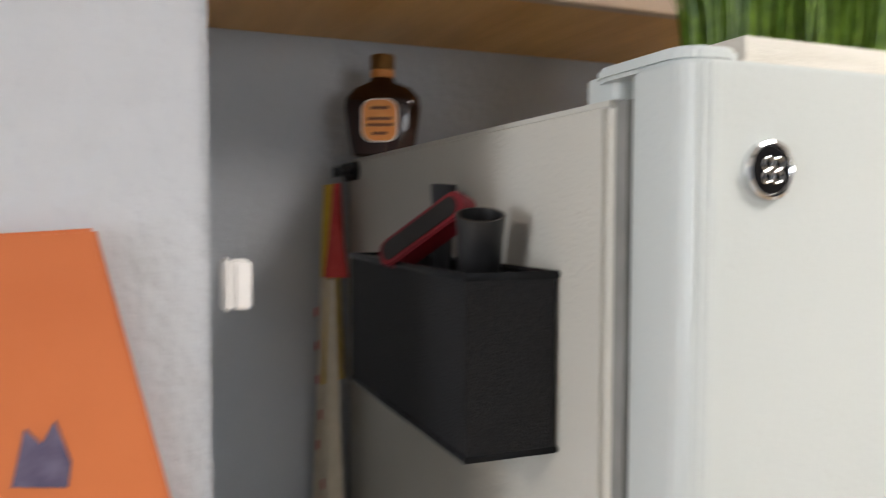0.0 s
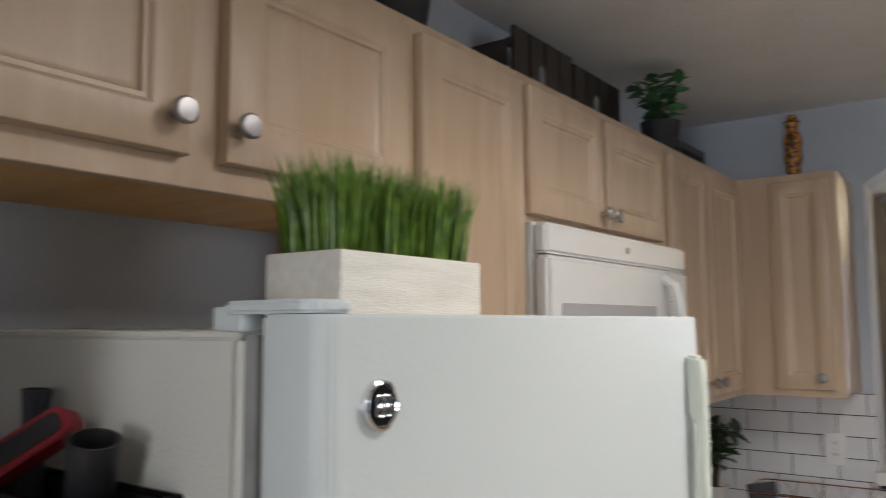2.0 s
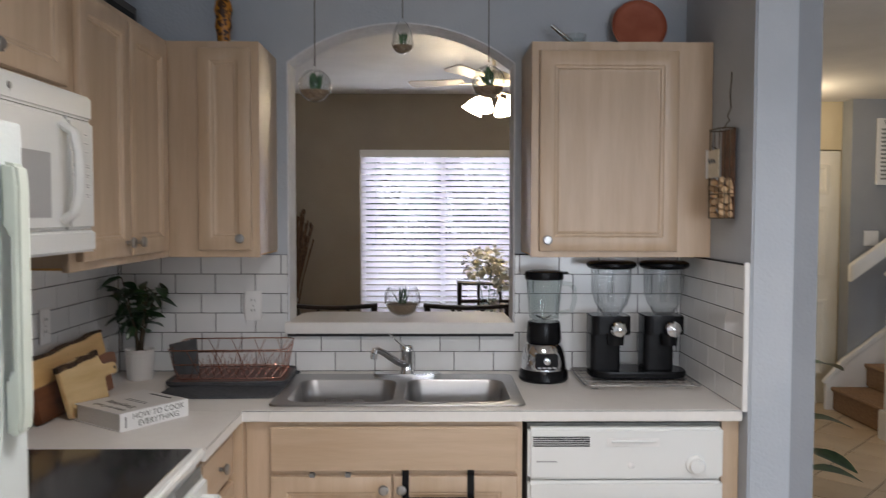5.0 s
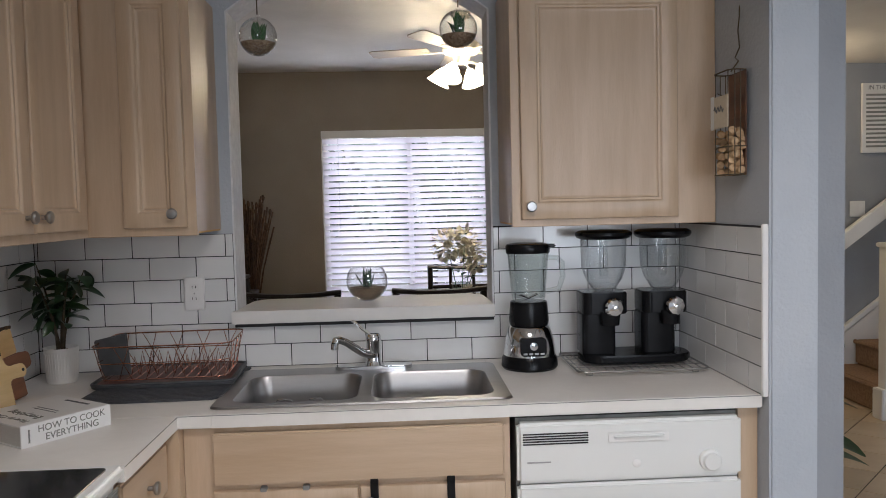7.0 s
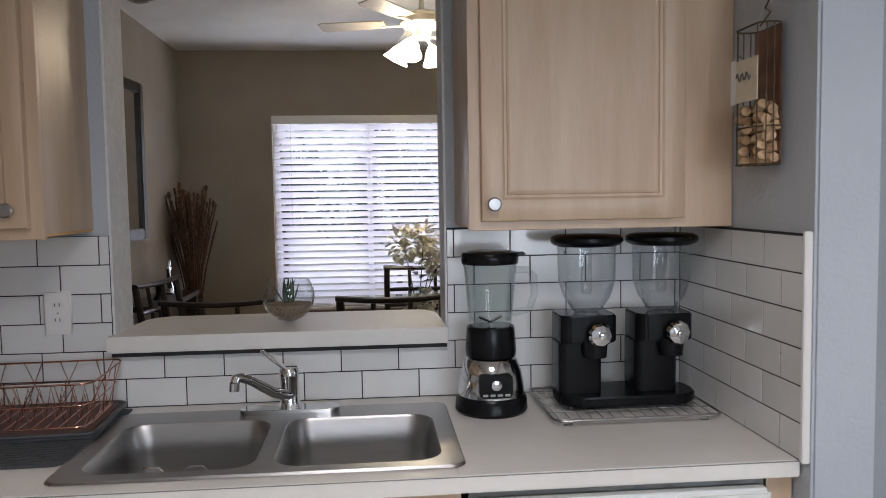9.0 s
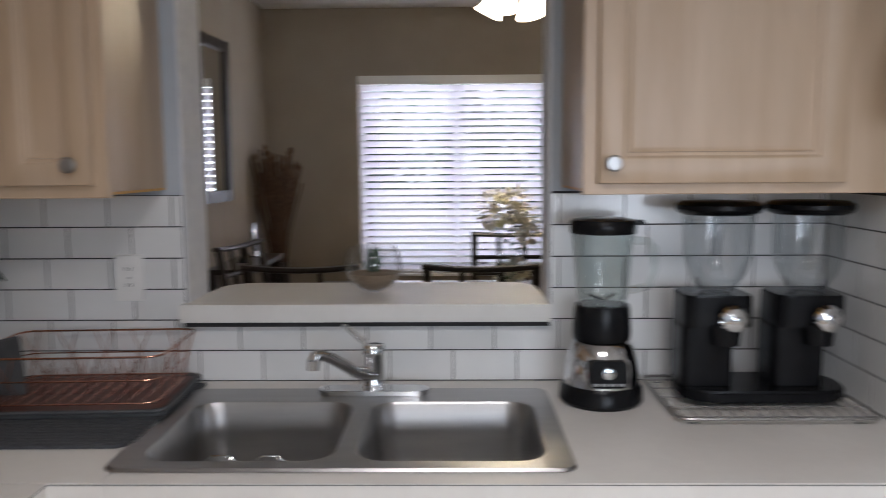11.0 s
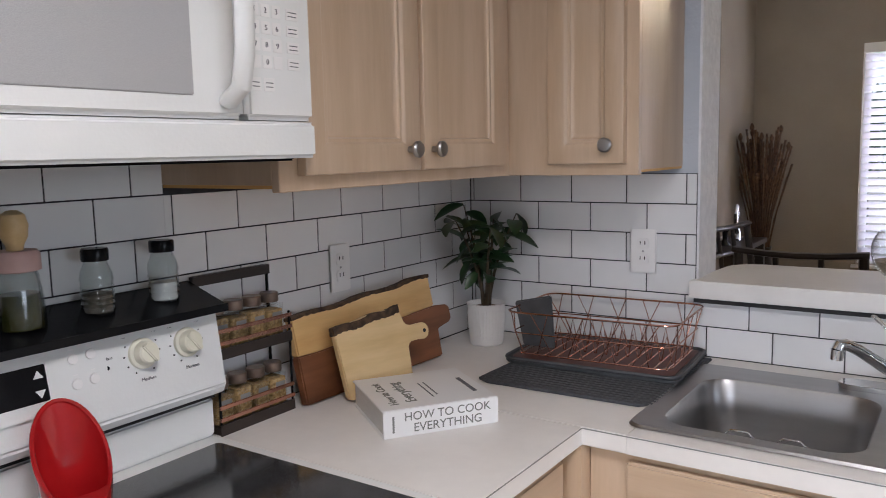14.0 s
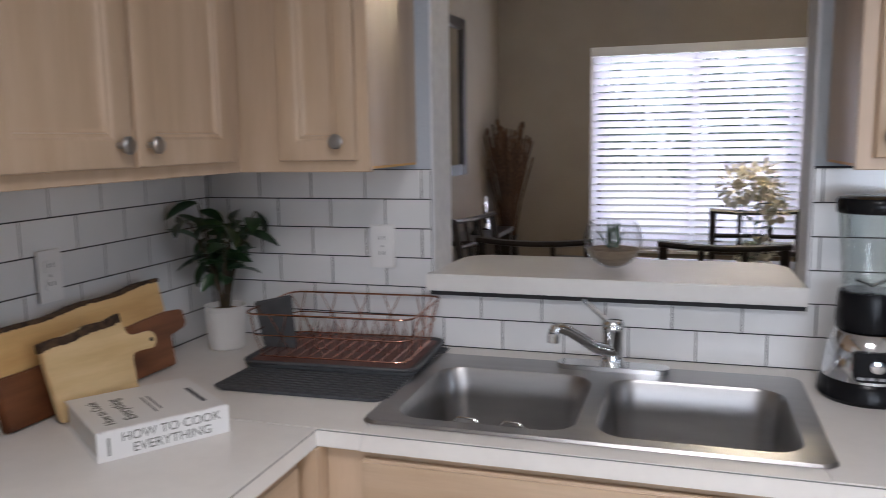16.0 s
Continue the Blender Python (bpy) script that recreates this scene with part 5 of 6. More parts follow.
def terrarium(x, y, z, r, label, hang=True, tear=False, seed=0):
    t_ = thing("terrarium" if not hang else "hanging_terrarium", x, y, z, 0, label, "terrarium", "glass terrariums")
    prof = [(0.0, 0.0)]
    for k in range(1, 20):
        a = radians(-90 + (162 if hang else 128) * k / 19)
        rr, zz = r * math.cos(a), r + r * math.sin(a)
        if tear and zz > r:
            zz = r + (zz - r) * 1.9
            rr *= 0.92
        prof.append((rr, zz))
    no_shadow(part("globe", lathe(B(), shell(prof, 0.0012), 36), "globe", t_, "clear glass globe"))
    fill = [(0, 0.006)] + [(r * 0.94 * math.cos(radians(a)), r + r * 0.94 * math.sin(radians(a))) for a in (-75, -60, -45, -30, -20)] + [(0, r * 0.72)]
    part("pebbles", lathe(B(), fill, 24), "soil", t_)
    rg = random.Random(seed)
    sm = leaf_mesh("leaf", r * (1.0 if hang else 0.85), r * (0.30 if hang else 0.17), "leaf" if not hang else "leaf2", 0.6, 4, -0.15)
    for k in range(22 if hang else 16):
        put_leaf(sm, t_, (rg.uniform(-0.2, 0.2) * r, rg.uniform(-0.2, 0.2) * r, r * 0.68), k * 137.5, rg.uniform(35, 88), rg.uniform(0.7, 1.25))
    if hang:
        topz = r * (2 if not tear else 2.9)
        part("eye", tube(B(), [(0.006 * math.cos(k * 0.8), 0, topz + 0.006 + 0.006 * math.sin(k * 0.8)) for k in range(8)], 0.0015, 6, closed=True), "thin_glass", t_)
        part("cord", tube(B(), [(0, 0, topz + 0.01), (0, 0, CEIL - z - 0.014)], 0.0022, 6), "stem", t_)
        part("ceiling_hook", tube(B(), [(0, 0, CEIL - z), (0, 0, CEIL - z - 0.008), (0.005, 0, CEIL - z - 0.014), (0, 0, CEIL - z - 0.02)], 0.002, 6), "nickel", t_)


terrarium(0.803, -0.08, 1.966, 0.063, "clear glass globe with succulents hanging on a brown cord", seed=1)
terrarium(1.140, -0.08, 2.152, 0.043, "teardrop glass terrarium hanging on a brown cord", tear=True, seed=2)
terrarium(1.471, -0.08, 1.982, 0.064, "clear glass globe with an air plant hanging on a cord", seed=3)
terrarium(1.130, 0.150, 1.1085, 0.076, "round glass bowl with a small agave on the ledge", hang=False, seed=4)

# things on the wall cabinets
def decor_pot(x, y, z, h, label, seed):
    p_ = thing("potted_plant", x, y, z, 0, label, "plant", "plants on the cabinets")
    part("pot", lathe(B(), [(0, 0), (0.042, 0), (0.046, 0.006), (0.062, 0.115), (0.058, 0.115), (0.05, 0.10), (0, 0.098)], 28), "black_matte", p_)
    rg = random.Random(seed)
    me = leaf_mesh("leaf", 0.07, 0.034, "leaf2")
    for s in range(5):
        a0 = 72 * s
        pts = [Vector((math.cos(radians(a0)) * 0.075 * f ** 1.5, math.sin(radians(a0)) * 0.075 * f ** 1.5, 0.098 + (h - 0.12) * f)) for f in (0, 0.25, 0.5, 0.75, 1)]
        part("stem", tube(B(), pts, 0.002, 5), "stem", p_)
        for k in range(13):
            f = 0.2 + 0.8 * k / 12
            i = min(3, int(f * 4))
            put_leaf(me, p_, pts[i].lerp(pts[i + 1], f * 4 - i), 137.5 * k + a0, rg.uniform(-25, 35), rg.uniform(0.6, 1.1), rg.uniform(-40, 40))


decor_pot(0.235, -0.845, UT, 0.27, "leafy artificial plant in a black pot on the cabinets", 5)
decor_pot(0.17, -2.06, UT, 0.24, "trailing artificial plant in a black pot on the cabinets", 6)
cr_ = thing("wooden_crate", 0.040, -1.56, UT, 90, "black slatted wooden crate with hand holes on the cabinets", "crate")
for half_ in (0.0, 0.331):
    for k in range(4):
        part("slat", box(B(), half_ + 0.004 + 0.081 * k, half_ + 0.078 + 0.081 * k, -0.09, -0.078, 0.004, 0.238 - (0.012 if half_ else 0), 0.002), "espresso", cr_)
    part("rail", box(B(), half_, half_ + 0.326, -0.077, 0.07, 0.0, 0.012, 0.002), "espresso", cr_)
    part("rail", box(B(), half_, half_ + 0.326, -0.077, -0.066, 0.185, 0.208, 0.002), "espresso", cr_)
    for x in (half_, half_ + 0.314):
        part("side", box(B(), x, x + 0.012, -0.065, 0.07, 0.0122, 0.205, 0.002), "espresso", cr_)
    part("hand_hole", prism(B(), rounded(half_ + 0.128, half_ + 0.158, 0.085, 0.165, 0.014), "y", -0.0915, -0.0902), "gasket", cr_, "worn grey oval on a slat")
pf = thing("picture_frame", 0.13, -0.47, UT, 90, "small black frame leaning on the cabinets", "frame")
part("frame", prism(B(), [(0, 0), (0.30, 0), (0.30, 0.15), (0, 0.15)], "y", -0.03, -0.012, 0.004), "espresso", pf)
part("panel", box(B(), 0.03, 0.27, -0.0325, -0.0302, 0.03, 0.12, 0.001), "black_matte", pf)
st = tagged(part("figurine", lathe(B(), [(0, 0), (0.030, 0), (0.031, 0.012), (0.022, 0.018), (0.024, 0.05), (0.031, 0.075), (0.027, 0.105), (0.033, 0.135), (0.028, 0.165), (0.018, 0.178), (0.022, 0.192), (0.024, 0.205), (0.030, 0.209), (0.020, 0.216), (0.014, 0.235), (0, 0.238)], 24), "gold_light"),
             "tall orange and black striped figurine on the corner cabinet", "figurine")
st.matrix_world = pose(0.487, -0.20, UT + 0.001)
mo = thing("mortar", 1.790, -0.13, 2.1505, 0, "glass mortar with a leaning pestle on the cabinet", "mortar")
no_shadow(part("bowl", lathe(B(), [(0, 0.004), (0.025, 0), (0.03, 0.006), (0.045, 0.04), (0.048, 0.062), (0.044, 0.062), (0.036, 0.03), (0, 0.012)], 28), "clear", mo))
part("pestle", cyl(B(), (0.01, 0, 0.022), (-0.085, 0.0, 0.10), 0.011, 0.008), "chrome", mo)
pl = leaning("plate", 2.052, -0.060, 2.151, 0, "round terracotta plate leaning on the wall", "plate", rz=0)
bm = B()
lathe(bm, [(0, 0), (0.085, 0), (0.1, 0.018), (0.107, 0.020), (0.104, 0.024), (0.094, 0.010), (0.08, 0.006), (0, 0.006)], 40, (0, 0, 0.108), Matrix.Rotation(radians(78), 4, "X"))
part("dish", bm, "terracotta", pl)

# cork holder on the end wall
ck = thing("cork_holder", 2.2535, -0.505, 1.520, 90 + 180, "bottle-shaped wire cork holder hanging on the wall", "cork holder")
for z in (0.005, 0.085, 0.30):
    part("hoop", tube(B(), [(u, v - 0.032, z) for u, v in rounded(-0.062, 0.062, -0.028, 0.028, 0.025)], 0.0022, 6, closed=True), "stem", ck)
for k in range(10):
    u, v = rounded(-0.062, 0.062, -0.028, 0.028, 0.025, 4)[k * 2]
    part("wire", tube(B(), [(u, v - 0.032, 0.005), (u, v - 0.032, 0.30)], 0.0015, 5), "stem", ck)
part("plaque", box(B(), -0.058, 0.058, -0.064, -0.0615, 0.140, 0.232, 0.001), "cream_cloth", ck, "beige name plate")
part("card", box(B(), -0.060, -0.036, -0.0655, -0.0645, 0.138, 0.236, 0.001), "ceramic", ck, "white paper tag")
part("back_panel", box(B(), -0.058, 0.058, -0.012, -0.009, 0.005, 0.298, 0.001), "red_wood", ck, "red-brown back board")
part("plaque_script", tube(B(), [(-0.035 + 0.006 * k, -0.0655, 0.195 + 0.010 * math.sin(k * 1.7)) for k in range(12)], 0.0016, 5), "ink", ck)
part("hook", tube(B(), [(0, -0.004, 0.49), (0.004, -0.006, 0.46), (-0.006, -0.006, 0.42), (0.010, -0.008, 0.37), (-0.016, -0.010, 0.345), (0.016, -0.014, 0.33), (0, -0.03, 0.302)], 0.002, 6), "stem", ck)
part("coil", tube(B(), [(-0.074 + 0.008 * math.cos(k * 1.1), -0.03 + 0.008 * math.sin(k * 1.1), 0.16 + 0.0028 * k) for k in range(34)], 0.0012, 5), "stem", ck)
rg = random.Random(8)
cme = None
n = 0
for lay_ in range(6):
    for q in range(4):
        cobj = part("cork", cyl(B(), (-0.018, 0, 0), (0.018, 0, 0), 0.0105, seg=12), "cork", ck) if cme is None else new("cork", cme)
        cme = cobj.data
        cobj.parent = ck
        cobj.matrix_basis = Matrix.Translation((-0.036 + 0.072 * (q % 2) + rg.uniform(-0.006, 0.006), -0.044 + 0.022 * (q // 2), 0.018 + 0.0215 * lay_)) @ Euler((0, rg.uniform(-0.4, 0.4), rg.uniform(-0.5, 0.5))).to_matrix().to_4x4()

# ---- on and beside the fridge ----
bt = thing("whiskey_bottle", 0.094, -2.808, FT - 0.011, 64, "squat dark amber liquor bottle with an orange label", "bottle")
b = bmesh.new()
rings = []
for hw, hd, z in ((0.036, 0.018, 0.0), (0.041, 0.022, 0.003), (0.046, 0.024, 0.03), (0.051, 0.025, 0.065), (0.049, 0.024, 0.078), (0.038, 0.021, 0.090), (0.018, 0.016, 0.098), (0.0145, 0.0145, 0.104)):
    rings.append([b.verts.new((hw * math.copysign(abs(math.cos(a)) ** 0.7, math.cos(a)), hd * math.copysign(abs(math.sin(a)) ** 0.7, math.sin(a)), z)) for a in [2 * math.pi * k / 32 for k in range(32)]])
for p, q in zip(rings, rings[1:]):
    for k in range(32):
        b.faces.new((p[k], p[(k + 1) % 32], q[(k + 1) % 32], q[k]))
b.faces.new(rings[0][::-1])
b.faces.new(rings[-1])
part("bottle", b, "amber", bt)
part("neck_band", lathe(B(), [(0.015, 0.1045), (0.0155, 0.106), (0.0155, 0.113), (0.015, 0.1145), (0, 0.1145)], 24), "label_orange", bt)
part("cap", lathe(B(), [(0.0145, 0.115), (0.0165, 0.116), (0.0165, 0.132), (0.015, 0.1345), (0, 0.135)], 24), surf("brown_gold_cap", (0.20, 0.10, 0.03), (0.28, 0.15, 0.05), 30, 0.35, 0.6), bt)
lab = part("label_patch", prism(B(), rounded(-0.0242, 0.0242, 0.0178, 0.0742, 0.0152), "y", -0.0272, -0.0235), "ceramic", bt, "pale label border")
part("label_front", prism(B(), rounded(-0.0225, 0.0225, 0.0195, 0.0725, 0.014), "y", -0.0278, -0.0270), "label_orange", lab, "orange label")
bm = B()
for w, z in ((0.012, 0.060), (0.016, 0.046), (0.018, 0.038), (0.010, 0.027)):
    box(bm, -w, w, -0.0283, -0.0276, z, z + 0.004)
part("label_print", bm, "red_wood", lab)

gp = thing("grass_planter", 0.518, -2.515, FT + 0.0005, 90, "artificial grass in a whitewashed wooden box on the fridge", "planter")
part("box", box(B(), -0.124, 0.124, -0.054, 0.054, 0.0, 0.066, 0.0015), "whitewash", gp)
part("soil", box(B(), -0.117, 0.117, -0.047, 0.047, 0.0662, 0.0672), "soil", gp)
rg = random.Random(21)
verts, faces = [], []
for k in range(2600):
    x, y = rg.uniform(-0.114, 0.114), rg.uniform(-0.044, 0.044)
    h = rg.uniform(0.070, 0.108)
    a = rg.uniform(0, math.pi)
    w = 0.0013
    dx, dy = math.cos(a) * w, math.sin(a) * w
    lx, ly = x * 0.12 + rg.uniform(-0.014, 0.014), y * 0.2 + rg.uniform(-0.014, 0.014)
    i = len(verts)
    for f in (0, 0.55):
        ox, oy = lx * f * f, ly * f * f
        verts += [(x - dx + ox, y - dy + oy, 0.067 + h * f), (x + dx + ox, y + dy + oy, 0.067 + h * f)]
    verts.append((x + lx, y + ly, 0.067 + h))
    faces += [(i, i + 1, i + 3, i + 2), (i + 2, i + 3, i + 4)]
gme = bpy.data.meshes.new("grass")
gme.from_pydata(verts, [], faces)
gme.materials.append(M["grass"])
go = new("grass", gme)
go.parent = gp
tagged(go, "bright green artificial grass blades", kind="stuff")

M["dark_tube"] = surf("black_tube_plastic", (0.011, 0.011, 0.012), (0.02, 0.02, 0.021), 12, 0.35, bump=0.06, bscale=200)
M["slate_tube"] = surf("slate_tube_plastic", (0.035, 0.038, 0.045), (0.05, 0.053, 0.06), 12, 0.4, bump=0.06, bscale=200)
# mesh basket on the fridge's side with vacuum tools
bx = thing("wire_basket", 0.468, FY0 - 0.001, 1.390, 0, "black mesh basket hanging on the fridge's side", "basket")
X0, X1, Y0, Y1, H_ = -0.145, 0.146, -0.072, -0.002, 0.126
for nm, a in (("front_mesh", (X0, X1, Y0, Y0 + 0.002, 0.0, H_)), ("side_mesh", (X0, X0 + 0.002, Y0 + 0.0022, Y1 - 0.0022, 0, H_)), ("side_mesh", (X1 - 0.002, X1, Y0 + 0.0022, Y1 - 0.0022, 0, H_)), ("back_mesh", (X0, X1, Y1 - 0.002, Y1, 0, H_))):
    part(nm, box(B(), *a), "mesh_black", bx)
part("bottom_mesh", box(B(), X0 + 0.002, X1 - 0.002, Y0 + 0.002, Y1 - 0.002, 0, 0.002), "mesh_black", bx)
part("rim", tube(B(), [(X0, Y0, H_), (X1, Y0, H_), (X1, Y1, H_), (X0, Y1, H_)], 0.0032, 6, closed=True), "black_plastic", bx)
part("bottom_rim", tube(B(), [(X0, Y0, 0), (X1, Y0, 0), (X1, Y1, 0), (X0, Y1, 0)], 0.0026, 6, closed=True), "black_plastic", bx)
vt = thing("vacuum_nozzle", 0.522, FY0 - 0.024, 1.394, 0, "dark grey vacuum tube standing in the basket", "vacuum tool", "vacuum tools")
part("tube", lathe(B(), [(0.015, 0.0), (0.016, 0.10), (0.0175, 0.155), (0.019, 0.172), (0.0165, 0.172), (0.0145, 0.14), (0.0, 0.135)], 24, m=Matrix.Rotation(radians(16), 4, "Y") @ Matrix.Rotation(radians(6), 4, "X")), "dark_tube", vt)
vt = thing("vacuum_nozzle", 0.424, FY0 - 0.018, 1.394, 0, "slim grey crevice tool standing in the basket", "vacuum tool", "vacuum tools")
part("tube", lathe(B(), [(0.010, 0.0), (0.010, 0.17), (0.012, 0.192), (0.0095, 0.192), (0.0085, 0.16), (0, 0.158)], 20, m=Matrix.Rotation(radians(4), 4, "Y")), "slate_tube", vt)
vt = thing("upholstery_tool", 0.478, FY0 - 0.042, 1.505, 0, "crimson flat upholstery tool lying in the basket", "vacuum tool", "vacuum tools")
ax = Vector((0.62, 0.48, 0.50)).normalized()
az = Vector((0.88, -0.42, 0.65))
az = (az - az.dot(ax) * ax).normalized()
tilt = (Matrix((ax, az.cross(ax), az)).transposed() * 0.72).to_4x4()
tilt.translation = (0, 0, 0.035)
bm = B()
prism(bm, rounded(-0.066, 0.066, -0.018, 0.018, 0.015), "z", 0, 0.030, 0.003)
bmesh.ops.transform(bm, matrix=tilt, verts=bm.verts)
part("shell", bm, "crimson", vt)
bm = B()
prism(bm, rounded(-0.058, 0.058, -0.0115, 0.0115, 0.009), "z", 0.0302, 0.0318)
bmesh.ops.transform(bm, matrix=tilt, verts=bm.verts)
part("slot", bm, "black_matte", vt)

# hooks with cloths on the fridge's side
def cloth(bm, x0, x1, z0, z1, y, waves, amp, seed, n=14, m_=10, taper=0.5):
    rg = random.Random(seed)
    ph = rg.uniform(0, 6)
    b = bmesh.new()
    grid = []
    for j in range(m_ + 1):
        f = j / m_
        row = []
        for i in range(n + 1):
            u = i / n
            w = (x1 - x0) * (taper + (1 - taper) * min(1, f * 1.6))
            cx = (x0 + x1) / 2
            row.append(b.verts.new((cx + (u - 0.5) * w, y + amp * (0.4 + f) * math.sin(u * waves + ph + f), z1 + (z0 - z1) * f)))
        grid.append(row)
    for r, s in zip(grid, grid[1:]):
        for i in range(n):
            b.faces.new((r[i], r[i + 1], s[i + 1], s[i]))
    bmesh.ops.recalc_face_normals(b, faces=b.faces)
    bmesh.ops.solidify(b, geom=b.faces[:], thickness=0.003)
    return join(bm, b)


for k, (x, nm, mt_, lab, z0) in enumerate(((0.052, "oven_mitt", "yellow_cloth", "yellow cloth oven mitt hanging on a black hook", 1.33), (0.088, "oven_mitt", "red_cloth", "red and cream cloth mitt hanging on a black hook", 1.475))):
    mh = thing(nm, x, FY0 - 0.004, 0, 0, lab, "oven mitt", "oven mitts")
    part("hook", lathe(B(), [(0, 0), (0.013, 0), (0.013, 0.006), (0.006, 0.010), (0.006, 0.018), (0.009, 0.022), (0, 0.024)], 18, (0, 0.004, 1.615), front), "black_plastic", mh, "black magnetic hook")
    part("cloth", cloth(B(), -0.026, 0.026, z0, 1.598, -0.024, 5, 0.013, k), mt_, mh)
ap = thing("apron", 0.078, FY0 - 0.022, 0, 0, "cream apron with red dots hanging beside the fridge", "apron")
part("cloth", cloth(B(), -0.055, 0.055, 0.78, 1.472, -0.014, 9, 0.016, 5, 22, 16, 0.5), "cream_cloth", ap)
rg = random.Random(4)
bm = B()
for k in range(14):
    lathe(bm, [(0, 0), (0.0075, 0.0), (0.006, 0.0012), (0, 0.0014)], 9, (rg.uniform(-0.026, 0.026), -0.0265, 0.84 + 0.045 * k), front)
part("dots", bm, "red_cloth", ap, "red printed dots")
# white catch on the wall's edge, orange board on the wall
bc = thing("wall_catch", 0.578, -3.0715, 1.513, 180, "small white plastic gate catch on the wall's edge", "catch")
part("plate", box(B(), -0.012, 0.012, -0.006, 0.0, -0.017, 0.017, 0.002), "white_trim", bc)
part("jaw", box(B(), -0.012, -0.005, -0.018, -0.006, -0.016, 0.016, 0.002), "white_trim", bc)
part("jaw", box(B(), 0.004, 0.010, -0.018, -0.006, -0.016, 0.016, 0.002), "white_trim", bc)

od = thing("wall_board", 0.6005, -3.30, 1.20, 90, "orange painted slanted board hung on the white wall", "wall decor")
part("board", prism(B(), [(0.0, 0.10), (0.02, 0.342), (0.156, 0.350), (0.222, 0.075), (0.21, 0.06)], "y", -0.014, -0.001, 0.002), "orange", od)
M["violet"] = surf("violet_print", (0.05, 0.04, 0.09), (0.16, 0.14, 0.22), 40, 0.6)
part("motif", prism(B(), [(0.112, 0.208), (0.140, 0.204), (0.142, 0.218), (0.134, 0.243), (0.127, 0.230), (0.119, 0.240)], "y", -0.0148, -0.0138), "violet", od, "dark violet printed motif")

# ---- ceiling vent and lamp ----
cv = thing("ceiling_vent", 1.235, -0.80, CEIL, 0, "white ceiling air vent", "vent")
part("frame", box(B(), -0.15, 0.15, -0.15, 0.15, -0.012, -0.0005, 0.003), "white_trim", cv)
for k in range(7):
    part("slat", box(B(), -0.12, 0.12, -0.12 + 0.038 * k, -0.098 + 0.038 * k, -0.020, -0.0125, 0.002), "white_trim", cv)
# unseen fixture added to go with the living fill lamp
cl = thing("ceiling_light", 1.55, -4.90, CEIL, 0, "unseen flush white ceiling light added for the living fill lamp", "ceiling light")
part("rim", box(B(), -0.27, 0.27, -0.27, 0.27, -0.05, -0.0005, 0.006), "white_trim", cl)
cl = thing("ceiling_light", 1.50, -2.05, CEIL, 0, "flat recessed white ceiling light over the kitchen", "ceiling light")
part("rim", box(B(), -0.31, 0.31, -0.31, 0.31, -0.008, -0.0005, 0.002), "white_trim", cl)

# ---- dining room ----
win = thing("window_1", (WX0 + WX1) / 2, WY, WZ0, 0, "white double window with closed slatted blinds", "window", kind="structure")
hw, hh = (WX1 - WX0) / 2, WZ1 - WZ0
for a in ((-hw, -hw + 0.05, 0, hh), (hw - 0.05, hw, 0, hh), (-0.025, 0.025, 0.05, hh - 0.05), (-hw + 0.05, hw - 0.05, 0, 0.05), (-hw + 0.05, hw - 0.05, hh - 0.05, hh)):
    part("window_frame", box(B(), a[0], a[1], 0.09, 0.13, a[2], a[3], 0.003), "white_trim", win)
for s in (-1, 1):
    no_shadow(part("pane", box(B(), min(s * 0.025, s * (hw - 0.05)), max(s * 0.025, s * (hw - 0.05)), 0.105, 0.111, 0.05, hh - 0.05), "thin_glass", win))
part("window_sill", box(B(), -hw - 0.03, hw + 0.03, -0.03, 0.085, -0.025, -0.002, 0.003), "white_trim", win)
bd_ = thing("window_blind", (WX0 + WX1) / 2, WY, WZ0, 0, "white horizontal slat blind covering the dining window", "blind")
part("valance", box(B(), -hw + 0.001, hw - 0.001, -0.020, 0.012, hh - 0.075, hh - 0.002, 0.004), "white_trim", bd_, "cream valance board")
sb = bmesh.new()
box(sb, -hw + 0.008, hw - 0.008, -0.026, 0.026, -0.0015, 0.0015)
sme = bpy.data.meshes.new("slat")
sb.to_mesh(sme)
sb.free()
sme.materials.append(M["slat"])
ns_ = 27
for k in range(ns_):
    o = new("slat", sme)
    o.parent = bd_
    o.matrix_basis = pose(0, 0.045, 0.05 + (hh - 0.15) * k / (ns_ - 1), -60, 0, 0)
for x in (-hw + 0.14, 0.0, hw - 0.14):
    part("ladder_cord", tube(B(), [(x, 0.018, 0.03), (x, 0.018, hh - 0.07)], 0.0015, 5), "white_trim", bd_)
part("wand", tube(B(), [(-hw + 0.16, 0.008, 0.75), (-hw + 0.16, 0.004, hh - 0.08)], 0.004, 6), "clear_plastic", bd_)
bd2 = tagged(part("backdrop", box(B(), -30, 30, 55, 55.1, -4, 26), "backdrop"), "bright hazy garden beyond the window", "backdrop", kind="structure")
rg = random.Random(9)
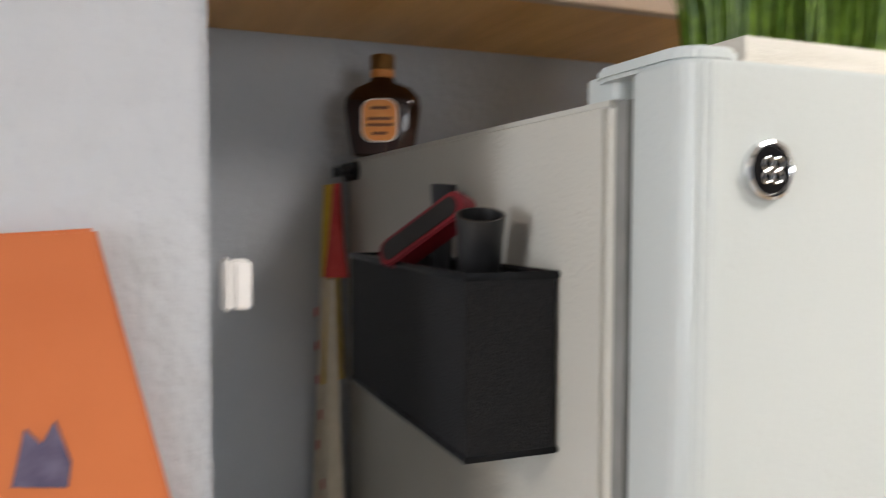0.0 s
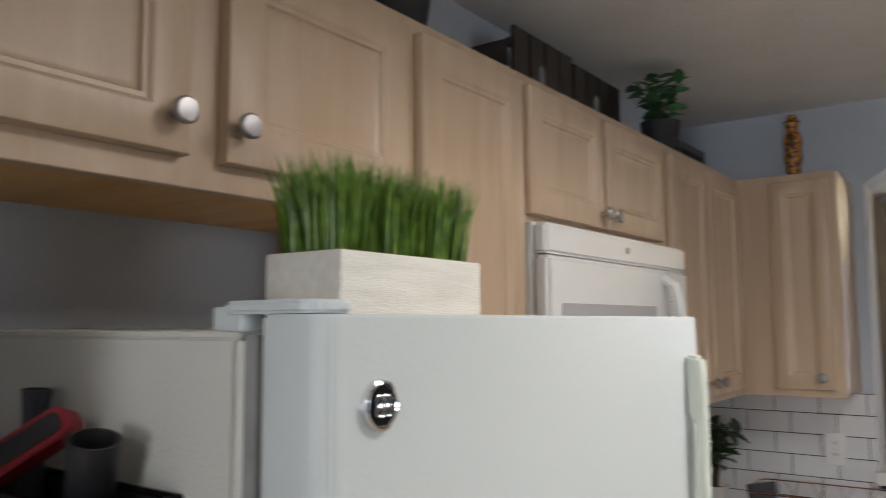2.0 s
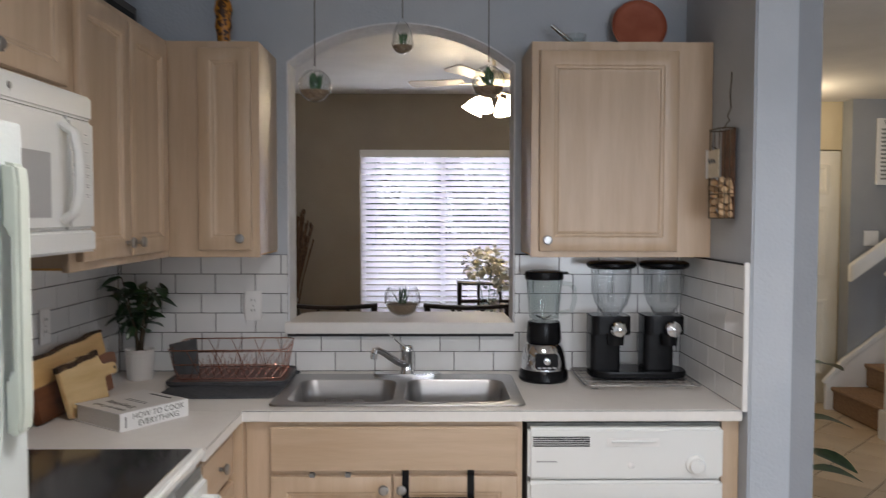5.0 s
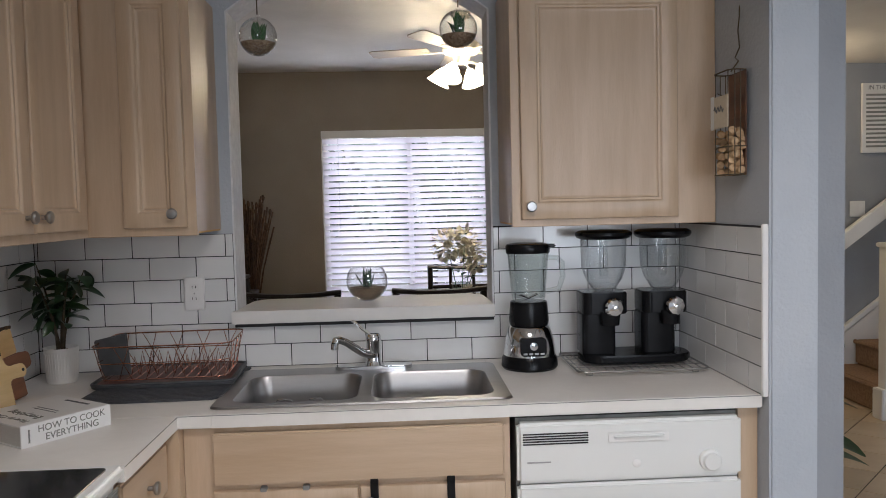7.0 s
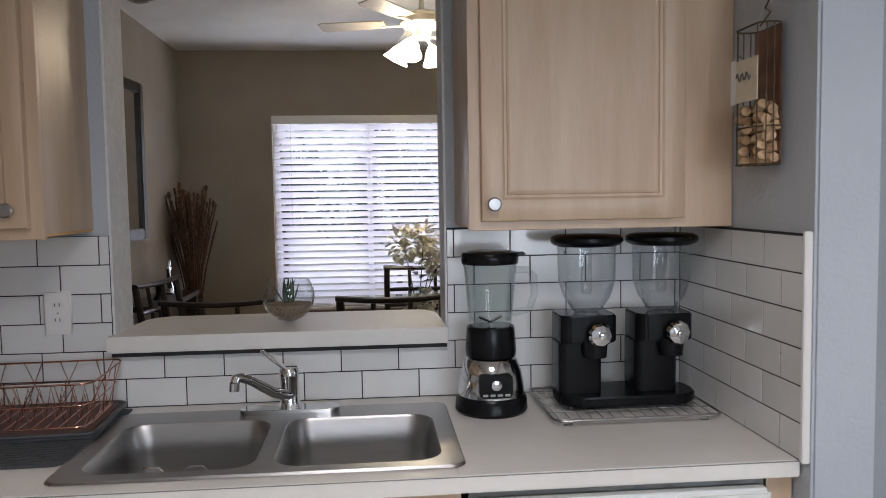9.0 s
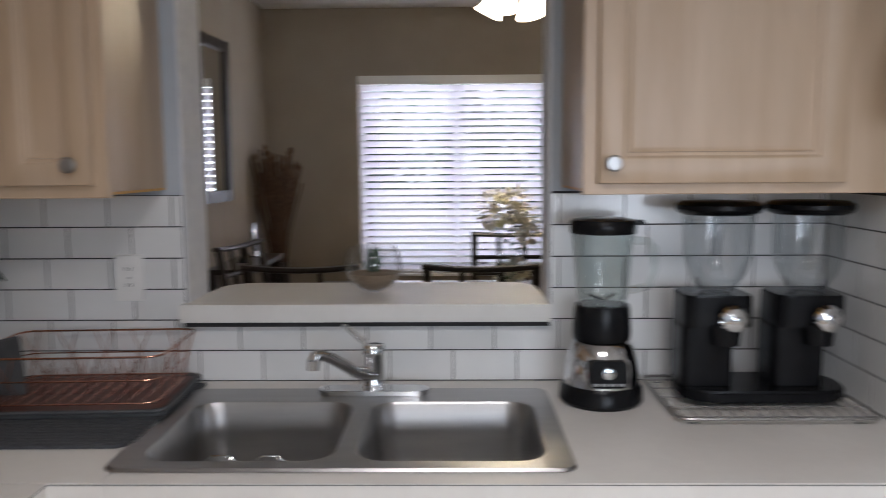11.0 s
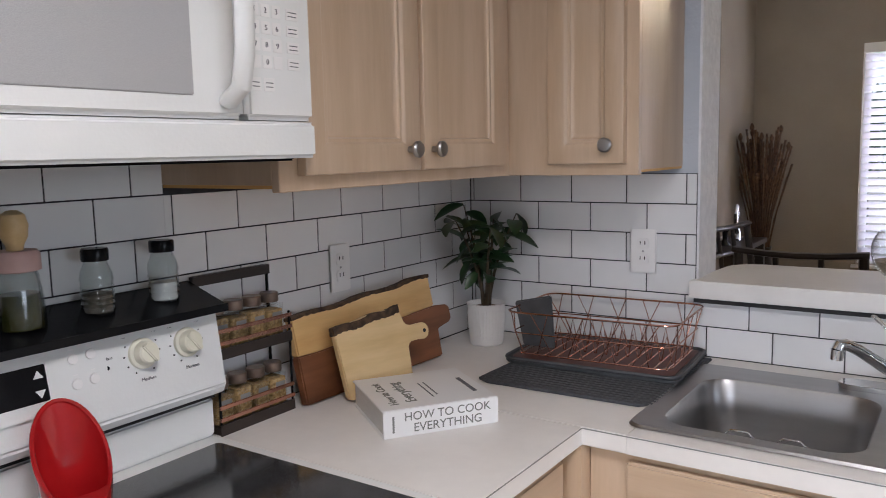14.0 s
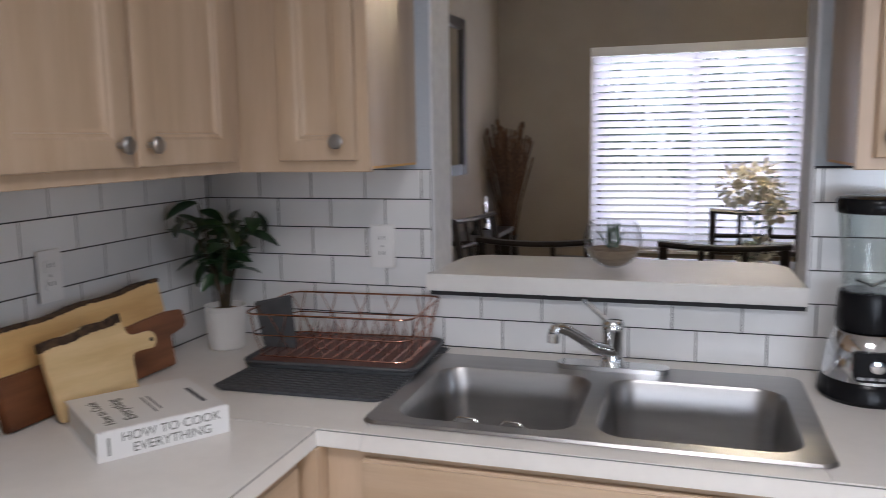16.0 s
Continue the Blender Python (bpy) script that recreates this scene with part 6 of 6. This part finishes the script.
# shrubs seen between the slats
for i in range(5):
    sh_ = thing("shrub", -1.5 + 1.6 * i, 8.5 + 0.6 * (i % 2), -0.12, 0, "leafy green garden shrub outside the window", "shrub", "garden shrubs")
    part("trunk", tube(B(), [(0, 0, 0), (0.05, 0, 0.7), (0, 0.05, 1.4)], [0.05, 0.035, 0.02], 7), "stem", sh_)
    vs, fs = [], []
    for k in range(700):
        th, ph = rg.uniform(0, 6.283), rg.uniform(-0.6, 1.4)
        r = rg.uniform(0.45, 0.95) * (0.8 + 0.25 * math.sin(3 * th + i))
        c0 = Vector((math.cos(th) * math.cos(ph) * r, math.sin(th) * math.cos(ph) * r, 1.5 + 1.1 * r * math.sin(ph)))
        d1 = Vector((rg.uniform(-1, 1), rg.uniform(-1, 1), rg.uniform(-1, 1))).normalized() * 0.09
        d2 = d1.orthogonal().normalized() * 0.04
        n0 = len(vs)
        vs += [tuple(c0 - d1), tuple(c0 + d2), tuple(c0 + d1), tuple(c0 - d2)]
        fs.append((n0, n0 + 1, n0 + 2, n0 + 3))
    cme_ = bpy.data.meshes.new("crown")
    cme_.from_pydata(vs, [], fs)
    cme_.materials.append(M["leaf2"])
    co_ = new("crown", cme_)
    co_.parent = sh_

# ceiling fan with lit lamps
fan = thing("ceiling_fan", 1.70, 2.60, DCEIL - 0.07, 20, "cream ceiling fan with lit tulip lamps", "ceiling fan")
part("canopy", lathe(B(), [(0.07, 0.069), (0.065, 0.04), (0.03, 0.02), (0.015, 0.01), (0.015, -0.11)], 28), "brass", fan)
part("motor", lathe(B(), [(0.02, -0.105), (0.09, -0.115), (0.125, -0.14), (0.13, -0.18), (0.11, -0.205), (0.06, -0.22), (0.05, -0.27), (0, -0.275)], 36), "brass", fan)
for k in range(5):
    a = 72 * k
    arm = Matrix.Rotation(radians(a), 4, "Z")
    bm = B()
    b2 = bmesh.new()
    prism(b2, [(0.22, -0.055), (0.60, -0.07), (0.63, -0.05), (0.63, 0.05), (0.60, 0.07), (0.22, 0.055)], "z", -0.182, -0.176)
    bmesh.ops.transform(b2, matrix=Matrix.Rotation(radians(9), 4, "X"), verts=b2.verts)
    join(bm, b2, arm)
    part("blade", bm, "fan_blade", fan)
    bm = B()
    b2 = bmesh.new()
    box(b2, 0.10, 0.26, -0.015, 0.015, -0.190, -0.184, 0.002)
    join(bm, b2, arm)
    part("blade_arm", bm, "brass", fan)
for k in range(4):
    a = radians(90 * k + 40)
    cx, cy = 0.125 * math.cos(a), 0.125 * math.sin(a)
    part("lamp_arm", tube(B(), [(0.03 * math.cos(a), 0.03 * math.sin(a), -0.262), (0.08 * math.cos(a), 0.08 * math.sin(a), -0.268), (cx, cy, -0.29)], 0.008, 8), "brass", fan)
    tilt = Matrix.Translation((cx, cy, -0.288)) @ Matrix.Rotation(a, 4, "Z") @ Matrix.Rotation(radians(-32), 4, "Y")
    b2 = bmesh.new()
    lathe(b2, [(0.018, 0.0), (0.030, -0.018), (0.050, -0.05), (0.060, -0.08), (0.080, -0.112), (0.074, -0.104), (0.054, -0.078), (0, -0.05)], 24)
    bm = B()
    join(bm, b2, tilt)
    part("lamp_shade", bm, "bulb", fan, "glowing tulip glass shade")

# table, chairs
tb = thing("dining_table", 1.25, 2.25, 0, 0, "dark espresso dining table", "dining table")
part("tabletop", box(B(), -0.72, 0.72, -0.48, 0.48, 0.715, 0.75, 0.006), "espresso", tb)
for sx in (-0.66, 0.66):
    for sy in (-0.42, 0.42):
        part("leg", box(B(), sx - 0.035, sx + 0.035, sy - 0.035, sy + 0.035, 0, 0.7145, 0.004), "espresso", tb)
part("apron_rail", box(B(), -0.62, 0.62, -0.40, 0.40, 0.62, 0.714), "espresso", tb)


def dining_chair(x, y, rz):
    c = thing("dining_chair", x, y, 0, rz, "espresso wooden dining chair with a lattice back", "chair", "dining chairs")
    part("seat", box(B(), -0.23, 0.23, -0.22, 0.20, 0.44, 0.475, 0.01), "espresso", c)
    for sx in (-0.235, 0.235):
        part("back_post", tube(B(), [(sx, 0.20, 0.0), (sx, 0.205, 0.45), (sx, 0.235, 0.80), (sx, 0.27, 1.015)], 0.019, 8), "espresso", c)
        part("leg", box(B(), sx - 0.018, sx + 0.018, -0.215, -0.18, 0, 0.4395, 0.003), "espresso", c)
    top = [(-0.255, 0.268, 1.008), (-0.12, 0.282, 0.998), (0, 0.285, 0.995), (0.12, 0.282, 0.998), (0.255, 0.268, 1.008)]
    bm = B()
    tube(bm, top, 0.026, 8, flat=0.55)
    part("top_rail", bm, "espresso", c)
    for z, y_ in ((0.86, 0.255), (0.76, 0.243)):
        part("cross_rail", tube(B(), [(-0.23, y_ - 0.008, z), (0, y_ + 0.008, z), (0.23, y_ - 0.008, z)], 0.013, 8), "espresso", c)
    for sx in (-0.085, 0.085):
        part("splat", tube(B(), [(sx, 0.225, 0.66), (sx, 0.278, 0.985)], 0.012, 8), "espresso", c)
    part("low_rail", tube(B(), [(-0.23, 0.22, 0.65), (0.23, 0.22, 0.65)], 0.014, 8), "espresso", c)
    return c


ch1 = dining_chair(1.46, 1.68, 180)
copy_thing(ch1, pose(0.68, 1.68, 0, 0, 0, 180))
copy_thing(ch1, pose(1.70, 2.70, 0, 0, 0, 0))
copy_thing(ch1, pose(0.42, 2.30, 0, 0, 0, 78))
# flowers on the table
fl = thing("flower_vase", 1.625, 2.15, 0.7505, 0, "cream hydrangeas in a clear glass vase on the table", "flowers")
no_shadow(part("vase", lathe(B(), [(0, 0), (0.045, 0), (0.05, 0.01), (0.045, 0.10), (0.055, 0.22), (0.052, 0.22), (0.042, 0.10), (0.046, 0.012), (0, 0.008)], 28), "clear", fl))
rg = random.Random(31)
pm = leaf_mesh("petal", 0.040, 0.036, "petal", 0.3, 3, 0.1)
for hx, hy, hz, hr in ((-0.075, 0.0, 0.46, 0.085), (0.03, -0.02, 0.48, 0.075), (0.085, 0.02, 0.40, 0.062), (0.095, -0.02, 0.335, 0.045), (0.05, 0.01, 0.14, 0.05), (-0.02, -0.02, 0.12, 0.045)):
    part("stalk", tube(B(), [(0, 0, 0.03), (hx * 0.5, hy * 0.5, hz * 0.55), (hx, hy, hz - 0.02)], 0.003, 6), "leaf2", fl)
    hr *= 1.22
    part("flower_head", lathe(B(), [(0, -hr * 0.3), (hr * 0.2, -hr * 0.2), (hr * 0.3, 0), (hr * 0.2, hr * 0.2), (0, hr * 0.3)], 14, (hx, hy, hz)), "petal", fl)
    n_ = int(48 * (hr / 0.08) ** 2) + 10
    for k in range(n_):
        zf = 1 - 2 * (k + 0.5) / n_
        rr = math.sqrt(1 - zf * zf)
        an = k * 2.39996
        d_ = Vector((rr * math.cos(an), rr * math.sin(an), zf))
        o = new("petal", pm)
        o.parent = fl
        o.matrix_basis = Matrix.Translation(Vector((hx, hy, hz)) + d_ * hr * rg.uniform(0.55, 0.95)) @ (d_ + Vector((rg.uniform(-0.6, 0.6), rg.uniform(-0.6, 0.6), rg.uniform(-0.4, 0.4)))).to_track_quat("X", "Z").to_matrix().to_4x4()
for k in range(7):
    put_leaf(lm, fl, (0.02 * math.cos(k), 0.02 * math.sin(k), 0.24 + 0.02 * k), 51 * k, 20, 1.0)
for x, y, rz in ((0.92, 1.95, 10), (1.05, 2.45, -8)):
    nk = thing("napkin", x, y, 0.7505, rz, "folded white napkin on the dining table", "napkin", "napkins")
    part("cloth", box(B(), -0.11, 0.11, -0.07, 0.07, 0, 0.012, 0.004), "ceramic", nk)
# mirror, console, ornament, reeds
mr_ = thing("wall_mirror", -0.268, 2.98, 1.20, 86, "tall dark-framed mirror on the taupe wall", "mirror")
MWd, MHt = 0.54, 1.08
for a in ((0, 0.075, 0, MHt), (MWd - 0.075, MWd, 0, MHt), (0.0752, MWd - 0.0752, 0, 0.075), (0.0752, MWd - 0.0752, MHt - 0.075, MHt)):
    part("frame_rail", box(B(), a[0], a[1], -0.035, -0.001, a[2], a[3], 0.008), "espresso", mr_)
part("glass", box(B(), 0.07, MWd - 0.07, -0.014, -0.006, 0.07, MHt - 0.07), "mirror", mr_, "silvered mirror glass")
co = thing("console_table", -0.268, 3.05, 0, 90, "dark narrow console table below the mirror", "console table")
part("tabletop", box(B(), 0, 0.95, -0.30, 0, 0.74, 0.775, 0.004), "espresso", co)
for x in (0.02, 0.88):
    for y in (-0.29, -0.06):
        part("leg", box(B(), x, x + 0.05, y, y + 0.05, 0, 0.7395, 0.003), "espresso", co)
orn = tagged(part("ornament", tube(B(), [(0, 0, 0.0), (0.0, 0.03, 0.05), (0.0, -0.02, 0.12), (0, -0.04, 0.19), (0, 0.0, 0.24), (0, 0.035, 0.20), (0, 0.01, 0.16)], [0.03, 0.022, 0.018, 0.018, 0.016, 0.012, 0.006], 10), "chrome"), "curved silver ornament on the console table", "ornament")
orn.matrix_world = pose(-0.12, 3.72, 0.7755)
cj = thing("candle_holder", -0.12, 3.42, 0.7755, 0, "dark candle holder on the console table", "candle holder")
part("cup", lathe(B(), [(0, 0), (0.04, 0), (0.03, 0.02), (0.015, 0.04), (0.02, 0.09), (0.04, 0.12), (0, 0.12)], 20), "black_plastic", cj)
rv = thing("reed_vase", -0.10, 4.40, 0, 0, "tall vase of dried brown reeds in the corner", "dried reeds")
part("vase", lathe(B(), [(0, 0), (0.10, 0), (0.12, 0.1), (0.10, 0.45), (0.075, 0.62), (0.085, 0.66), (0.08, 0.66), (0.07, 0.6), (0, 0.58)], 28), "espresso", rv)
rg = random.Random(5)
for k in range(95):
    a, s = rg.uniform(0, 6.283), rg.uniform(0.02, 0.19)
    h = rg.uniform(1.18, 1.58)
    bx_, by_ = 0.05 * math.cos(a) * rg.random(), 0.05 * math.sin(a) * rg.random()
    pts = [(bx_, by_, 0.57), (bx_ + 0.4 * s * math.cos(a), by_ + 0.4 * s * math.sin(a), 0.57 + (h - 0.57) * 0.5), (bx_ + s * math.cos(a), by_ + s * math.sin(a), h)]
    part("reed", tube(B(), pts, [0.005, 0.005, 0.009], 5), "reed", rv)
    if k % 4 == 0:
        part("seed_head", lathe(B(), [(0, -0.03), (0.014, -0.01), (0.017, 0.01), (0.008, 0.035), (0, 0.04)], 8, pts[-1]), "reed", rv)

# ---- hall ----
bm = B()
box(bm, 2.502, 3.785, 3.15, 3.27, 0, CEIL)
box(bm, 4.555, 4.93, 3.15, 3.27, 0, CEIL)
box(bm, 3.785, 4.555, 3.15, 3.27, 2.062, CEIL)
structure("wall_hall_alcove", bm, "lamplit_cream_wall", "cream hall wall round the door, tinted for warm lamplight", "wall")
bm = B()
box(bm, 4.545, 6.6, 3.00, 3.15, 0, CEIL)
structure("wall_hall_far", bm, "hall_and_shade_grey", "grey hall wall behind the stairs", "wall")
dr_ = thing("door_1", 3.784, 3.165, 0.004, 0, "white six-panel interior door, closed", "door", kind="structure")
part("slab", box(B(), 0.01, 0.765, 0.004, 0.04, 0, 2.050, 0.003), "door_white", dr_)
for x0 in (0.10, 0.42):
    for z0, z1 in ((0.22, 0.85), (1.02, 1.60), (1.70, 1.94)):
        part("panel", door_panel(B(), x0, x0 + 0.25, z0, z1, -0.004, 0.009, 0.03), "door_white", dr_)
part("handle", lathe(B(), [(0, 0), (0.025, 0), (0.025, 0.006), (0.010, 0.012), (0.010, 0.03), (0.026, 0.045), (0.026, 0.06), (0, 0.068)], 20, (0.06, 0.004, 0.95), front), "nickel", dr_)
bs_ = structure("baseboard", box(B(), 2.51, 3.78, 3.135, 3.1495, 0, 0.10, 0.003), "white_trim", "white baseboard", "baseboard")
sg = thing("wall_sign", 4.734, 2.999, 1.775, 0, "white framed sign with lines of grey print", "sign")
part("board", box(B(), 0, 0.40, -0.02, 0, 0, 0.52, 0.003), "ceramic", sg)
text("heading", "IN THIS HOUSE", 0.045, Matrix.Translation((0.20, -0.0212, 0.485)) @ front, "ink", sg)
for k in range(13):
    part("text_line", box(B(), 0.03, 0.37 - 0.02 * (k % 4), -0.0215, -0.0205, 0.04 + 0.032 * k, 0.055 + 0.032 * k), "gasket", sg)
sw = thing("light_switch", 4.712, 2.9995, 1.356, 0, "white light switch on the grey wall", "switch")
part("plate", box(B(), -0.06, 0.06, -0.006, 0, -0.06, 0.06, 0.003), "white_trim", sw)
for x in (-0.025, 0.025):
    part("rocker", box(B(), x - 0.016, x + 0.016, -0.010, -0.0062, -0.033, 0.033, 0.002), "white_trim", sw)
stc = thing("staircase", 4.41, 2.23, 0, 0, "carpeted staircase with white stringers", "staircase", kind="structure")
for k in range(8):
    part("step", box(B(), 0.26 * k, 2.2, 0.0, 0.72, 0.185 * k + (0.001 if k else 0), 0.185 * (k + 1), 0.014), "carpet", stc)
    part("nosing", tube(B(), [(0.26 * k + 0.002, 0.004, 0.185 * (k + 1) - 0.016), (0.26 * k + 0.002, 0.716, 0.185 * (k + 1) - 0.016)], 0.018, 8), "carpet", stc)
part("stringer", prism(B(), [(-0.05, 0.0), (-0.05, 0.20), (0.10, 0.36), (2.2, 1.92), (2.2, 0)], "y", 0.722, 0.760, 0.004), "white_trim", stc)
part("skirt_cap", prism(B(), [(-0.055, 0.20), (0.095, 0.365), (2.2, 1.93), (2.2, 1.97), (0.08, 0.395), (-0.07, 0.225)], "y", 0.718, 0.764, 0.004), "white_trim", stc)
part("stringer", prism(B(), [(0.06, 0.0), (0.06, 0.20), (2.2, 1.90), (2.2, 0)], "y", -0.05, -0.002, 0.004), "white_trim", stc)
nw = thing("stair_railing", 4.40, 2.14, 0, 0, "white painted stair railing with a square newel", "railing")
part("base_block", box(B(), -0.075, 0.055, -0.075, 0.035, 0, 0.20, 0.006), "white_trim", nw)
part("newel", box(B(), -0.045, 0.035, -0.062, 0.02, 0.2002, 1.12, 0.004), "white_trim", nw)
part("newel_cap", box(B(), -0.06, 0.05, -0.077, 0.035, 1.1202, 1.15, 0.006), "white_trim", nw)
part("handrail", prism(B(), [(0.036, 0.98), (0.036, 1.06), (1.9, 2.42), (1.9, 2.34)], "y", -0.055, 0.012, 0.006), "white_trim", nw)
for k in range(1, 6):
    part("baluster", box(B(), 0.26 * k - 0.015, 0.26 * k + 0.015, -0.045, -0.015, 0.20 + 0.19 * k, 0.97 + 0.185 * k, 0.003), "white_trim", nw)
wh = thing("wall_handrail", 4.505, 2.92, 0, 0, "white handrail on the stair wall", "handrail")
part("rail", prism(B(), [(0, 1.015), (0, 1.149), (1.6, 2.29), (1.6, 2.17)], "y", -0.03, 0.03, 0.008), "white_trim", wh)
for k in range(3):
    x = 0.15 + 0.6 * k
    part("bracket", tube(B(), [(x, 0.03, 1.05 + 0.72 * x), (x, 0.079, 1.02 + 0.72 * x)], 0.008, 7), "nickel", wh)
fp = thing("floor_plant", 3.10, 0.95, 0, 0, "broad-leaved green plant in a dark floor pot", "plant")
part("pot", lathe(B(), [(0, 0), (0.10, 0), (0.13, 0.22), (0.12, 0.22), (0.10, 0.20), (0, 0.19)], 28), "black_matte", fp)
bl_ = leaf_mesh("leaf", 0.26, 0.15, "leaf", 0.2, 6, 0.3)
for k, (yaw, h, ln) in enumerate(((0, 0.46, 0.12), (-12, 0.20, 0.14), (20, 0.74, 0.16), (120, 0.5, 0.1), (200, 0.55, 0.1), (260, 0.4, 0.1), (70, 0.62, 0.1), (310, 0.32, 0.12))):
    e_ = Vector((ln * math.cos(radians(yaw)), ln * math.sin(radians(yaw)), h))
    part("stem", tube(B(), [(0, 0, 0.19), (e_.x * 0.3, e_.y * 0.3, 0.19 + (h - 0.19) * 0.6 + 0.03), e_], 0.006, 6), "leaf2", fp)
    put_leaf(bl_, fp, e_, yaw, 5, 1.0)

# ---- tiles of the backsplash and the floor ----
TP, TL, TH = 0.0775, 0.158, 0.0747
tile_cache = {}


def tile_mesh(w, h):
    key = (round(w, 3), round(h, 3))
    if key not in tile_cache:
        b = box(B(), -w / 2, w / 2, 0, 0.007, -h / 2, h / 2, 0.0008, 1)
        me = bpy.data.meshes.new("tile")
        b.to_mesh(me)
        b.free()
        me.materials.append(M["tile"])
        tile_cache[key] = me
    return tile_cache[key]


def lay(parent, u0, u1, z0, z1, shifts, place, rz, row0=0):
    """Running bond over u0..u1, z0..z1. place(u) gives the wall point; rows count from the worktop."""
    r = 0
    while True:
        a = TOP + 0.002 + r * TP
        zb, zt = max(a, z0), min(a + TH, z1)
        if a >= z1:
            break
        if zt - zb > 0.012:
            s = shifts[r % 2]
            k = math.floor((u0 - s) / TL)
            while s + k * TL < u1:
                lo, hi = max(u0, s + k * TL + 0.0015), min(u1, s + (k + 1) * TL - 0.0015)
                if hi - lo > 0.008:
                    ob = new("tile", tile_mesh(hi - lo, zt - zb))
                    x, y = place((lo + hi) / 2)
                    ob.matrix_world = pose(x, y, (zb + zt) / 2, 0, 0, rz)
                    ob.parent = parent
                k += 1
        r += 1


bs = tagged(part("backsplash", box(box(box(B(), 0.005, AX0, -0.0092, -0.0005, TOP, 1.3755), AX0, AX1, -0.0092, -0.0005, TOP, 1.060), AX1, 2.2575, -0.0092, -0.0005, TOP, 1.3795), "grout"),
            "white subway tile backsplash with dark grout behind the sink", "backsplash", kind="structure")
lay(bs, 0.012, AX0 - 0.0006, TOP, 1.376, (0.078, 0.022), lambda u: (u, -0.0105), 0)
lay(bs, AX0 - 0.0006, AX1 + 0.0006, TOP, 1.060, (0.078, 0.022), lambda u: (u, -0.0105), 0)
lay(bs, AX1 + 0.0006, 2.247, TOP, 1.380, (0.078, 0.022), lambda u: (u, -0.0105), 0)
bs2 = tagged(part("backsplash", box(B(), 0.0005, 0.0092, -2.12, -0.005, TOP - 0.3, 1.4), "grout"),
             "white subway tile backsplash with dark grout behind the stove", "backsplash", kind="structure")
box_m = tagged(part("backsplash", box(B(), 0.0005, 0.0092, -1.856, -1.082, 1.4002, 1.46), "grout"), "tile strip under the microwave", "backsplash", kind="structure")
lay(bs2, 0.012, 1.08, TOP, 1.378, (0.040, 0.114), lambda u: (0.0105, -u), 90)
lay(bs2, 1.08, 1.857, TOP, 1.44, (0.040, 0.114), lambda u: (0.0105, -u), 90)
lay(bs2, 1.857, 2.11, TOP, 1.378, (0.040, 0.114), lambda u: (0.0105, -u), 90)
bs3 = tagged(part("backsplash", box(B(), 2.2488, 2.2575, -0.662, -0.005, TOP, 1.3795), "grout"),
             "white subway tile side splash with dark grout on the end wall", "backsplash", kind="structure")
lay(bs3, 0.012, 0.655, TOP, 1.380, (0.09, 0.014), lambda u: (2.2475, -u), -90)
structure("trim", box(B(), 2.241, 2.2575, -0.668, -0.656, TOP, 1.385, 0.002), "white_trim", "white tile edge strip", "trim")
# floor tiles: the stretch of hall in view laid tile by tile on the diagonal
fb = bmesh.new()
box(fb, -0.162, 0.162, -0.162, 0.162, -0.006, 0.0, 0.002, 1)
fme = bpy.data.meshes.new("floor_tile")
fb.to_mesh(fme)
fb.free()
fme.materials.append(M["floor"])
n = 0
FP = 0.33
rest = bmesh.new()
for i in range(-30, 40):
    for j in range(-30, 40):
        x, y = (i - j) * FP / math.sqrt(2), (i + j) * FP / math.sqrt(2)
        near = (2.62 < x < 5.3 and -0.4 < y < 3.3) or (0.9 < x < 2.2 and -4.2 < y < -0.85)
        if near and n < 300:
            n += 1
            ob = new("floor_tile", fme)
            ob.matrix_world = pose(x, y, 0.0, 0, 0, 45)
            ob.parent = floor
        elif -0.1 < x < 6.4 and -6.8 < y < 4.75:
            m = pose(x, y, 0.0, 0, 0, 45)
            lo = [rest.verts.new(m @ Vector((a * 0.162, b * 0.162, -0.005))) for a, b in ((-1, -1), (1, -1), (1, 1), (-1, 1))]
            hi = [rest.verts.new(m @ Vector((a * 0.160, b * 0.160, 0.0))) for a, b in ((-1, -1), (1, -1), (1, 1), (-1, 1))]
            rest.faces.new(hi)
            for k in range(4):
                rest.faces.new((lo[k], lo[(k + 1) % 4], hi[(k + 1) % 4], hi[k]))
tagged(part("floor_tiles", rest, "floor", floor), "beige ceramic floor tiles laid on the diagonal", kind="stuff")
